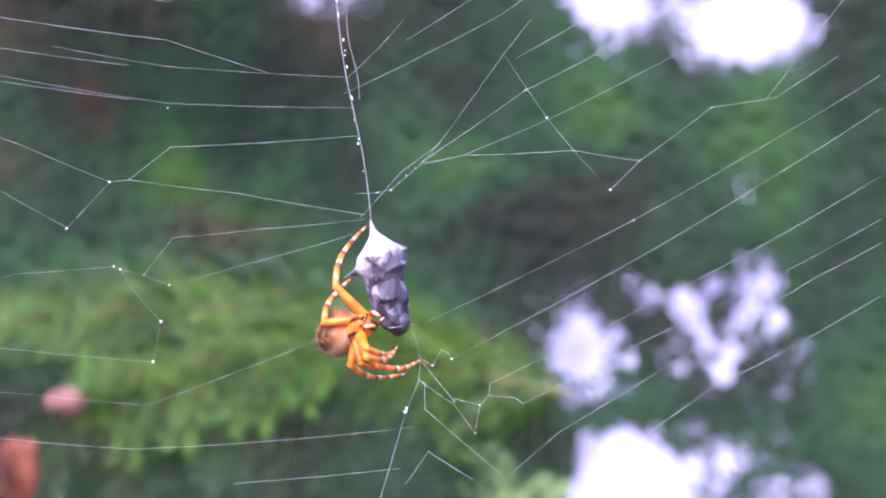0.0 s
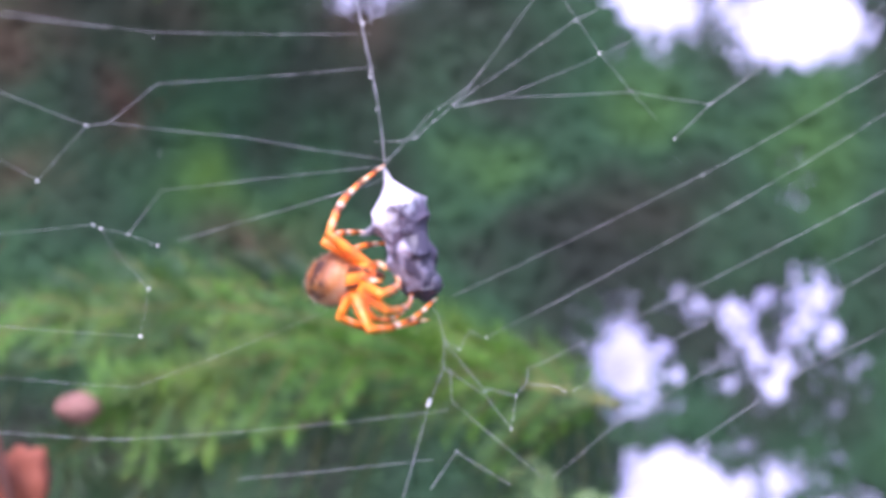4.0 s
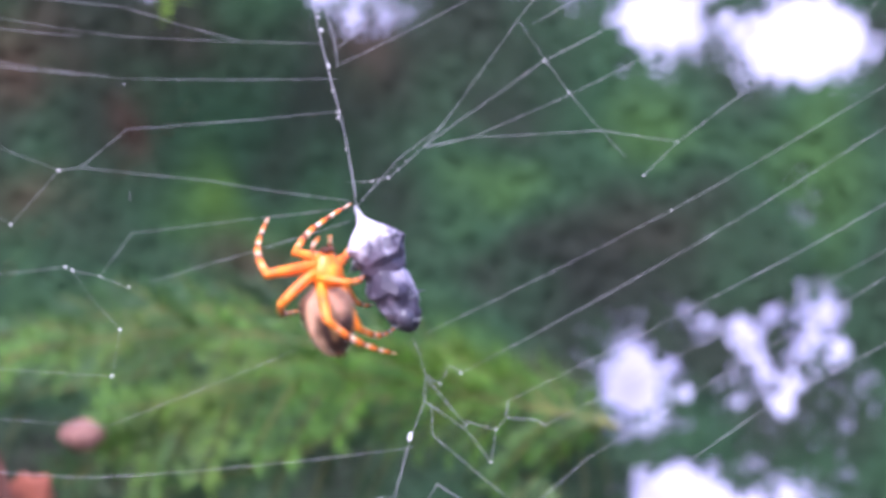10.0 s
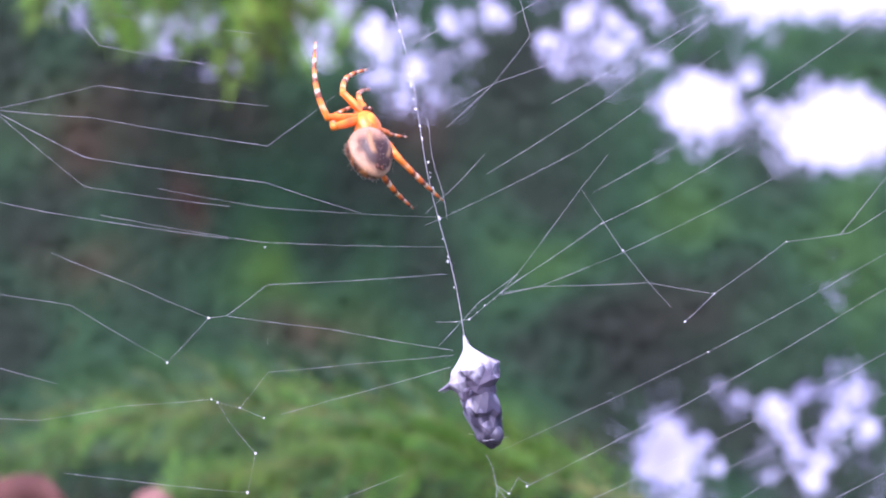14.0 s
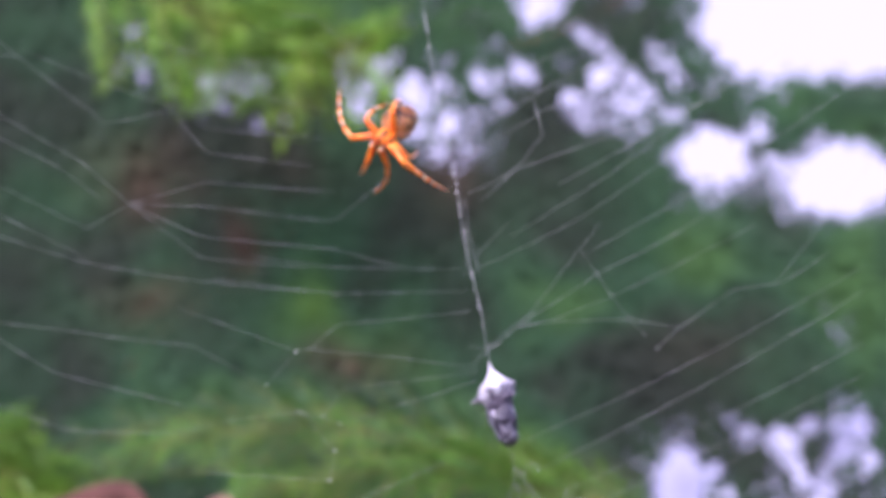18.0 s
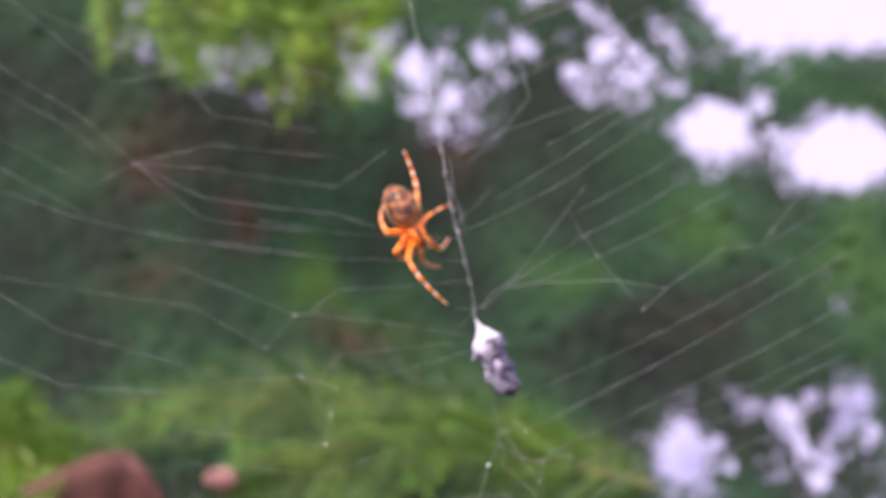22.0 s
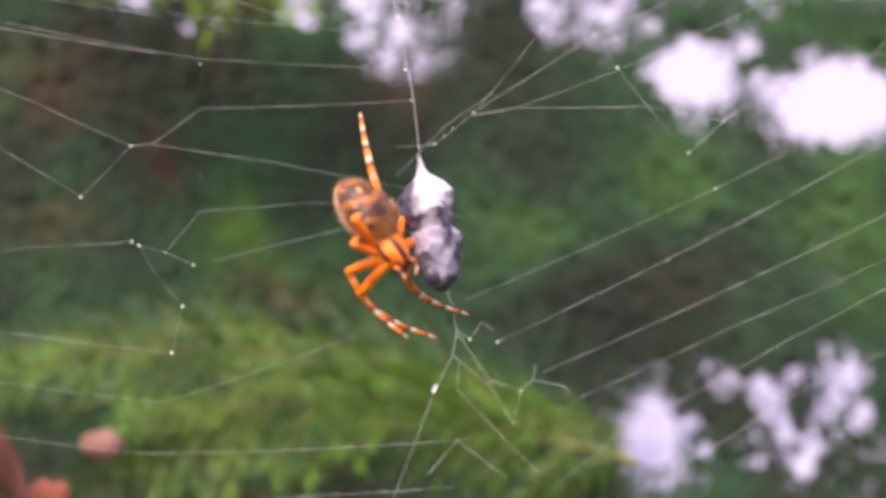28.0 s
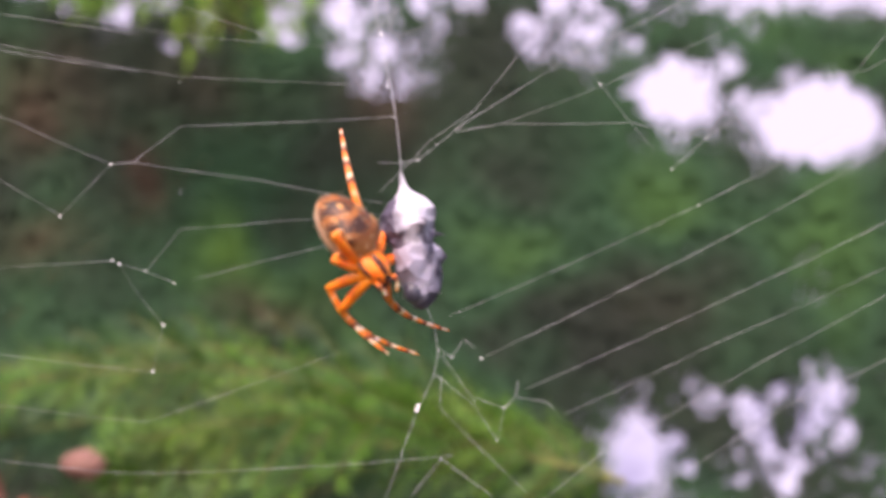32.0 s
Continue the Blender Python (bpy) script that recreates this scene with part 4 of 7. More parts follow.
def build_spider():
    sp = new("garden_spider")
    tagged(sp, "orange garden spider with banded hairy legs", "spider")

    def head_shape(c, q):
        k = 1.0 - 0.33 * max(0.0, q.x) ** 1.3
        c.y *= k
        if q.z > 0:
            c.z *= 1.0 + 0.18 * max(0.0, q.x)
        return c

    part("cephalothorax", ball((0, 0, 0), (2.35 * MM, 1.8 * MM, 1.35 * MM), 24, 16, head_shape), ORANGE, sp)
    part("head_stripe", ball((0.45 * MM, 0, 0.98 * MM), (1.45 * MM, 0.5 * MM, 0.62 * MM), 16, 10), HEAD_MARK, sp, "dark chestnut stripe along the head")
    for s in (1, -1):
        part("side_stripe", ball((-0.1 * MM, s * 1.28 * MM, 0.42 * MM), (1.25 * MM, 0.42 * MM, 0.42 * MM), 14, 10), HEAD_MARK, sp, "dark brown stripe along the flank")
    part("sternum", ball((-0.1 * MM, 0, -0.85 * MM), (1.25 * MM, 0.9 * MM, 0.62 * MM), 16, 10), STERNUM, sp, "bright yellow-orange breast plate")
    part("pedicel", sweep([(-1.2 * MM, 0, 0.1 * MM), (-2.2 * MM, 0, 0.3 * MM)], 0.5 * MM, 8), ORANGE, sp)
    for x, y, z, r in ((2.05, .18, .82, .18), (2.05, -.18, .82, .18), (2.22, .22, .48, .17), (2.22, -.22, .48, .17), (1.85, .76, .44, .16), (1.85, -.76, .44, .16), (1.66, .83, .58, .14), (1.66, -.83, .58, .14)):
        part("eye", ball((x * MM, y * MM, z * MM), (r * MM,) * 3, 10, 8), EYE, sp)
    for s in (1, -1):
        part("fang_base", ball((2.15 * MM, s * 0.36 * MM, -0.55 * MM), (0.42 * MM, 0.36 * MM, 0.75 * MM), 12, 8), HEAD_MARK, sp)
        pts = smooth_path([Vector(p) * MM for p in ((1.5, s * 0.8, -.25), (2.3, s * 1.1, .35), (3.0, s * .95, .1), (3.5, s * .7, -.5))], 3)
        part("palp", sweep(pts, [(0.26 - 0.012 * i) * MM for i in range(len(pts))], 8), BANDED, sp)

    def belly_shape(c, q):
        c.y *= 1.0 + 0.14 * q.x
        c.z *= 1.0 + 0.12 * q.x
        for s in (1, -1):
            hump = math.exp(-((q.x - 0.45) ** 2 + (q.y - s * 0.6) ** 2 + (q.z - 0.55) ** 2) * 9)
            c += Vector((0.1, s * 0.25, 0.35)) * hump * MM
        return c

    centre = Vector((-4.75, 0, 0.75)) * MM
    ab = part("abdomen", ball((0, 0, 0), (3.85 * MM, 2.7 * MM, 2.55 * MM), 40, 26, belly_shape), ABDOMEN, sp, "tan abdomen with a dark scalloped leaf mark")
    ab.location = centre
    rng = random.Random(3)
    spots = []
    for _ in range(420):
        q = Vector((rng.gauss(0, 1), rng.gauss(0, 1), rng.gauss(0, 1))).normalized()
        c = belly_shape(Vector((q.x * 3.85, q.y * 2.7, q.z * 2.55)) * MM, q)
        spots.append((c, Vector((q.x / 3.7, q.y / 2.95, q.z / 2.7)).normalized()))
    tagged(part("abdomen_hair", hairs(spots[:240], 0.5 * MM, 0.016 * MM, 1), PALE_HAIR, ab), "short pale bristles", kind="stuff")
    tagged(part("abdomen_bristle", hairs(spots[330:], 0.6 * MM, 0.02 * MM, 2), DARK_HAIR, ab), "short dark bristles", kind="stuff")
    for s in (1, -1):
        part("spinneret", ball((-3.5 * MM, s * 0.3 * MM, -1.0 * MM), (0.5 * MM, 0.22 * MM, 0.22 * MM), 8, 6), HEAD_MARK, ab)

    legs = {}
    for side in "LR":
        for i, (l1, l2) in LEG_LENGTHS.items():
            k = 0.82 if i == 3 else 1.0
            up = [Vector((x * l1, 0, z)) * MM for x, z in ((-.04, 0), (.1, .05), (.35, .12), (.65, .1), (.85, .02), (1.0, 0))]
            upper = part("upper_leg", sweep(up, [r * k * MM for r in (.38, .48, .57, .53, .45, .44)], 10), ORANGE, sp)
            lo = [Vector((x * l2, 0, z * l2 / 9.5)) * MM for x, z in ((-.035, -.05), (.02, .08), (.1, .42), (.25, .85), (.42, 1.02), (.48, 1.0), (.65, .8), (.8, .48), (.86, .33), (.95, .1), (1.0, 0.0))]
            lower = part("lower_leg", sweep(lo, [r * k * MM for r in (.34, .4, .37, .36, .33, .28, .24, .2, .17, .14, .05)], 10), BANDED, upper, "ringed chestnut and pale lower leg")
            rng = random.Random(i * 7 + ord(side))
            sp1, sp2 = [], []
            for _ in range(46):
                f = rng.uniform(0.06, 0.95)
                j = min(int(f * 10), 9)
                p = lo[j].lerp(lo[j + 1], rng.random())
                a = rng.uniform(0, 6.28)
                n = Vector((0.35, math.cos(a), math.sin(a))).normalized()
                (sp1 if rng.random() < .7 else sp2).append((p + n * 0.22 * (1.3 - f) * k * MM, n))
            tagged(part("leg_hair", hairs(sp1, 0.42 * MM, 0.022 * MM, i), DARK_HAIR, lower), kind="stuff")
            tagged(part("leg_spine", hairs(sp2, 0.75 * MM, 0.034 * MM, i + 9), DARK_HAIR, lower), kind="stuff")
            legs[side + str(i)] = (upper, lower)
    return sp, legs


spider, leg_parts = build_spider()


def motions():
    walk(spider, [
        (0.00, pose(-0.00481, -0.00400, -0.00702, 53.8, -19.7, -61.7)),
        (1.00, pose(-0.00506, -0.00400, -0.00666, 54.8, -19.2, -62.9)),
        (2.00, pose(-0.00451, -0.00400, -0.00742, 55.9, -18.5, -64.3)),
        (3.00, pose(-0.00541, -0.00400, -0.00642, 54.8, -14.7, -59.3)),
        (6.00, pose(-0.00729, -0.00400, -0.00337, 60.0, -3.4, -55.2)),
        (8.00, pose(-0.00752, -0.00400, -0.00375, 57.9, -2.9, -51.0)),
        (9.00, pose(-0.00780, -0.00400, -0.00325, 59.2, -8.4, -60.5)),
        (9.50, pose(-0.00752, -0.00400, -0.00189, 50.6, -48.3, -80.6)),
        (10.00, pose(-0.00724, -0.00400, -0.00053, 128.4, -82.5, -180.0)),
        (11.00, pose(-0.00768, -0.00400, 0.00432, 67.8, -81.4, -118.9)),
        (12.00, pose(-0.00935, -0.00400, 0.02022, 140.9, -80.3, -180.0)),
        (13.00, pose(-0.01437, -0.00400, 0.02334, 111.3, -64.2, -180.0)),
        (14.00, pose(-0.01334, -0.00400, 0.03257, -160.4, -44.6, 106.5)),
        (17.00, pose(-0.01944, -0.00400, 0.04178, 133.4, -48.9, 160.4)),
        (17.33, pose(-0.01941, -0.00400, 0.04214, 46.2, -48.0, -131.4)),
        (17.67, pose(-0.01938, -0.00400, 0.04251, 3.0, -7.5, -111.8)),
        (18.00, pose(-0.01935, -0.00400, 0.04287, -33.5, 34.6, -123.9)),
        (18.50, pose(-0.01993, -0.00400, 0.04154, -31.6, 60.6, -90.7)),
        (19.00, pose(-0.02051, -0.00400, 0.04021, 31.3, 73.5, -0.0)),
        (20.00, pose(-0.01684, -0.00400, 0.03705, 41.4, 59.8, -12.9)),
        (21.00, pose(-0.01494, -0.00400, 0.03474, 60.8, 53.9, -9.7)),
        (22.00, pose(-0.01210, -0.00400, 0.02111, 68.8, 58.2, -0.0)),
        (23.00, pose(-0.00954, -0.00400, 0.00493, 138.5, 51.3, 0.0)),
        (24.00, pose(-0.00754, -0.00400, 0.00297, 139.0, 55.5, 0.0)),
        (25.25, pose(-0.00661, -0.00400, 0.00057, 92.4, 53.2, -6.2)),
        (26.50, pose(-0.00567, -0.00400, -0.00182, 49.6, 49.0, -7.7)),
        (27.00, pose(-0.00549, -0.00400, -0.00210, 48.6, 48.6, -8.9)),
        (28.00, pose(-0.00507, -0.00400, -0.00229, 47.7, 48.4, -10.0)),
        (29.00, pose(-0.00493, -0.00400, -0.00213, 47.5, 48.5, -10.1)),
        (30.00, pose(-0.00485, -0.00400, -0.00195, 47.7, 48.4, -10.0)),
        (31.00, pose(-0.00517, -0.00400, -0.00230, 47.5, 48.4, -10.3)),
        (32.00, pose(-0.00530, -0.00400, -0.00231, 47.5, 48.3, -10.2)),
    ])
    walk(leg_parts["L1"][0], [
        (0.00, pose(0.00100, 0.00105, -0.00010, -14.9, -73.3, 109.3)),
        (1.00, pose(0.00100, 0.00105, -0.00010, -10.8, -74.0, 108.3)),
        (2.00, pose(0.00100, 0.00105, -0.00010, -27.4, -64.3, 126.7)),
        (3.00, pose(0.00100, 0.00105, -0.00010, -48.6, -74.2, 131.8)),
        (6.00, pose(0.00100, 0.00105, -0.00010, -67.5, -65.8, 170.5)),
        (8.00, pose(0.00100, 0.00105, -0.00010, -90.1, -61.3, 179.6)),
        (9.00, pose(0.00100, 0.00105, -0.00010, -70.4, -73.5, 166.7)),
        (10.00, pose(0.00100, 0.00105, -0.00010, 104.5, -68.2, -40.3)),
        (11.00, pose(0.00100, 0.00105, -0.00010, 110.7, -58.1, -46.4)),
        (12.00, pose(0.00100, 0.00105, -0.00010, 17.6, -48.9, -10.1)),
        (12.50, pose(0.00100, 0.00105, -0.00010, 39.9, -38.7, 7.1)),
        (13.00, pose(0.00100, 0.00105, -0.00010, 62.8, -34.1, 26.2)),
        (13.50, pose(0.00100, 0.00105, -0.00010, 85.0, -20.0, -14.9)),
        (14.00, pose(0.00100, 0.00105, -0.00010, 92.7, 3.0, -46.7)),
        (15.50, pose(0.00100, 0.00105, -0.00010, 101.0, -8.1, -4.3)),
        (17.00, pose(0.00100, 0.00105, -0.00010, 99.4, -21.8, 39.0)),
        (18.00, pose(0.00100, 0.00105, -0.00010, 54.8, 15.1, 80.0)),
        (18.50, pose(0.00100, 0.00105, -0.00010, 106.1, 2.1, 69.4)),
        (19.00, pose(0.00100, 0.00105, -0.00010, 158.4, 2.3, 52.7)),
        (20.00, pose(0.00100, 0.00105, -0.00010, 143.8, 44.1, 20.0)),
        (21.00, pose(0.00100, 0.00105, -0.00010, 88.2, 57.6, 18.6)),
        (22.00, pose(0.00100, 0.00105, -0.00010, 78.5, 55.0, 47.5)),
        (22.33, pose(0.00100, 0.00105, -0.00010, 21.4, 31.0, 16.3)),
        (22.67, pose(0.00100, 0.00105, -0.00010, -13.3, -1.7, 17.1)),
        (23.00, pose(0.00100, 0.00105, -0.00010, -53.8, -27.3, 38.2)),
        (24.00, pose(0.00100, 0.00105, -0.00010, -28.8, -55.7, -9.3)),
        (24.83, pose(0.00100, 0.00105, -0.00010, -107.9, -32.3, 56.8)),
        (25.67, pose(0.00100, 0.00105, -0.00010, -138.9, 17.4, 66.7)),
        (26.50, pose(0.00100, 0.00105, -0.00010, 168.6, 62.6, 34.1)),
        (27.00, pose(0.00100, 0.00105, -0.00010, 171.2, 63.7, 37.4)),
        (28.00, pose(0.00100, 0.00105, -0.00010, 173.0, 65.7, 40.5)),
        (29.00, pose(0.00100, 0.00105, -0.00010, 172.0, 65.9, 39.6)),
        (30.00, pose(0.00100, 0.00105, -0.00010, 170.4, 66.8, 38.4)),
        (31.00, pose(0.00100, 0.00105, -0.00010, 174.0, 65.8, 41.6)),
        (32.00, pose(0.00100, 0.00105, -0.00010, 173.8, 66.0, 41.4)),
    ])
    walk(leg_parts["L1"][1], [
        (0.00, pose(0.00530, 0.00000, 0.00000, 0.0, 75.5, 0.0)),
        (1.00, pose(0.00530, 0.00000, 0.00000, 0.0, 77.7, 0.0)),
        (2.00, pose(0.00530, 0.00000, 0.00000, 0.0, 70.3, 0.0)),
        (3.00, pose(0.00530, 0.00000, 0.00000, 0.0, 79.0, 0.0)),
        (6.00, pose(0.00530, 0.00000, 0.00000, 180.0, 74.6, 180.0)),
        (8.00, pose(0.00530, 0.00000, 0.00000, 180.0, 73.0, 180.0)),
        (9.00, pose(0.00530, 0.00000, 0.00000, 180.0, 72.7, 180.0)),
        (10.00, pose(0.00530, 0.00000, 0.00000, 0.0, 89.7, 0.0)),
        (11.00, pose(0.00530, 0.00000, 0.00000, 0.0, 88.2, 0.0)),
        (12.00, pose(0.00530, 0.00000, 0.00000, 0.0, 80.2, 0.0)),
        (13.00, pose(0.00530, 0.00000, 0.00000, 0.0, 27.4, 0.0)),
        (14.00, pose(0.00530, 0.00000, 0.00000, 0.0, 78.5, 0.0)),
        (17.00, pose(0.00530, 0.00000, 0.00000, 0.0, 33.2, 0.0)),
        (18.00, pose(0.00530, 0.00000, 0.00000, 0.0, 55.6, 0.0)),
        (19.00, pose(0.00530, 0.00000, 0.00000, 0.0, 30.4, 0.0)),
        (20.00, pose(0.00530, 0.00000, 0.00000, 0.0, 53.2, 0.0)),
        (21.00, pose(0.00530, 0.00000, 0.00000, 0.0, 21.9, 0.0)),
        (22.00, pose(0.00530, 0.00000, 0.00000, 0.0, 28.2, 0.0)),
        (22.50, pose(0.00530, 0.00000, 0.00000, 0.0, 74.5, 0.0)),
        (23.00, pose(0.00530, 0.00000, 0.00000, 180.0, 59.2, 180.0)),
        (24.00, pose(0.00530, 0.00000, 0.00000, 180.0, 66.1, -180.0)),
        (25.25, pose(0.00530, 0.00000, 0.00000, -0.0, 77.7, 0.0)),
        (26.50, pose(0.00530, 0.00000, 0.00000, 0.0, 41.4, 0.0)),
        (27.00, pose(0.00530, 0.00000, 0.00000, 0.0, 41.1, 0.0)),
        (28.00, pose(0.00530, 0.00000, 0.00000, 0.0, 40.8, 0.0)),
        (29.00, pose(0.00530, 0.00000, 0.00000, 0.0, 40.8, 0.0)),
        (30.00, pose(0.00530, 0.00000, 0.00000, 0.0, 40.9, 0.0)),
        (31.00, pose(0.00530, 0.00000, 0.00000, 0.0, 40.7, 0.0)),
        (32.00, pose(0.00530, 0.00000, 0.00000, 0.0, 40.7, 0.0)),
    ])
    walk(leg_parts["L2"][0], [
        (0.00, pose(0.00040, 0.00130, -0.00010, -111.1, -48.7, -132.6)),
        (1.00, pose(0.00040, 0.00130, -0.00010, -110.5, -48.6, -131.8)),
        (2.00, pose(0.00040, 0.00130, -0.00010, -97.6, -45.1, -143.2)),
        (3.00, pose(0.00040, 0.00130, -0.00010, -83.1, -63.3, -148.7)),
        (6.00, pose(0.00040, 0.00130, -0.00010, -20.5, -43.9, 154.1)),
        (8.00, pose(0.00040, 0.00130, -0.00010, -44.9, -62.8, 157.5)),
        (9.00, pose(0.00040, 0.00130, -0.00010, -98.6, -45.3, -126.4)),
        (9.50, pose(0.00040, 0.00130, -0.00010, 13.9, -85.9, 135.0)),
        (10.00, pose(0.00040, 0.00130, -0.00010, 86.4, -42.5, 76.6)),
        (11.00, pose(0.00040, 0.00130, -0.00010, 106.6, -38.0, 40.3)),
        (12.00, pose(0.00040, 0.00130, -0.00010, 72.1, -36.7, 43.0)),
        (12.50, pose(0.00040, 0.00130, -0.00010, -18.2, -67.9, 80.6)),
        (13.00, pose(0.00040, 0.00130, -0.00010, -117.6, -40.3, 128.2)),
        (13.33, pose(0.00040, 0.00130, -0.00010, -95.8, -84.6, 131.6)),
        (13.67, pose(0.00040, 0.00130, -0.00010, 84.8, -50.8, -24.7)),
        (14.00, pose(0.00040, 0.00130, -0.00010, 101.8, -8.4, -9.4)),
        (15.50, pose(0.00040, 0.00130, -0.00010, 133.2, -8.9, 33.0)),
        (17.00, pose(0.00040, 0.00130, -0.00010, 157.8, -29.9, 71.8)),
        (17.50, pose(0.00040, 0.00130, -0.00010, 98.8, -8.8, 74.3)),
        (18.00, pose(0.00040, 0.00130, -0.00010, 41.3, 4.5, 57.7)),
        (18.50, pose(0.00040, 0.00130, -0.00010, 86.6, 18.2, 75.6)),
        (19.00, pose(0.00040, 0.00130, -0.00010, 134.8, 14.6, 98.6)),
        (20.00, pose(0.00040, 0.00130, -0.00010, 154.2, 46.2, 68.9)),
        (21.00, pose(0.00040, 0.00130, -0.00010, -137.3, 59.5, 98.4)),
        (21.50, pose(0.00040, 0.00130, -0.00010, 129.6, 77.4, 27.9)),
        (22.00, pose(0.00040, 0.00130, -0.00010, 61.2, 53.8, -17.7)),
        (22.33, pose(0.00040, 0.00130, -0.00010, 29.0, 12.9, -18.1)),
        (22.67, pose(0.00040, 0.00130, -0.00010, -4.7, -22.0, 3.6)),
        (23.00, pose(0.00040, 0.00130, -0.00010, -58.0, -32.5, 48.4)),
        (24.00, pose(0.00040, 0.00130, -0.00010, -53.0, -35.5, 55.0)),
        (25.25, pose(0.00040, 0.00130, -0.00010, -75.2, -3.6, 77.3)),
        (26.50, pose(0.00040, 0.00130, -0.00010, -86.5, 32.7, 88.8)),
        (27.00, pose(0.00040, 0.00130, -0.00010, -85.6, 33.0, 90.4)),
        (28.00, pose(0.00040, 0.00130, -0.00010, -84.5, 34.3, 92.9)),
        (29.00, pose(0.00040, 0.00130, -0.00010, -85.0, 34.9, 92.8)),
        (30.00, pose(0.00040, 0.00130, -0.00010, -85.0, 36.0, 93.4)),
        (31.00, pose(0.00040, 0.00130, -0.00010, -84.4, 34.2, 93.2)),
        (32.00, pose(0.00040, 0.00130, -0.00010, -84.3, 34.4, 93.4)),
    ])
    walk(leg_parts["L2"][1], [
        (0.00, pose(0.00500, 0.00000, 0.00000, 180.0, 61.7, 180.0)),
        (1.00, pose(0.00500, 0.00000, 0.00000, 180.0, 61.3, 180.0)),
        (2.00, pose(0.00500, 0.00000, 0.00000, 180.0, 70.4, 180.0)),
        (3.00, pose(0.00500, 0.00000, 0.00000, 180.0, 60.2, 180.0)),
        (6.00, pose(0.00500, 0.00000, 0.00000, 180.0, 88.1, 180.0)),
        (8.00, pose(0.00500, 0.00000, 0.00000, 180.0, 72.1, 180.0)),
        (9.00, pose(0.00500, 0.00000, 0.00000, 180.0, 35.9, 180.0)),
        (9.50, pose(0.00500, 0.00000, 0.00000, 0.0, 79.3, 0.0)),
        (10.00, pose(0.00500, 0.00000, 0.00000, 0.0, 14.6, 0.0)),
        (11.00, pose(0.00500, 0.00000, 0.00000, 0.0, 59.0, 0.0)),
        (12.00, pose(0.00500, 0.00000, 0.00000, 0.0, 31.1, 0.0)),
        (13.00, pose(0.00500, 0.00000, 0.00000, 0.0, 34.4, 0.0)),
        (14.00, pose(0.00500, 0.00000, 0.00000, 0.0, 34.9, 0.0)),
        (17.00, pose(0.00500, 0.00000, 0.00000, 0.0, 22.9, 0.0)),
        (17.50, pose(0.00500, 0.00000, 0.00000, 0.0, 69.1, 0.0)),
        (18.00, pose(0.00500, 0.00000, 0.00000, 180.0, 64.8, 180.0)),
        (18.50, pose(0.00500, 0.00000, 0.00000, 0.0, 62.7, 0.0)),
        (19.00, pose(0.00500, 0.00000, 0.00000, 0.0, 10.3, 0.0)),
        (20.00, pose(0.00500, 0.00000, 0.00000, 0.0, 22.1, 0.0)),
        (21.00, pose(0.00500, 0.00000, 0.00000, 0.0, 11.4, 0.0)),
        (22.00, pose(0.00500, 0.00000, 0.00000, 0.0, 42.8, 0.0)),
        (22.50, pose(0.00500, 0.00000, 0.00000, -0.0, 84.6, 0.0)),
        (23.00, pose(0.00500, 0.00000, 0.00000, 180.0, 53.7, -180.0)),
        (24.00, pose(0.00500, 0.00000, 0.00000, 180.0, 38.5, -180.0)),
        (25.25, pose(0.00500, 0.00000, 0.00000, -0.0, 81.4, 0.0)),
        (26.50, pose(0.00500, 0.00000, 0.00000, 0.0, 21.3, 0.0)),
        (27.00, pose(0.00500, 0.00000, 0.00000, 0.0, 21.3, 0.0)),
        (28.00, pose(0.00500, 0.00000, 0.00000, 0.0, 21.3, 0.0)),
        (29.00, pose(0.00500, 0.00000, 0.00000, 0.0, 21.3, 0.0)),
        (30.00, pose(0.00500, 0.00000, 0.00000, 0.0, 21.4, 0.0)),
        (31.00, pose(0.00500, 0.00000, 0.00000, 0.0, 21.3, 0.0)),
        (32.00, pose(0.00500, 0.00000, 0.00000, 0.0, 21.3, 0.0)),
    ])
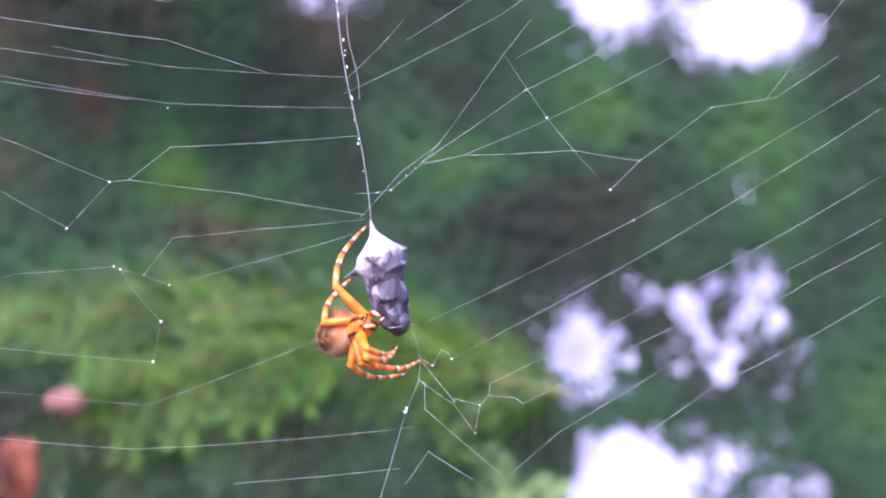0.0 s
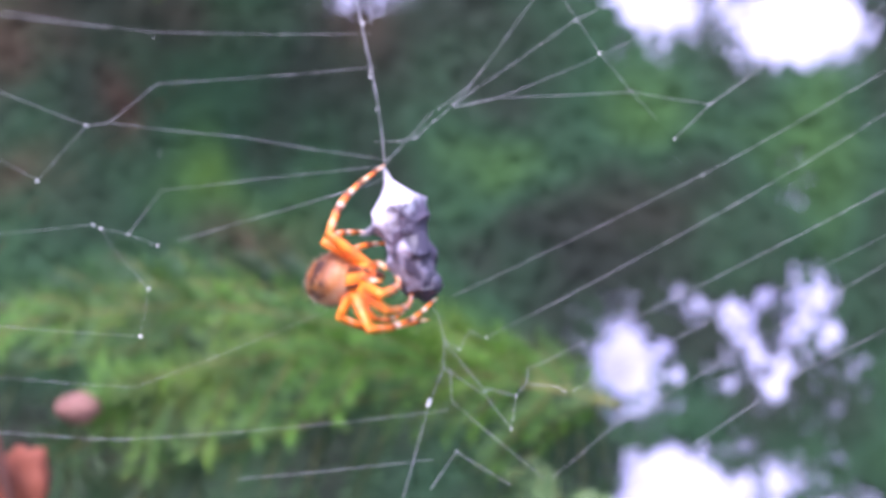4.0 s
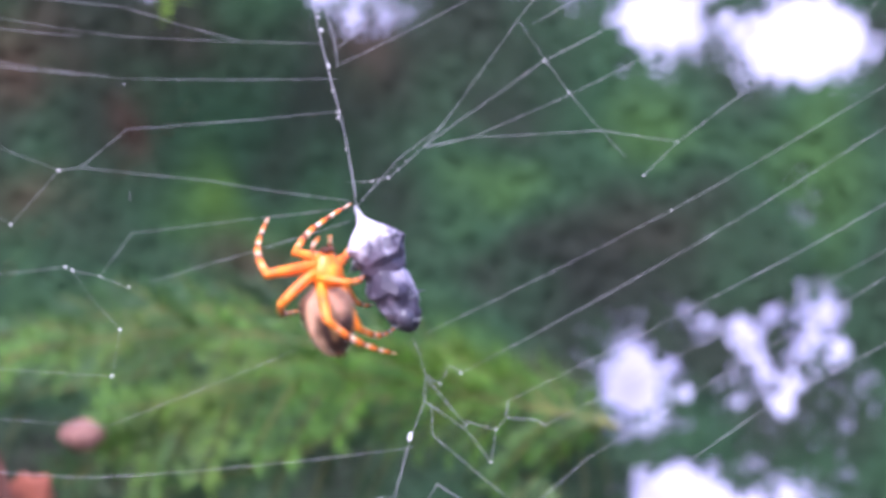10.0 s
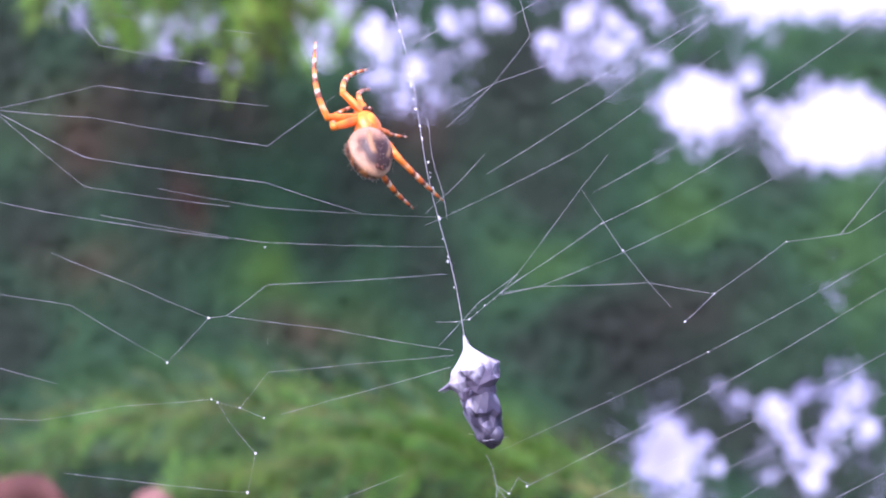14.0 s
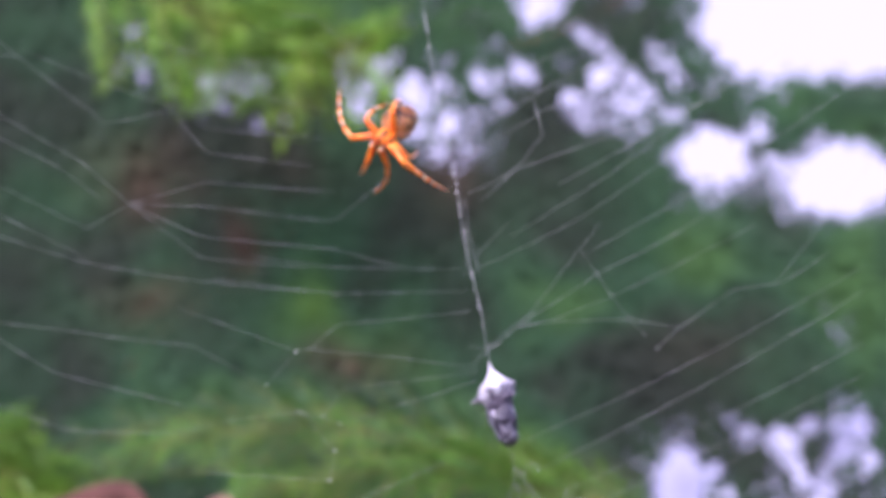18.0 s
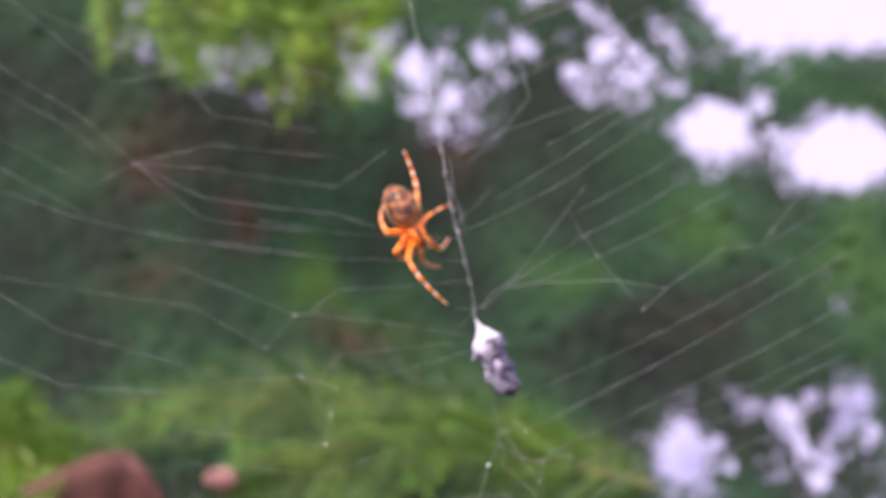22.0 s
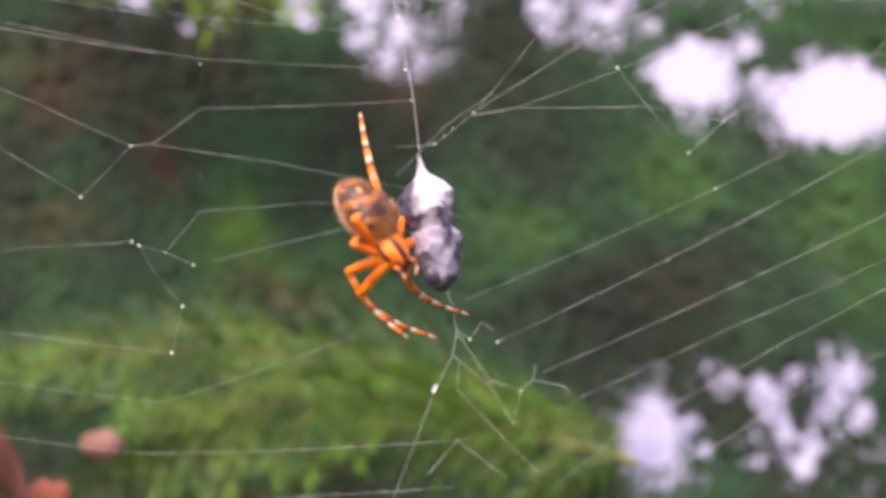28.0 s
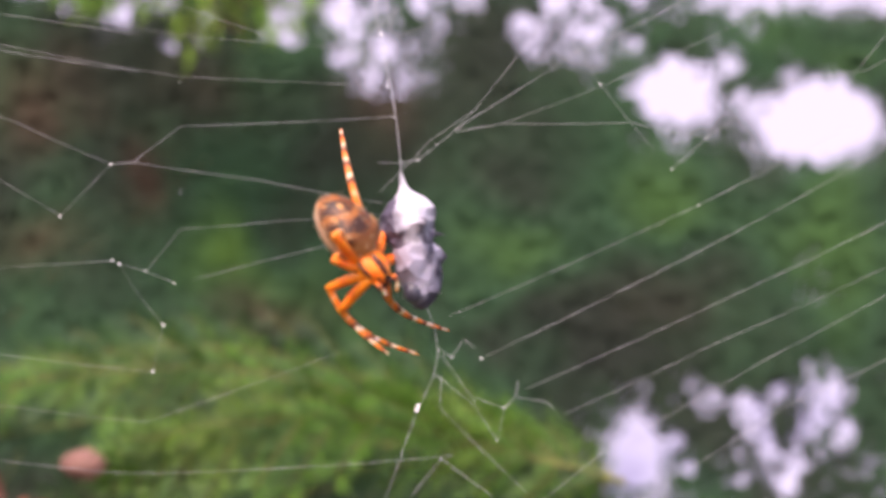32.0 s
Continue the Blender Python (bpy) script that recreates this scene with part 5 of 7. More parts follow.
    walk(leg_parts["L3"][0], [
        (0.00, pose(-0.00035, 0.00130, -0.00010, 31.7, -23.8, -123.0)),
        (1.00, pose(-0.00035, 0.00130, -0.00010, 31.1, -24.0, -122.8)),
        (2.00, pose(-0.00035, 0.00130, -0.00010, 30.6, -24.7, -120.1)),
        (2.50, pose(-0.00035, 0.00130, -0.00010, -11.7, -7.5, -151.4)),
        (3.00, pose(-0.00035, 0.00130, -0.00010, -55.8, -16.3, 174.5)),
        (6.00, pose(-0.00035, 0.00130, -0.00010, -19.7, -18.2, 133.1)),
        (8.00, pose(-0.00035, 0.00130, -0.00010, -12.1, -57.2, 123.4)),
        (9.00, pose(-0.00035, 0.00130, -0.00010, -34.2, 7.2, 150.3)),
        (9.50, pose(-0.00035, 0.00130, -0.00010, -70.3, -6.7, 138.9)),
        (10.00, pose(-0.00035, 0.00130, -0.00010, -106.0, -24.6, 137.6)),
        (11.00, pose(-0.00035, 0.00130, -0.00010, -117.3, -35.6, 97.9)),
        (12.00, pose(-0.00035, 0.00130, -0.00010, -83.7, -23.6, 90.2)),
        (12.50, pose(-0.00035, 0.00130, -0.00010, -108.0, -15.8, 126.9)),
        (13.00, pose(-0.00035, 0.00130, -0.00010, -122.9, 3.2, 157.0)),
        (13.33, pose(-0.00035, 0.00130, -0.00010, -86.8, -38.1, 145.6)),
        (13.67, pose(-0.00035, 0.00130, -0.00010, -9.7, -53.2, 86.2)),
        (14.00, pose(-0.00035, 0.00130, -0.00010, 45.3, -20.3, 50.6)),
        (15.00, pose(-0.00035, 0.00130, -0.00010, -9.9, -49.8, 63.9)),
        (16.00, pose(-0.00035, 0.00130, -0.00010, -95.7, -49.3, 113.1)),
        (17.00, pose(-0.00035, 0.00130, -0.00010, -150.1, -19.5, 125.4)),
        (17.33, pose(-0.00035, 0.00130, -0.00010, 168.1, 4.5, 129.6)),
        (17.67, pose(-0.00035, 0.00130, -0.00010, 123.2, 25.0, 115.8)),
        (18.00, pose(-0.00035, 0.00130, -0.00010, 69.6, 28.2, 88.7)),
        (19.00, pose(-0.00035, 0.00130, -0.00010, 107.6, 13.8, 63.2)),
        (19.50, pose(-0.00035, 0.00130, -0.00010, 166.7, 31.2, 81.9)),
        (20.00, pose(-0.00035, 0.00130, -0.00010, -129.0, 24.0, 108.3)),
        (21.00, pose(-0.00035, 0.00130, -0.00010, -143.6, 35.9, 119.2)),
        (22.00, pose(-0.00035, 0.00130, -0.00010, -146.0, 41.1, 114.5)),
        (22.33, pose(-0.00035, 0.00130, -0.00010, -85.5, 40.7, 121.3)),
        (22.67, pose(-0.00035, 0.00130, -0.00010, -27.7, 36.0, 124.4)),
        (23.00, pose(-0.00035, 0.00130, -0.00010, 26.6, 31.5, 121.3)),
        (24.00, pose(-0.00035, 0.00130, -0.00010, -6.6, 23.4, 110.7)),
        (26.50, pose(-0.00035, 0.00130, -0.00010, -24.2, 8.7, 121.5)),
        (27.00, pose(-0.00035, 0.00130, -0.00010, -24.2, 8.9, 122.3)),
        (28.00, pose(-0.00035, 0.00130, -0.00010, -23.8, 10.1, 123.9)),
        (29.00, pose(-0.00035, 0.00130, -0.00010, -23.9, 10.8, 123.9)),
        (30.00, pose(-0.00035, 0.00130, -0.00010, -23.7, 11.7, 124.5)),
        (31.00, pose(-0.00035, 0.00130, -0.00010, -23.9, 10.0, 123.9)),
        (32.00, pose(-0.00035, 0.00130, -0.00010, -23.8, 10.1, 124.2)),
    ])
    walk(leg_parts["L3"][1], [
        (0.00, pose(0.00330, 0.00000, 0.00000, 180.0, 12.0, 180.0)),
        (1.00, pose(0.00330, 0.00000, 0.00000, 180.0, 12.0, 180.0)),
        (2.00, pose(0.00330, 0.00000, 0.00000, 180.0, 12.2, 180.0)),
        (3.00, pose(0.00330, 0.00000, 0.00000, 180.0, 49.0, 180.0)),
        (6.00, pose(0.00330, 0.00000, 0.00000, 0.0, 85.3, 0.0)),
        (8.00, pose(0.00330, 0.00000, 0.00000, 180.0, 77.1, 180.0)),
        (9.00, pose(0.00330, 0.00000, 0.00000, 0.0, 33.6, 0.0)),
        (10.00, pose(0.00330, 0.00000, 0.00000, 0.0, 25.0, 0.0)),
        (11.00, pose(0.00330, 0.00000, 0.00000, 0.0, 3.8, 0.0)),
        (12.00, pose(0.00330, 0.00000, 0.00000, 0.0, 17.1, 0.0)),
        (13.00, pose(0.00330, 0.00000, 0.00000, 0.0, 44.9, 0.0)),
        (14.00, pose(0.00330, 0.00000, 0.00000, 0.0, 5.9, 0.0)),
        (17.00, pose(0.00330, 0.00000, 0.00000, 0.0, 29.8, 0.0)),
        (18.00, pose(0.00330, 0.00000, 0.00000, 0.0, 85.2, 0.0)),
        (19.00, pose(0.00330, 0.00000, 0.00000, 0.0, 26.0, 0.0)),
        (20.00, pose(0.00330, 0.00000, 0.00000, 0.0, 27.4, 0.0)),
        (21.00, pose(0.00330, 0.00000, 0.00000, 0.0, 32.9, 0.0)),
        (22.00, pose(0.00330, 0.00000, 0.00000, 0.0, 43.4, 0.0)),
        (23.00, pose(0.00330, 0.00000, 0.00000, 0.0, 62.8, 0.0)),
        (24.00, pose(0.00330, 0.00000, 0.00000, -180.0, 82.1, 180.0)),
        (26.50, pose(0.00330, 0.00000, 0.00000, 0.0, 28.8, 0.0)),
        (27.00, pose(0.00330, 0.00000, 0.00000, 0.0, 28.2, 0.0)),
        (28.00, pose(0.00330, 0.00000, 0.00000, 0.0, 27.5, 0.0)),
        (29.00, pose(0.00330, 0.00000, 0.00000, 0.0, 27.2, 0.0)),
        (30.00, pose(0.00330, 0.00000, 0.00000, 0.0, 27.1, 0.0)),
        (31.00, pose(0.00330, 0.00000, 0.00000, 0.0, 27.3, 0.0)),
        (32.00, pose(0.00330, 0.00000, 0.00000, 0.0, 27.4, 0.0)),
    ])
    walk(leg_parts["L4"][0], [
        (0.00, pose(-0.00100, 0.00105, -0.00010, -28.6, 18.1, -111.0)),
        (1.00, pose(-0.00100, 0.00105, -0.00010, -31.0, 17.8, -111.4)),
        (2.00, pose(-0.00100, 0.00105, -0.00010, -34.6, 16.9, -110.3)),
        (3.00, pose(-0.00100, 0.00105, -0.00010, 4.1, 12.8, -110.2)),
        (6.00, pose(-0.00100, 0.00105, -0.00010, -7.2, -2.9, -107.6)),
        (8.00, pose(-0.00100, 0.00105, -0.00010, -3.4, -4.3, -110.8)),
        (9.00, pose(-0.00100, 0.00105, -0.00010, -24.0, 10.3, -103.8)),
        (9.50, pose(-0.00100, 0.00105, -0.00010, -72.5, 29.8, -146.8)),
        (10.00, pose(-0.00100, 0.00105, -0.00010, -121.2, 10.8, 170.0)),
        (11.00, pose(-0.00100, 0.00105, -0.00010, -110.6, 45.5, -140.6)),
        (12.00, pose(-0.00100, 0.00105, -0.00010, -99.8, 0.9, 173.3)),
        (13.00, pose(-0.00100, 0.00105, -0.00010, -156.4, -4.3, -179.0)),
        (14.00, pose(-0.00100, 0.00105, -0.00010, -117.4, 5.9, 158.8)),
        (17.00, pose(-0.00100, 0.00105, -0.00010, -135.7, -22.3, 178.5)),
        (17.33, pose(-0.00100, 0.00105, -0.00010, -105.2, -28.9, -152.9)),
        (17.67, pose(-0.00100, 0.00105, -0.00010, -77.6, -47.4, -128.2)),
        (18.00, pose(-0.00100, 0.00105, -0.00010, -50.1, -72.7, -110.5)),
        (18.50, pose(-0.00100, 0.00105, -0.00010, 126.6, -44.6, 99.5)),
        (19.00, pose(-0.00100, 0.00105, -0.00010, 151.5, 13.8, 118.2)),
        (20.00, pose(-0.00100, 0.00105, -0.00010, 113.6, 29.8, 130.2)),
        (20.33, pose(-0.00100, 0.00105, -0.00010, 65.0, 17.4, 132.8)),
        (20.67, pose(-0.00100, 0.00105, -0.00010, 18.0, 10.8, 144.0)),
        (21.00, pose(-0.00100, 0.00105, -0.00010, -29.0, 14.2, 156.5)),
        (21.33, pose(-0.00100, 0.00105, -0.00010, 21.2, 11.4, 149.8)),
        (21.67, pose(-0.00100, 0.00105, -0.00010, 71.4, 14.6, 143.3)),
        (22.00, pose(-0.00100, 0.00105, -0.00010, 122.6, 21.6, 141.7)),
        (22.50, pose(-0.00100, 0.00105, -0.00010, 85.4, 16.0, 146.2)),
        (23.00, pose(-0.00100, 0.00105, -0.00010, 48.6, 14.2, 153.2)),
        (24.00, pose(-0.00100, 0.00105, -0.00010, 26.8, 3.3, 163.9)),
        (25.25, pose(-0.00100, 0.00105, -0.00010, -6.1, -9.4, 161.1)),
        (26.50, pose(-0.00100, 0.00105, -0.00010, -40.5, -21.5, 166.0)),
        (27.00, pose(-0.00100, 0.00105, -0.00010, -39.9, -22.4, 166.7)),
        (28.00, pose(-0.00100, 0.00105, -0.00010, -38.6, -23.3, 167.5)),
        (29.00, pose(-0.00100, 0.00105, -0.00010, -38.3, -23.0, 167.4)),
        (30.00, pose(-0.00100, 0.00105, -0.00010, -37.6, -23.0, 167.4)),
        (31.00, pose(-0.00100, 0.00105, -0.00010, -38.7, -23.5, 167.6)),
        (32.00, pose(-0.00100, 0.00105, -0.00010, -38.6, -23.5, 167.7)),
    ])
    walk(leg_parts["L4"][1], [
        (0.00, pose(0.00510, 0.00000, 0.00000, 180.0, 87.1, 180.0)),
        (1.00, pose(0.00510, 0.00000, 0.00000, 180.0, 86.1, 180.0)),
        (2.00, pose(0.00510, 0.00000, 0.00000, 180.0, 85.3, 180.0)),
        (3.00, pose(0.00510, 0.00000, 0.00000, 180.0, 72.6, 180.0)),
        (6.00, pose(0.00510, 0.00000, 0.00000, 180.0, 65.8, 180.0)),
        (8.00, pose(0.00510, 0.00000, 0.00000, 180.0, 59.7, 180.0)),
        (9.00, pose(0.00510, 0.00000, 0.00000, 180.0, 69.2, 180.0)),
        (10.00, pose(0.00510, 0.00000, 0.00000, 0.0, 80.5, 0.0)),
        (11.00, pose(0.00510, 0.00000, 0.00000, 180.0, 54.9, 180.0)),
        (11.50, pose(0.00510, 0.00000, 0.00000, 0.0, 77.9, 0.0)),
        (12.00, pose(0.00510, 0.00000, 0.00000, 0.0, 30.8, 0.0)),
        (13.00, pose(0.00510, 0.00000, 0.00000, 0.0, 59.1, 0.0)),
        (14.00, pose(0.00510, 0.00000, 0.00000, 0.0, 75.4, 0.0)),
        (17.00, pose(0.00510, 0.00000, 0.00000, 0.0, 66.4, 0.0)),
        (18.00, pose(0.00510, 0.00000, 0.00000, 180.0, 73.5, 180.0)),
        (18.50, pose(0.00510, 0.00000, 0.00000, 0.0, 59.1, 0.0)),
        (19.00, pose(0.00510, 0.00000, 0.00000, 0.0, 11.7, 0.0)),
        (20.00, pose(0.00510, 0.00000, 0.00000, 0.0, 19.8, 0.0)),
        (21.00, pose(0.00510, 0.00000, 0.00000, 0.0, 17.8, 0.0)),
        (22.00, pose(0.00510, 0.00000, 0.00000, 0.0, 20.7, 0.0)),
        (23.00, pose(0.00510, 0.00000, 0.00000, 0.0, 40.6, 0.0)),
        (24.00, pose(0.00510, 0.00000, 0.00000, 0.0, 36.7, 0.0)),
        (26.50, pose(0.00510, 0.00000, 0.00000, 0.0, 26.0, 0.0)),
        (27.00, pose(0.00510, 0.00000, 0.00000, 0.0, 28.3, 0.0)),
        (28.00, pose(0.00510, 0.00000, 0.00000, 0.0, 30.5, 0.0)),
        (29.00, pose(0.00510, 0.00000, 0.00000, 0.0, 30.6, 0.0)),
        (30.00, pose(0.00510, 0.00000, 0.00000, 0.0, 30.4, 0.0)),
        (31.00, pose(0.00510, 0.00000, 0.00000, 0.0, 30.9, 0.0)),
        (32.00, pose(0.00510, 0.00000, 0.00000, 0.0, 30.8, 0.0)),
    ])
    walk(leg_parts["R1"][0], [
        (0.00, pose(0.00100, -0.00105, -0.00010, -4.6, 8.0, -50.8)),
        (1.00, pose(0.00100, -0.00105, -0.00010, -4.9, 7.6, -50.0)),
        (2.00, pose(0.00100, -0.00105, -0.00010, -5.3, 8.2, -46.9)),
        (3.00, pose(0.00100, -0.00105, -0.00010, 18.4, -1.7, -36.9)),
        (6.00, pose(0.00100, -0.00105, -0.00010, 60.5, -16.9, 6.8)),
        (8.00, pose(0.00100, -0.00105, -0.00010, 77.9, -29.1, 8.7)),
        (9.00, pose(0.00100, -0.00105, -0.00010, 42.2, -6.2, -10.4)),
        (9.50, pose(0.00100, -0.00105, -0.00010, 90.0, -29.9, -49.1)),
        (10.00, pose(0.00100, -0.00105, -0.00010, 143.0, -15.1, -93.5)),
        (11.00, pose(0.00100, -0.00105, -0.00010, 104.0, -3.8, -78.2)),
        (12.00, pose(0.00100, -0.00105, -0.00010, 54.0, -13.6, -62.0)),
        (13.00, pose(0.00100, -0.00105, -0.00010, 68.0, 34.1, -39.3)),
        (13.50, pose(0.00100, -0.00105, -0.00010, 59.1, 17.5, -80.4)),
        (14.00, pose(0.00100, -0.00105, -0.00010, 63.2, -0.4, -117.0)),
        (17.00, pose(0.00100, -0.00105, -0.00010, 91.4, 47.6, -60.3)),
        (17.50, pose(0.00100, -0.00105, -0.00010, 82.0, 69.9, -135.1)),
        (18.00, pose(0.00100, -0.00105, -0.00010, 27.5, 61.9, 107.9)),
        (18.33, pose(0.00100, -0.00105, -0.00010, 72.8, 49.3, -167.6)),
        (18.67, pose(0.00100, -0.00105, -0.00010, 72.6, 21.5, -121.4)),
        (19.00, pose(0.00100, -0.00105, -0.00010, 52.9, 1.5, -79.1)),
        (20.00, pose(0.00100, -0.00105, -0.00010, 58.3, -2.0, -67.6)),
        (21.00, pose(0.00100, -0.00105, -0.00010, 86.8, -22.5, -86.4)),
        (22.00, pose(0.00100, -0.00105, -0.00010, 75.9, -37.2, -56.4)),
        (23.00, pose(0.00100, -0.00105, -0.00010, 117.6, -50.6, -127.8)),
        (24.00, pose(0.00100, -0.00105, -0.00010, 38.0, -70.2, -44.9)),
        (24.83, pose(0.00100, -0.00105, -0.00010, 64.3, -26.3, -71.9)),
        (25.67, pose(0.00100, -0.00105, -0.00010, 69.0, 19.9, -78.0)),
        (26.50, pose(0.00100, -0.00105, -0.00010, 69.3, 66.3, -83.5)),
        (27.00, pose(0.00100, -0.00105, -0.00010, 64.9, 68.0, -85.2)),
        (28.00, pose(0.00100, -0.00105, -0.00010, 58.7, 69.1, -88.1)),
        (29.00, pose(0.00100, -0.00105, -0.00010, 58.6, 69.1, -88.0)),
        (30.00, pose(0.00100, -0.00105, -0.00010, 58.0, 68.5, -88.3)),
        (31.00, pose(0.00100, -0.00105, -0.00010, 57.6, 69.7, -88.6)),
        (32.00, pose(0.00100, -0.00105, -0.00010, 57.5, 69.6, -88.7)),
    ])
    walk(leg_parts["R1"][1], [
        (0.00, pose(0.00530, 0.00000, 0.00000, 180.0, 37.3, 180.0)),
        (1.00, pose(0.00530, 0.00000, 0.00000, 180.0, 35.9, 180.0)),
        (2.00, pose(0.00530, 0.00000, 0.00000, 180.0, 34.7, 180.0)),
        (3.00, pose(0.00530, 0.00000, 0.00000, 180.0, 25.1, 180.0)),
        (6.00, pose(0.00530, 0.00000, 0.00000, 180.0, 36.0, 180.0)),
        (8.00, pose(0.00530, 0.00000, 0.00000, 180.0, 37.5, 180.0)),
        (9.00, pose(0.00530, 0.00000, 0.00000, 180.0, 27.0, 180.0)),
        (10.00, pose(0.00530, 0.00000, 0.00000, 180.0, 69.2, 180.0)),
        (11.00, pose(0.00530, 0.00000, 0.00000, 180.0, 82.5, 180.0)),
        (12.00, pose(0.00530, 0.00000, 0.00000, 0.0, 89.5, 0.0)),
        (13.00, pose(0.00530, 0.00000, 0.00000, 0.0, 88.6, 0.0)),
        (14.00, pose(0.00530, 0.00000, 0.00000, 180.0, 81.2, 180.0)),
        (17.00, pose(0.00530, 0.00000, 0.00000, 180.0, 74.8, 180.0)),
        (18.00, pose(0.00530, 0.00000, 0.00000, 0.0, 41.2, 0.0)),
        (18.50, pose(0.00530, 0.00000, 0.00000, 0.0, 89.7, 0.0)),
        (19.00, pose(0.00530, 0.00000, 0.00000, 180.0, 41.8, 180.0)),
        (20.00, pose(0.00530, 0.00000, 0.00000, 180.0, 54.4, 180.0)),
        (21.00, pose(0.00530, 0.00000, 0.00000, 180.0, 79.9, 180.0)),
        (22.00, pose(0.00530, 0.00000, 0.00000, 0.0, 69.4, 0.0)),
        (23.00, pose(0.00530, 0.00000, 0.00000, 180.0, 52.4, 180.0)),
        (24.00, pose(0.00530, 0.00000, 0.00000, 0.0, 84.9, 0.0)),
        (26.50, pose(0.00530, 0.00000, 0.00000, 180.0, 85.7, 180.0)),
        (27.00, pose(0.00530, 0.00000, 0.00000, 180.0, 87.5, 180.0)),
        (28.00, pose(0.00530, 0.00000, 0.00000, 180.0, 89.7, 180.0)),
        (29.00, pose(0.00530, 0.00000, 0.00000, 0.0, 89.9, 0.0)),
        (30.00, pose(0.00530, 0.00000, 0.00000, 0.0, 89.7, 0.0)),
        (31.00, pose(0.00530, 0.00000, 0.00000, 0.0, 89.8, 0.0)),
        (32.00, pose(0.00530, 0.00000, 0.00000, 0.0, 89.8, 0.0)),
    ])
    walk(leg_parts["R2"][0], [
        (0.00, pose(0.00040, -0.00130, -0.00010, 1.2, 3.3, -36.4)),
        (1.00, pose(0.00040, -0.00130, -0.00010, 1.4, 3.2, -36.0)),
        (2.00, pose(0.00040, -0.00130, -0.00010, 1.3, 4.3, -33.3)),
        (3.00, pose(0.00040, -0.00130, -0.00010, 7.8, 20.1, -35.9)),
        (6.00, pose(0.00040, -0.00130, -0.00010, 28.9, 1.6, -8.0)),
        (8.00, pose(0.00040, -0.00130, -0.00010, 32.6, -7.1, -8.7)),
        (9.00, pose(0.00040, -0.00130, -0.00010, 22.8, 3.7, -22.7)),
        (9.33, pose(0.00040, -0.00130, -0.00010, 64.9, -41.3, -30.9)),
        (9.67, pose(0.00040, -0.00130, -0.00010, 157.0, -53.3, -98.6)),
        (10.00, pose(0.00040, -0.00130, -0.00010, -148.3, -12.7, -124.9)),
        (11.00, pose(0.00040, -0.00130, -0.00010, -169.0, 6.7, -97.9)),
        (11.50, pose(0.00040, -0.00130, -0.00010, 129.3, -7.1, -120.9)),
        (12.00, pose(0.00040, -0.00130, -0.00010, 67.1, -33.9, -119.6)),
        (12.50, pose(0.00040, -0.00130, -0.00010, 56.8, 6.2, -93.1)),
        (13.00, pose(0.00040, -0.00130, -0.00010, 67.2, 46.4, -64.2)),
        (13.50, pose(0.00040, -0.00130, -0.00010, 83.1, 16.4, -94.8)),
        (14.00, pose(0.00040, -0.00130, -0.00010, 111.0, -1.5, -130.3)),
        (17.00, pose(0.00040, -0.00130, -0.00010, 158.7, -3.8, -88.0)),
        (17.50, pose(0.00040, -0.00130, -0.00010, -163.5, 44.0, -103.8)),
        (18.00, pose(0.00040, -0.00130, -0.00010, -32.6, 72.6, -9.3)),
        (18.50, pose(0.00040, -0.00130, -0.00010, -32.1, 61.7, -61.8)),
        (19.00, pose(0.00040, -0.00130, -0.00010, -17.1, 54.3, -101.9)),
        (20.00, pose(0.00040, -0.00130, -0.00010, -16.2, -3.4, -78.9)),
        (20.50, pose(0.00040, -0.00130, -0.00010, 10.1, -14.1, -58.2)),
        (21.00, pose(0.00040, -0.00130, -0.00010, 33.4, -32.3, -42.9)),
        (22.00, pose(0.00040, -0.00130, -0.00010, 33.2, -31.1, -78.4)),
        (23.00, pose(0.00040, -0.00130, -0.00010, -10.2, -56.8, -29.9)),
        (24.00, pose(0.00040, -0.00130, -0.00010, -32.1, -65.6, 19.8)),
        (24.83, pose(0.00040, -0.00130, -0.00010, 55.8, -40.3, -78.3)),
        (25.67, pose(0.00040, -0.00130, -0.00010, 63.5, 12.2, -102.1)),
        (26.50, pose(0.00040, -0.00130, -0.00010, 38.5, 62.2, -140.5)),
        (27.00, pose(0.00040, -0.00130, -0.00010, 35.0, 62.6, -143.1)),
        (28.00, pose(0.00040, -0.00130, -0.00010, 31.8, 62.4, -144.8)),
        (29.00, pose(0.00040, -0.00130, -0.00010, 32.1, 62.4, -144.7)),
        (30.00, pose(0.00040, -0.00130, -0.00010, 32.8, 61.9, -143.7)),
        (31.00, pose(0.00040, -0.00130, -0.00010, 30.7, 62.6, -145.7)),
        (32.00, pose(0.00040, -0.00130, -0.00010, 30.8, 62.5, -145.5)),
    ])
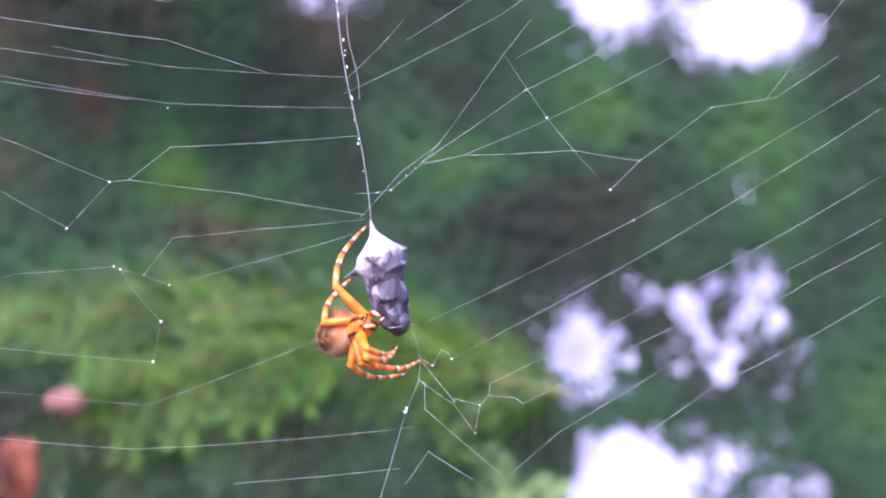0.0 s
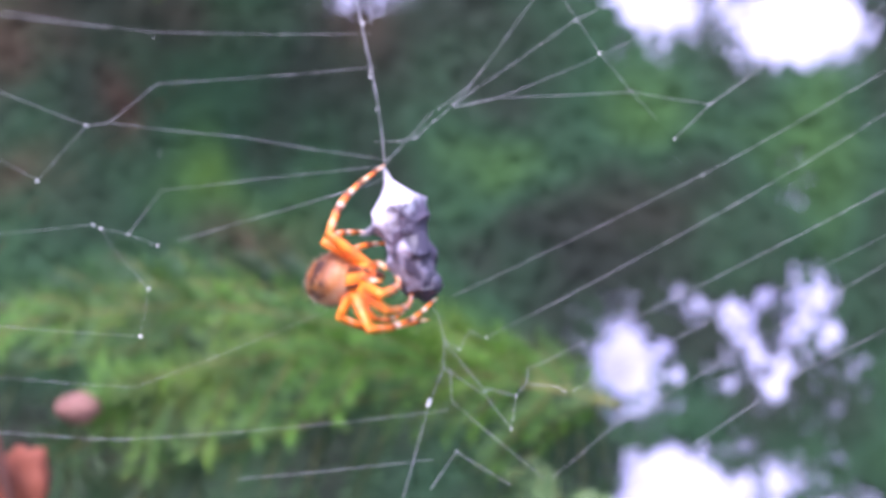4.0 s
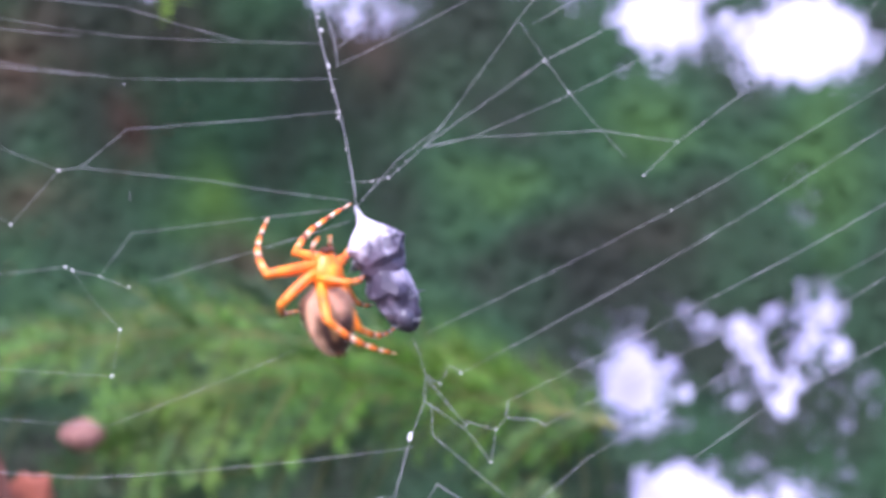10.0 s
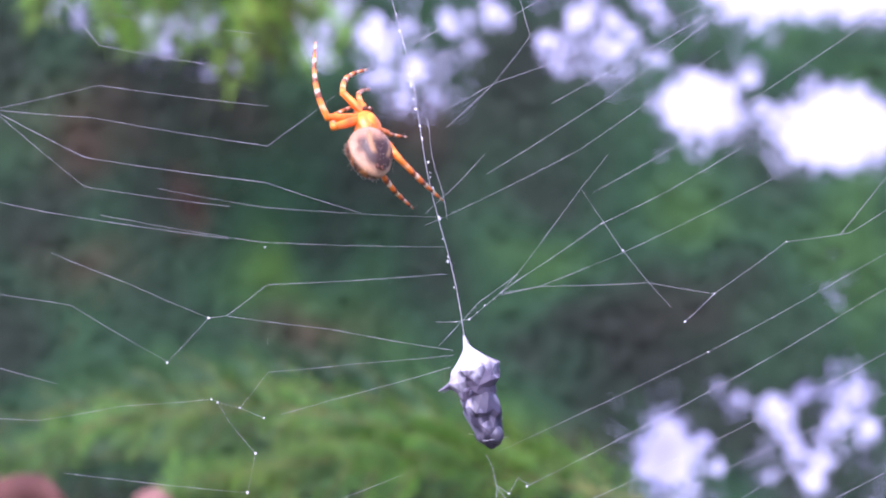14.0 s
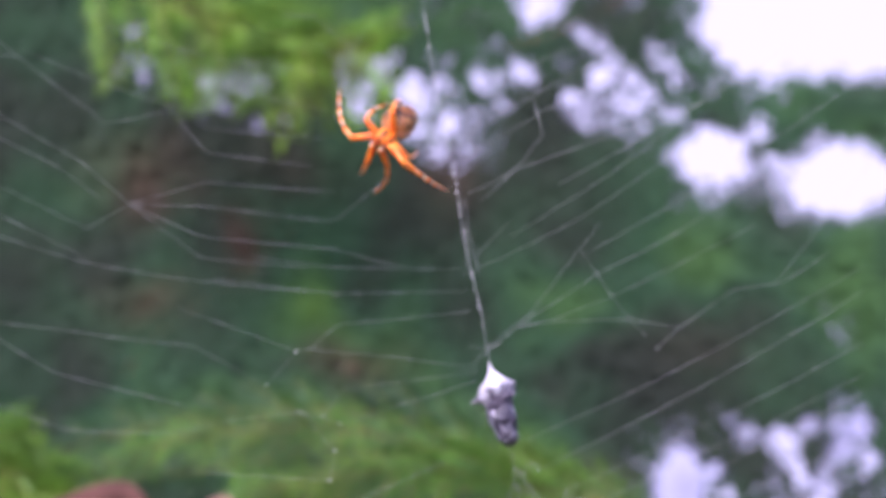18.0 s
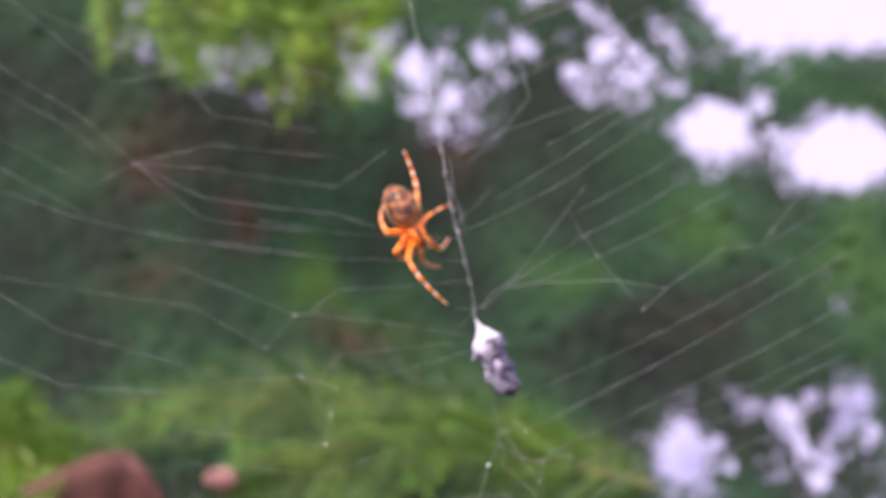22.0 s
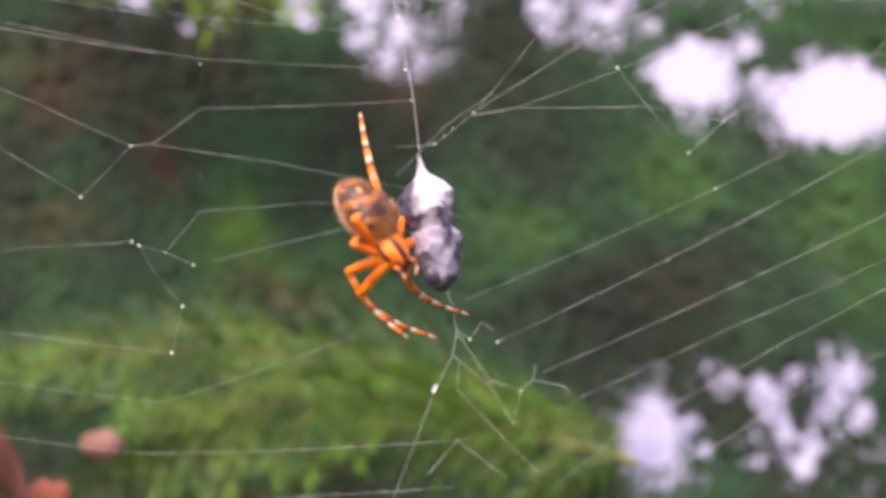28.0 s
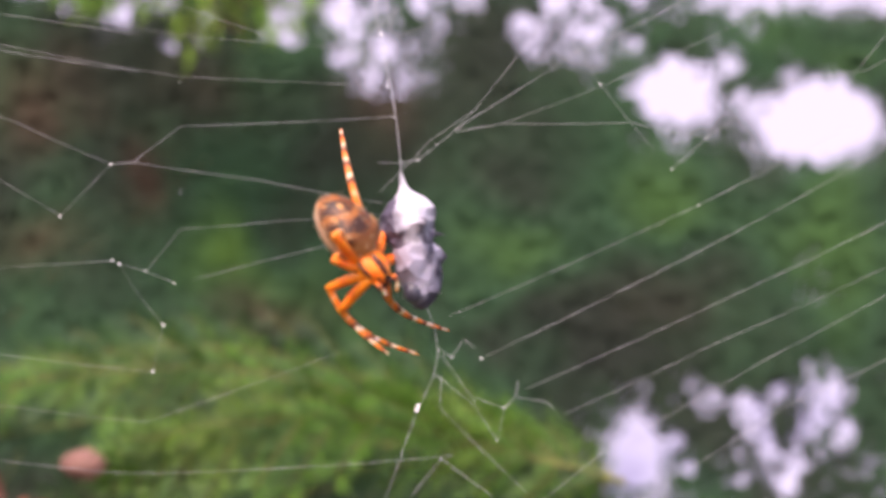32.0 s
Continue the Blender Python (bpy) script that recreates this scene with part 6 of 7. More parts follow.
    walk(leg_parts["R2"][1], [
        (0.00, pose(0.00500, 0.00000, 0.00000, 180.0, 35.6, 180.0)),
        (1.00, pose(0.00500, 0.00000, 0.00000, 180.0, 34.3, 180.0)),
        (2.00, pose(0.00500, 0.00000, 0.00000, 180.0, 33.2, 180.0)),
        (3.00, pose(0.00500, 0.00000, 0.00000, 180.0, 54.4, 180.0)),
        (6.00, pose(0.00500, 0.00000, 0.00000, 180.0, 39.9, 180.0)),
        (8.00, pose(0.00500, 0.00000, 0.00000, 180.0, 37.0, 180.0)),
        (9.00, pose(0.00500, 0.00000, 0.00000, 180.0, 35.2, 180.0)),
        (10.00, pose(0.00500, 0.00000, 0.00000, 180.0, 71.6, 180.0)),
        (11.00, pose(0.00500, 0.00000, 0.00000, 180.0, 32.1, 180.0)),
        (12.00, pose(0.00500, 0.00000, 0.00000, 180.0, 25.2, 180.0)),
        (13.00, pose(0.00500, 0.00000, 0.00000, 180.0, 60.5, 180.0)),
        (14.00, pose(0.00500, 0.00000, 0.00000, 180.0, 19.3, 180.0)),
        (15.50, pose(0.00500, 0.00000, 0.00000, 180.0, 54.3, 180.0)),
        (17.00, pose(0.00500, 0.00000, 0.00000, 180.0, 89.4, 180.0)),
        (18.00, pose(0.00500, 0.00000, 0.00000, 0.0, 53.7, 0.0)),
        (19.00, pose(0.00500, 0.00000, 0.00000, 0.0, 67.7, 0.0)),
        (20.00, pose(0.00500, 0.00000, 0.00000, 180.0, 59.1, 180.0)),
        (21.00, pose(0.00500, 0.00000, 0.00000, 180.0, 75.7, 180.0)),
        (22.00, pose(0.00500, 0.00000, 0.00000, 180.0, 29.3, 180.0)),
        (23.00, pose(0.00500, 0.00000, 0.00000, -180.0, 84.1, -180.0)),
        (24.00, pose(0.00500, 0.00000, 0.00000, -180.0, 47.7, 180.0)),
        (26.50, pose(0.00500, 0.00000, 0.00000, 180.0, 69.9, 180.0)),
        (27.00, pose(0.00500, 0.00000, 0.00000, 180.0, 70.3, 180.0)),
        (28.00, pose(0.00500, 0.00000, 0.00000, 180.0, 70.7, 180.0)),
        (29.00, pose(0.00500, 0.00000, 0.00000, 180.0, 70.7, 180.0)),
        (30.00, pose(0.00500, 0.00000, 0.00000, 180.0, 70.7, 180.0)),
        (31.00, pose(0.00500, 0.00000, 0.00000, 180.0, 70.7, 180.0)),
        (32.00, pose(0.00500, 0.00000, 0.00000, 180.0, 70.8, 180.0)),
    ])
    walk(leg_parts["R3"][0], [
        (0.00, pose(-0.00035, -0.00130, -0.00010, -20.7, 29.8, -76.6)),
        (1.00, pose(-0.00035, -0.00130, -0.00010, -19.4, 27.3, -72.3)),
        (2.00, pose(-0.00035, -0.00130, -0.00010, -19.3, 25.5, -66.7)),
        (3.00, pose(-0.00035, -0.00130, -0.00010, -5.4, 30.3, -66.0)),
        (6.00, pose(-0.00035, -0.00130, -0.00010, 15.0, 61.9, -20.7)),
        (8.00, pose(-0.00035, -0.00130, -0.00010, 4.5, 52.7, -57.1)),
        (9.00, pose(-0.00035, -0.00130, -0.00010, 42.2, 56.0, -73.6)),
        (10.00, pose(-0.00035, -0.00130, -0.00010, -147.7, 62.0, 126.2)),
        (10.50, pose(-0.00035, -0.00130, -0.00010, -136.2, 56.4, -178.6)),
        (11.00, pose(-0.00035, -0.00130, -0.00010, -136.9, 48.2, -134.0)),
        (11.50, pose(-0.00035, -0.00130, -0.00010, -144.1, 36.3, -175.3)),
        (12.00, pose(-0.00035, -0.00130, -0.00010, -140.4, 23.6, 150.1)),
        (12.33, pose(-0.00035, -0.00130, -0.00010, -156.6, -16.3, -177.6)),
        (12.67, pose(-0.00035, -0.00130, -0.00010, 160.1, -35.3, -124.4)),
        (13.00, pose(-0.00035, -0.00130, -0.00010, 118.3, -14.2, -72.6)),
        (13.50, pose(-0.00035, -0.00130, -0.00010, 157.0, -49.7, -115.8)),
        (14.00, pose(-0.00035, -0.00130, -0.00010, -136.1, -38.8, 173.5)),
        (17.00, pose(-0.00035, -0.00130, -0.00010, 175.1, -16.6, -133.2)),
        (17.50, pose(-0.00035, -0.00130, -0.00010, -146.1, -14.7, -108.4)),
        (18.00, pose(-0.00035, -0.00130, -0.00010, -108.4, -28.2, -87.2)),
        (18.50, pose(-0.00035, -0.00130, -0.00010, -58.8, -16.1, -106.3)),
        (19.00, pose(-0.00035, -0.00130, -0.00010, -16.2, 4.9, -110.0)),
        (20.00, pose(-0.00035, -0.00130, -0.00010, -9.4, 12.5, -139.8)),
        (20.50, pose(-0.00035, -0.00130, -0.00010, 2.9, -10.0, -107.3)),
        (21.00, pose(-0.00035, -0.00130, -0.00010, 1.2, -35.5, -74.4)),
        (22.00, pose(-0.00035, -0.00130, -0.00010, 7.9, -47.8, -75.5)),
        (22.50, pose(-0.00035, -0.00130, -0.00010, 28.0, -56.8, -133.8)),
        (23.00, pose(-0.00035, -0.00130, -0.00010, 51.7, -50.6, 164.9)),
        (24.00, pose(-0.00035, -0.00130, -0.00010, 65.5, -74.7, 151.3)),
        (25.25, pose(-0.00035, -0.00130, -0.00010, -41.1, -50.2, -129.4)),
        (26.50, pose(-0.00035, -0.00130, -0.00010, -70.8, -11.1, -134.9)),
        (27.00, pose(-0.00035, -0.00130, -0.00010, -73.0, -13.6, -132.8)),
        (28.00, pose(-0.00035, -0.00130, -0.00010, -75.4, -17.4, -130.1)),
        (29.00, pose(-0.00035, -0.00130, -0.00010, -75.3, -17.9, -130.2)),
        (30.00, pose(-0.00035, -0.00130, -0.00010, -75.3, -19.2, -130.0)),
        (31.00, pose(-0.00035, -0.00130, -0.00010, -76.0, -17.8, -129.6)),
        (32.00, pose(-0.00035, -0.00130, -0.00010, -76.0, -18.0, -129.5)),
    ])
    walk(leg_parts["R3"][1], [
        (0.00, pose(0.00330, 0.00000, 0.00000, 180.0, 75.7, 180.0)),
        (1.00, pose(0.00330, 0.00000, 0.00000, 180.0, 71.0, 180.0)),
        (2.00, pose(0.00330, 0.00000, 0.00000, 180.0, 66.8, 180.0)),
        (3.00, pose(0.00330, 0.00000, 0.00000, 180.0, 72.9, 180.0)),
        (6.00, pose(0.00330, 0.00000, 0.00000, 0.0, 69.5, 0.0)),
        (8.00, pose(0.00330, 0.00000, 0.00000, 0.0, 74.6, 0.0)),
        (9.00, pose(0.00330, 0.00000, 0.00000, 0.0, 68.5, 0.0)),
        (10.00, pose(0.00330, 0.00000, 0.00000, 180.0, 77.7, 180.0)),
        (11.00, pose(0.00330, 0.00000, 0.00000, 180.0, 64.9, 180.0)),
        (11.50, pose(0.00330, 0.00000, 0.00000, 0.0, 74.5, 0.0)),
        (12.00, pose(0.00330, 0.00000, 0.00000, 0.0, 34.0, 0.0)),
        (13.00, pose(0.00330, 0.00000, 0.00000, 180.0, 79.5, 180.0)),
        (14.00, pose(0.00330, 0.00000, 0.00000, 0.0, 79.8, 0.0)),
        (17.00, pose(0.00330, 0.00000, 0.00000, 0.0, 76.5, 0.0)),
        (18.00, pose(0.00330, 0.00000, 0.00000, 180.0, 81.7, 180.0)),
        (19.00, pose(0.00330, 0.00000, 0.00000, 180.0, 56.8, 180.0)),
        (20.00, pose(0.00330, 0.00000, 0.00000, 0.0, 87.6, 0.0)),
        (21.00, pose(0.00330, 0.00000, 0.00000, 180.0, 56.1, 180.0)),
        (22.00, pose(0.00330, 0.00000, 0.00000, 180.0, 44.4, 180.0)),
        (23.00, pose(0.00330, 0.00000, 0.00000, 180.0, 84.0, 180.0)),
        (24.00, pose(0.00330, 0.00000, 0.00000, 180.0, 57.9, -180.0)),
        (26.50, pose(0.00330, 0.00000, 0.00000, 180.0, 37.4, 180.0)),
        (27.00, pose(0.00330, 0.00000, 0.00000, 180.0, 35.8, 180.0)),
        (28.00, pose(0.00330, 0.00000, 0.00000, 180.0, 34.1, 180.0)),
        (29.00, pose(0.00330, 0.00000, 0.00000, 180.0, 34.0, 180.0)),
        (30.00, pose(0.00330, 0.00000, 0.00000, 180.0, 33.9, 180.0)),
        (31.00, pose(0.00330, 0.00000, 0.00000, 180.0, 33.8, 180.0)),
        (32.00, pose(0.00330, 0.00000, 0.00000, 180.0, 33.7, 180.0)),
    ])
    walk(leg_parts["R4"][0], [
        (0.00, pose(-0.00100, -0.00105, -0.00010, 5.3, 39.0, -46.7)),
        (1.00, pose(-0.00100, -0.00105, -0.00010, 5.8, 36.6, -45.1)),
        (2.00, pose(-0.00100, -0.00105, -0.00010, 4.9, 34.9, -42.4)),
        (3.00, pose(-0.00100, -0.00105, -0.00010, 13.9, 26.5, -43.7)),
        (6.00, pose(-0.00100, -0.00105, -0.00010, 34.4, 40.1, -79.3)),
        (8.00, pose(-0.00100, -0.00105, -0.00010, 48.3, 41.4, -75.8)),
        (9.00, pose(-0.00100, -0.00105, -0.00010, 33.0, 42.6, -86.8)),
        (9.50, pose(-0.00100, -0.00105, -0.00010, -34.8, 53.8, -124.1)),
        (10.00, pose(-0.00100, -0.00105, -0.00010, -95.1, 35.9, -152.9)),
        (11.00, pose(-0.00100, -0.00105, -0.00010, -82.1, 40.7, -126.8)),
        (12.00, pose(-0.00100, -0.00105, -0.00010, -93.0, 16.2, -160.0)),
        (13.00, pose(-0.00100, -0.00105, -0.00010, -118.9, 31.8, -173.0)),
        (14.00, pose(-0.00100, -0.00105, -0.00010, -116.8, -15.9, 157.9)),
        (17.00, pose(-0.00100, -0.00105, -0.00010, -108.6, -26.7, -172.1)),
        (17.50, pose(-0.00100, -0.00105, -0.00010, -122.0, -6.4, -110.4)),
        (18.00, pose(-0.00100, -0.00105, -0.00010, -110.9, 15.0, -51.9)),
        (18.50, pose(-0.00100, -0.00105, -0.00010, -102.6, 22.6, -95.8)),
        (19.00, pose(-0.00100, -0.00105, -0.00010, -102.3, 33.5, -142.2)),
        (20.00, pose(-0.00100, -0.00105, -0.00010, -102.8, -1.1, -155.2)),
        (20.50, pose(-0.00100, -0.00105, -0.00010, -76.2, -3.9, -127.4)),
        (21.00, pose(-0.00100, -0.00105, -0.00010, -53.2, -18.2, -102.9)),
        (22.00, pose(-0.00100, -0.00105, -0.00010, -61.4, -33.9, -103.8)),
        (22.50, pose(-0.00100, -0.00105, -0.00010, -11.8, -55.5, -154.2)),
        (23.00, pose(-0.00100, -0.00105, -0.00010, 43.0, -38.0, 150.2)),
        (24.00, pose(-0.00100, -0.00105, -0.00010, 54.9, -50.4, 139.8)),
        (25.25, pose(-0.00100, -0.00105, -0.00010, -18.1, -60.1, -173.5)),
        (26.50, pose(-0.00100, -0.00105, -0.00010, -75.2, -39.5, -143.8)),
        (27.00, pose(-0.00100, -0.00105, -0.00010, -77.5, -41.0, -141.4)),
        (28.00, pose(-0.00100, -0.00105, -0.00010, -79.5, -43.5, -139.0)),
        (29.00, pose(-0.00100, -0.00105, -0.00010, -79.1, -43.8, -139.4)),
        (30.00, pose(-0.00100, -0.00105, -0.00010, -78.3, -44.7, -139.7)),
        (31.00, pose(-0.00100, -0.00105, -0.00010, -80.2, -43.7, -138.4)),
        (32.00, pose(-0.00100, -0.00105, -0.00010, -80.1, -43.9, -138.4)),
    ])
    walk(leg_parts["R4"][1], [
        (0.00, pose(0.00510, 0.00000, 0.00000, 180.0, 78.3, 180.0)),
        (1.00, pose(0.00510, 0.00000, 0.00000, 180.0, 74.6, 180.0)),
        (2.00, pose(0.00510, 0.00000, 0.00000, 180.0, 71.0, 180.0)),
        (3.00, pose(0.00510, 0.00000, 0.00000, 180.0, 53.4, 180.0)),
        (6.00, pose(0.00510, 0.00000, 0.00000, 0.0, 65.7, 0.0)),
        (8.00, pose(0.00510, 0.00000, 0.00000, 0.0, 70.0, 0.0)),
        (9.00, pose(0.00510, 0.00000, 0.00000, 0.0, 66.5, 0.0)),
        (10.00, pose(0.00510, 0.00000, 0.00000, 180.0, 89.1, 180.0)),
        (11.00, pose(0.00510, 0.00000, 0.00000, 180.0, 69.6, 180.0)),
        (11.50, pose(0.00510, 0.00000, 0.00000, 0.0, 71.0, 0.0)),
        (12.00, pose(0.00510, 0.00000, 0.00000, 0.0, 31.7, 0.0)),
        (13.00, pose(0.00510, 0.00000, 0.00000, 0.0, 77.4, 0.0)),
        (14.00, pose(0.00510, 0.00000, 0.00000, 0.0, 66.7, 0.0)),
        (17.00, pose(0.00510, 0.00000, 0.00000, 0.0, 58.7, 0.0)),
        (18.00, pose(0.00510, 0.00000, 0.00000, 0.0, 84.5, 0.0)),
        (19.00, pose(0.00510, 0.00000, 0.00000, 180.0, 82.4, 180.0)),
        (20.00, pose(0.00510, 0.00000, 0.00000, 0.0, 70.6, 0.0)),
        (21.00, pose(0.00510, 0.00000, 0.00000, 180.0, 63.0, 180.0)),
        (22.00, pose(0.00510, 0.00000, 0.00000, 180.0, 47.9, 180.0)),
        (23.00, pose(0.00510, 0.00000, 0.00000, 180.0, 54.5, 180.0)),
        (24.00, pose(0.00510, 0.00000, 0.00000, -180.0, 41.4, -180.0)),
        (26.50, pose(0.00510, 0.00000, 0.00000, 180.0, 28.1, 180.0)),
        (27.00, pose(0.00510, 0.00000, 0.00000, 180.0, 27.3, 180.0)),
        (28.00, pose(0.00510, 0.00000, 0.00000, 180.0, 26.4, 180.0)),
        (29.00, pose(0.00510, 0.00000, 0.00000, 180.0, 26.4, 180.0)),
        (30.00, pose(0.00510, 0.00000, 0.00000, 180.0, 26.5, 180.0)),
        (31.00, pose(0.00510, 0.00000, 0.00000, 180.0, 26.3, 180.0)),
        (32.00, pose(0.00510, 0.00000, 0.00000, 180.0, 26.3, 180.0)),
    ])
    walk(prey, [
        (0.00, pose(-0.00335, 0.00000, 0.00500, 0.0, -12.5, 0.0)),
        (1.00, pose(-0.00327, 0.00000, 0.00565, 0.0, -12.5, 0.0)),
        (2.00, pose(-0.00364, 0.00000, 0.00472, 0.0, -12.5, 0.0)),
        (3.00, pose(-0.00401, 0.00000, 0.00535, 0.0, -12.5, 0.0)),
        (3.50, pose(-0.00379, 0.00000, 0.00552, -2.5, -14.0, 10.3)),
        (5.50, pose(-0.00527, 0.00000, 0.00588, -23.7, -8.3, 71.7)),
        (6.00, pose(-0.00468, 0.00000, 0.00521, -21.0, 7.4, 108.6)),
        (7.00, pose(-0.00469, 0.00000, 0.00611, -5.0, 26.1, 168.8)),
        (8.00, pose(-0.00499, 0.00000, 0.00509, 17.5, 14.2, -127.8)),
        (9.00, pose(-0.00480, 0.00000, 0.00547, 24.2, -8.5, -71.8)),
        (10.00, pose(-0.00427, 0.00000, 0.00579, 15.4, -17.5, -42.4)),
        (11.00, pose(-0.00364, 0.00000, 0.00551, 5.5, -19.8, -16.0)),
        (12.00, pose(-0.00277, 0.00000, 0.00524, -12.4, -14.4, 41.6)),
        (13.00, pose(-0.00232, 0.00000, 0.00634, -9.7, -11.4, 41.0)),
        (14.00, pose(-0.00152, 0.00000, 0.00664, 0.0, -14.0, -0.0)),
        (14.50, pose(-0.00116, 0.00000, 0.00616, 0.0, -11.6, -0.0)),
        (17.00, pose(-0.00235, 0.00000, 0.00580, 0.0, -13.7, -0.0)),
        (19.00, pose(-0.00163, 0.00000, 0.00606, 0.0, -14.1, -0.0)),
        (21.00, pose(-0.00282, 0.00000, 0.00660, 0.0, -18.2, -0.0)),
        (22.00, pose(-0.00208, 0.00000, 0.00673, -17.0, -19.2, 42.9)),
        (23.00, pose(-0.00268, 0.00000, 0.00691, -15.6, -2.7, 80.4)),
        (24.00, pose(-0.00200, 0.00000, 0.00754, -11.6, -2.0, 80.2)),
        (26.50, pose(-0.00285, 0.00000, 0.00775, -12.1, 4.4, 109.5)),
        (28.00, pose(-0.00244, 0.00000, 0.00724, -10.8, 3.9, 109.6)),
        (30.00, pose(-0.00225, 0.00000, 0.00728, -11.9, 4.3, 109.6)),
        (32.00, pose(-0.00258, 0.00000, 0.00717, -10.5, 3.8, 109.7)),
    ])
    walk(main_line, [
        (0.00, pose(-0.00335, 0.00000, 0.00500, 0.0, -8.0, -0.0)),
        (1.00, pose(-0.00327, 0.00000, 0.00565, 0.0, -8.0, -0.0)),
        (2.00, pose(-0.00364, 0.00000, 0.00472, 0.0, -8.0, -0.0)),
        (3.00, pose(-0.00401, 0.00000, 0.00535, 0.0, -8.0, -0.0)),
        (3.50, pose(-0.00379, 0.00000, 0.00552, 0.0, -8.1, -0.0)),
        (5.50, pose(-0.00527, 0.00000, 0.00588, 0.0, -8.4, -0.0)),
        (6.00, pose(-0.00468, 0.00000, 0.00521, 0.0, -8.5, -0.0)),
        (7.00, pose(-0.00469, 0.00000, 0.00611, 0.0, -8.6, -0.0)),
        (8.00, pose(-0.00499, 0.00000, 0.00509, 0.0, -8.6, -0.0)),
        (9.00, pose(-0.00480, 0.00000, 0.00547, 0.0, -8.7, -0.0)),
        (10.00, pose(-0.00427, 0.00000, 0.00579, 0.0, -10.0, -0.0)),
        (11.00, pose(-0.00364, 0.00000, 0.00551, 0.0, -11.3, -0.0)),
        (12.00, pose(-0.00277, 0.00000, 0.00524, 0.0, -15.6, -0.0)),
        (13.00, pose(-0.00232, 0.00000, 0.00634, 0.0, -13.2, -0.0)),
        (14.00, pose(-0.00152, 0.00000, 0.00664, 0.0, -11.9, -0.0)),
        (14.50, pose(-0.00116, 0.00000, 0.00616, 0.0, -11.8, -0.0)),
        (17.00, pose(-0.00235, 0.00000, 0.00580, 0.0, -11.3, -0.0)),
        (19.00, pose(-0.00163, 0.00000, 0.00606, 0.0, -11.0, -0.0)),
        (21.00, pose(-0.00282, 0.00000, 0.00660, 0.0, -12.7, -0.0)),
        (22.00, pose(-0.00208, 0.00000, 0.00673, 0.0, -11.9, -0.0)),
        (23.00, pose(-0.00268, 0.00000, 0.00691, 0.0, -10.8, -0.0)),
        (24.00, pose(-0.00200, 0.00000, 0.00754, 0.0, -9.9, -0.0)),
        (26.50, pose(-0.00285, 0.00000, 0.00775, 0.0, -9.9, -0.0)),
        (28.00, pose(-0.00244, 0.00000, 0.00724, 0.0, -10.0, -0.0)),
        (30.00, pose(-0.00225, 0.00000, 0.00728, 0.0, -10.2, -0.0)),
        (32.00, pose(-0.00258, 0.00000, 0.00717, 0.0, -9.6, -0.0)),
    ])
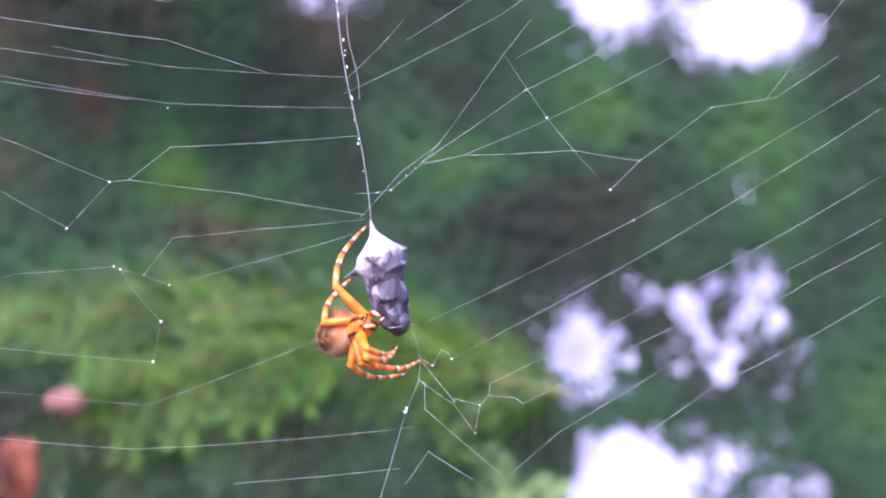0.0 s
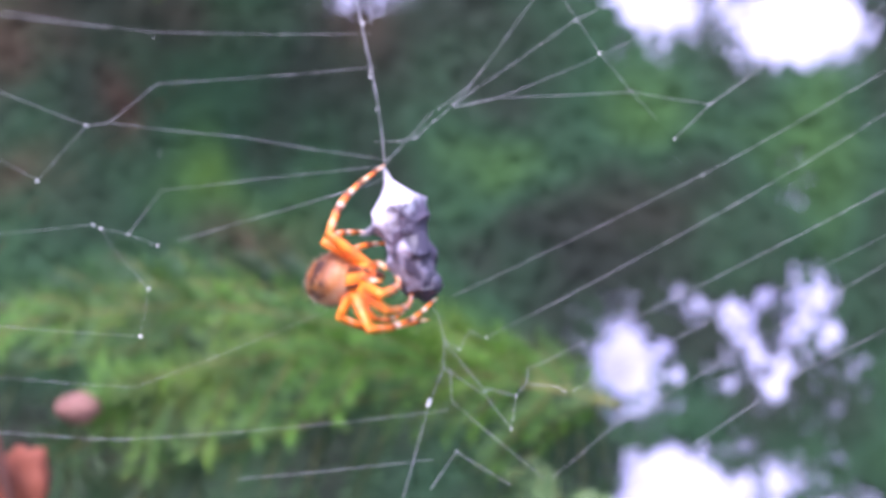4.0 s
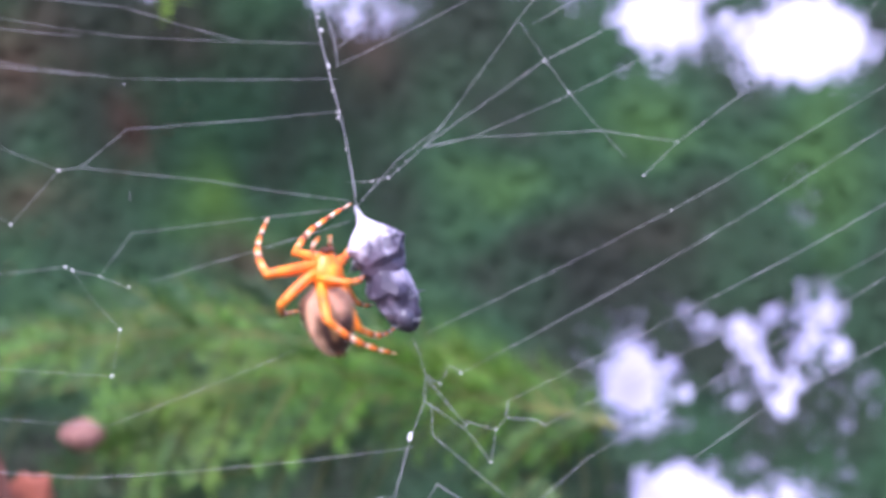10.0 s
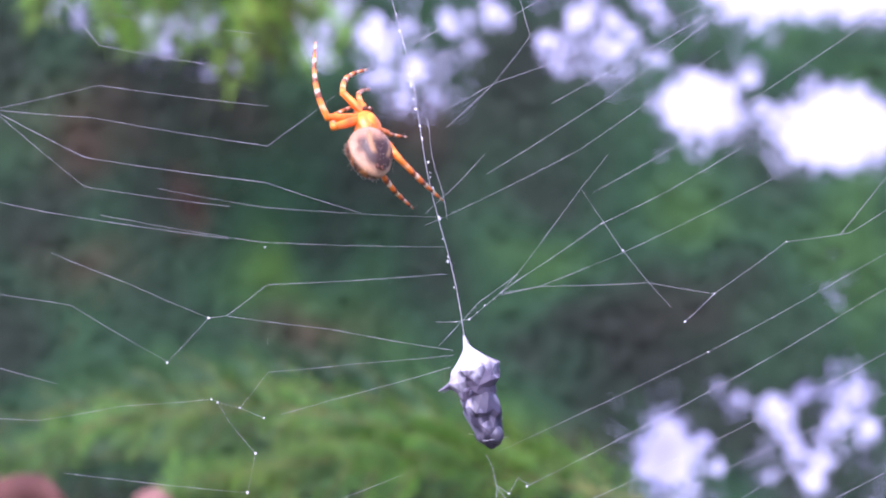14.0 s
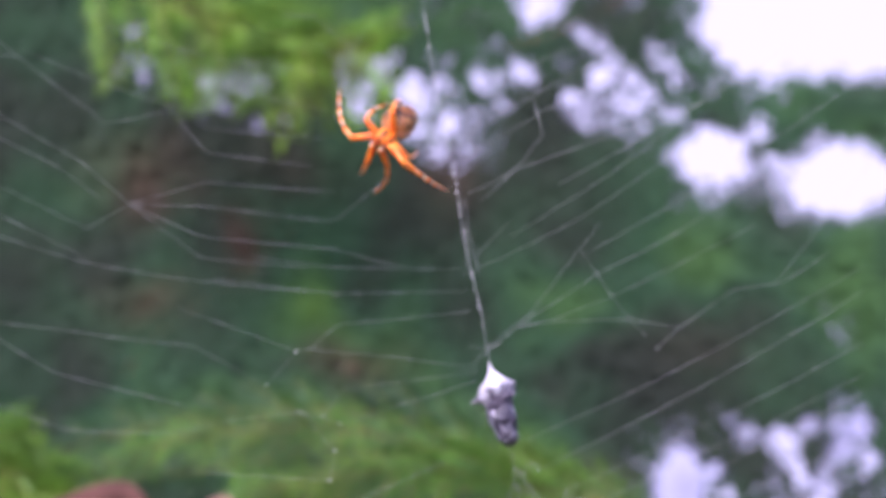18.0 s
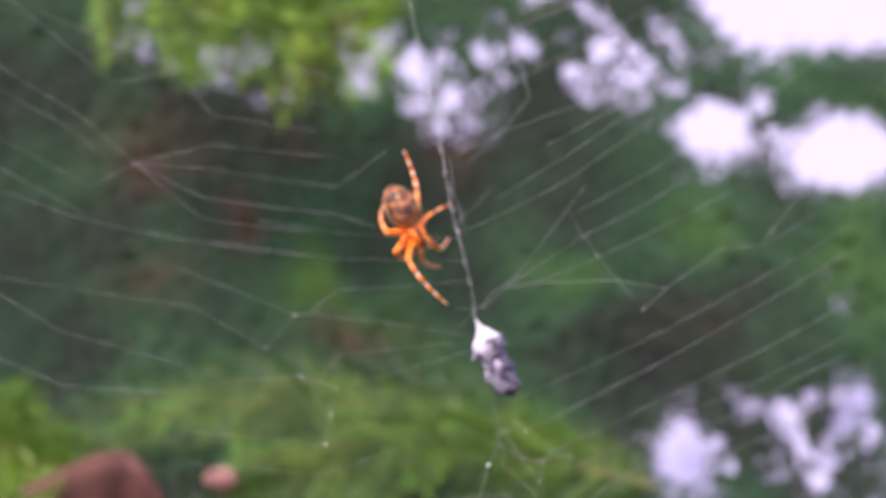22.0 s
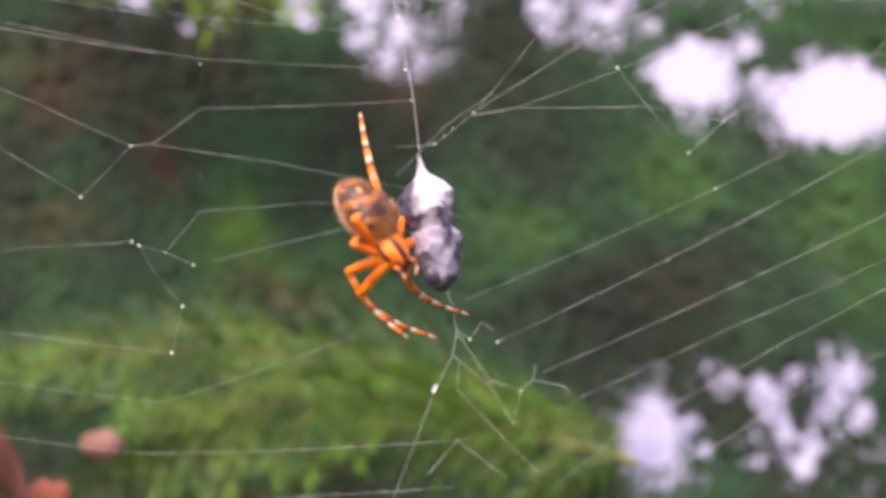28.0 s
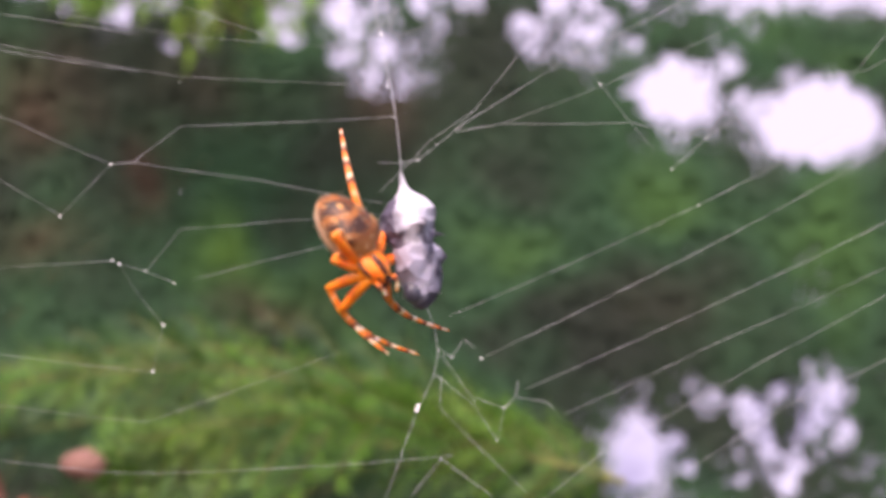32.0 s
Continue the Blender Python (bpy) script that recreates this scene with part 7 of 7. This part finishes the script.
    walk(web_left, [
        (0.00, pose(0.00124, 0.00000, -0.00051, 0.0, 1.50, 0.0)),
        (3.00, pose(0.00124, 0.00000, -0.00051, 0.0, 1.50, 0.0)),
        (3.50, pose(0.00166, 0.00000, -0.00010, 0.0, 1.01, 0.0)),
        (5.50, pose(0.00050, 0.00000, 0.00072, 0.0, -0.49, 0.0)),
        (6.00, pose(0.00016, 0.00000, -0.00001, 0.0, 0.08, 0.0)),
        (7.00, pose(0.00041, 0.00000, 0.00065, 0.0, -0.37, 0.0)),
        (8.00, pose(-0.00003, 0.00000, 0.00011, 0.0, 0.44, 0.0)),
        (9.00, pose(0.00018, 0.00000, 0.00014, 0.0, 0.40, 0.0)),
        (11.00, pose(0.00099, 0.00000, -0.00029, 0.0, 1.07, 0.0)),
        (12.00, pose(-0.00013, 0.00000, -0.00104, 0.0, 0.63, 0.0)),
        (12.50, pose(-0.00034, 0.00000, -0.00100, 0.0, 0.80, 0.0)),
        (13.00, pose(-0.00019, 0.00000, -0.00144, 0.0, 0.82, 0.0)),
        (13.50, pose(0.00214, 0.00000, -0.00111, 0.0, 1.11, 0.0)),
        (14.00, pose(0.00252, 0.00000, -0.00140, 0.0, 0.94, 0.0)),
        (14.50, pose(0.00562, 0.00000, -0.00176, 0.0, 0.76, 0.0)),
        (17.00, pose(0.00094, 0.00000, -0.00194, 0.0, -0.68, 0.0)),
        (17.50, pose(0.00143, 0.00000, -0.00172, 0.0, -0.59, 0.0)),
        (18.00, pose(0.00206, 0.00000, -0.00098, 0.0, -1.96, 0.0)),
        (18.50, pose(0.00236, 0.00000, -0.00218, 0.0, -0.34, 0.0)),
        (19.00, pose(0.00261, 0.00000, -0.00272, 0.0, 0.37, 0.0)),
        (20.00, pose(0.00278, 0.00000, -0.00285, 0.0, 0.89, 0.0)),
        (21.00, pose(0.00187, 0.00000, -0.00306, 0.0, 1.34, 0.0)),
        (22.00, pose(0.00351, 0.00000, -0.00249, 0.0, 0.05, 0.0)),
        (26.50, pose(0.00373, 0.00000, -0.00276, 0.0, 3.02, 0.0)),
        (27.00, pose(0.00375, 0.00000, -0.00288, 0.0, 2.59, 0.0)),
        (28.00, pose(0.00303, 0.00000, -0.00244, 0.0, 0.86, 0.0)),
        (29.00, pose(0.00321, 0.00000, -0.00246, 0.0, 0.70, 0.0)),
        (30.00, pose(0.00349, 0.00000, -0.00266, 0.0, 0.72, 0.0)),
        (31.00, pose(0.00287, 0.00000, -0.00307, 0.0, 1.86, 0.0)),
        (32.00, pose(0.00289, 0.00000, -0.00240, 0.0, 0.37, 0.0)),
    ])
    walk(web_low, [
        (0.00, pose(0.00054, 0.00000, 0.00058, 0.0, 2.39, 0.0)),
        (1.00, pose(0.00054, 0.00000, 0.00058, 0.0, 2.39, 0.0)),
        (2.00, pose(-0.00065, 0.00000, -0.00006, 0.0, -0.25, 0.0)),
        (3.00, pose(0.00000, 0.00000, 0.00014, 0.0, 1.74, 0.0)),
        (3.50, pose(-0.00009, 0.00000, 0.00016, 0.0, 1.38, 0.0)),
        (5.50, pose(-0.00022, 0.00000, -0.00005, 0.0, 1.14, 0.0)),
        (6.00, pose(0.00005, 0.00000, 0.00003, 0.0, 0.08, 0.0)),
        (7.00, pose(0.00085, 0.00000, 0.00073, 0.0, 0.10, 0.0)),
        (8.00, pose(0.00017, 0.00000, 0.00041, 0.0, 0.78, 0.0)),
        (9.00, pose(0.00033, 0.00000, 0.00012, 0.0, 0.96, 0.0)),
        (10.00, pose(0.00056, 0.00000, 0.00025, 0.0, 1.70, 0.0)),
        (11.00, pose(0.00044, 0.00000, 0.00002, 0.0, 1.50, 0.0)),
        (12.00, pose(0.00043, 0.00000, 0.00010, 0.0, 1.02, 0.0)),
        (20.00, pose(0.00043, 0.00000, 0.00096, 0.0, 1.96, 0.0)),
        (23.00, pose(-0.00058, 0.00000, 0.00122, 0.0, 0.90, 0.0)),
        (26.50, pose(0.00060, 0.00000, 0.00203, 0.0, 6.88, 0.0)),
        (27.00, pose(0.00068, 0.00000, 0.00187, 0.0, 6.39, 0.0)),
        (28.00, pose(0.00053, 0.00000, 0.00164, 0.0, 4.92, 0.0)),
        (29.00, pose(0.00052, 0.00000, 0.00166, 0.0, 4.10, 0.0)),
        (30.00, pose(0.00061, 0.00000, 0.00178, 0.0, 4.21, 0.0)),
        (31.00, pose(0.00034, 0.00000, 0.00151, 0.0, 4.28, 0.0)),
        (32.00, pose(0.00008, 0.00000, 0.00142, 0.0, 3.60, 0.0)),
    ])


motions()
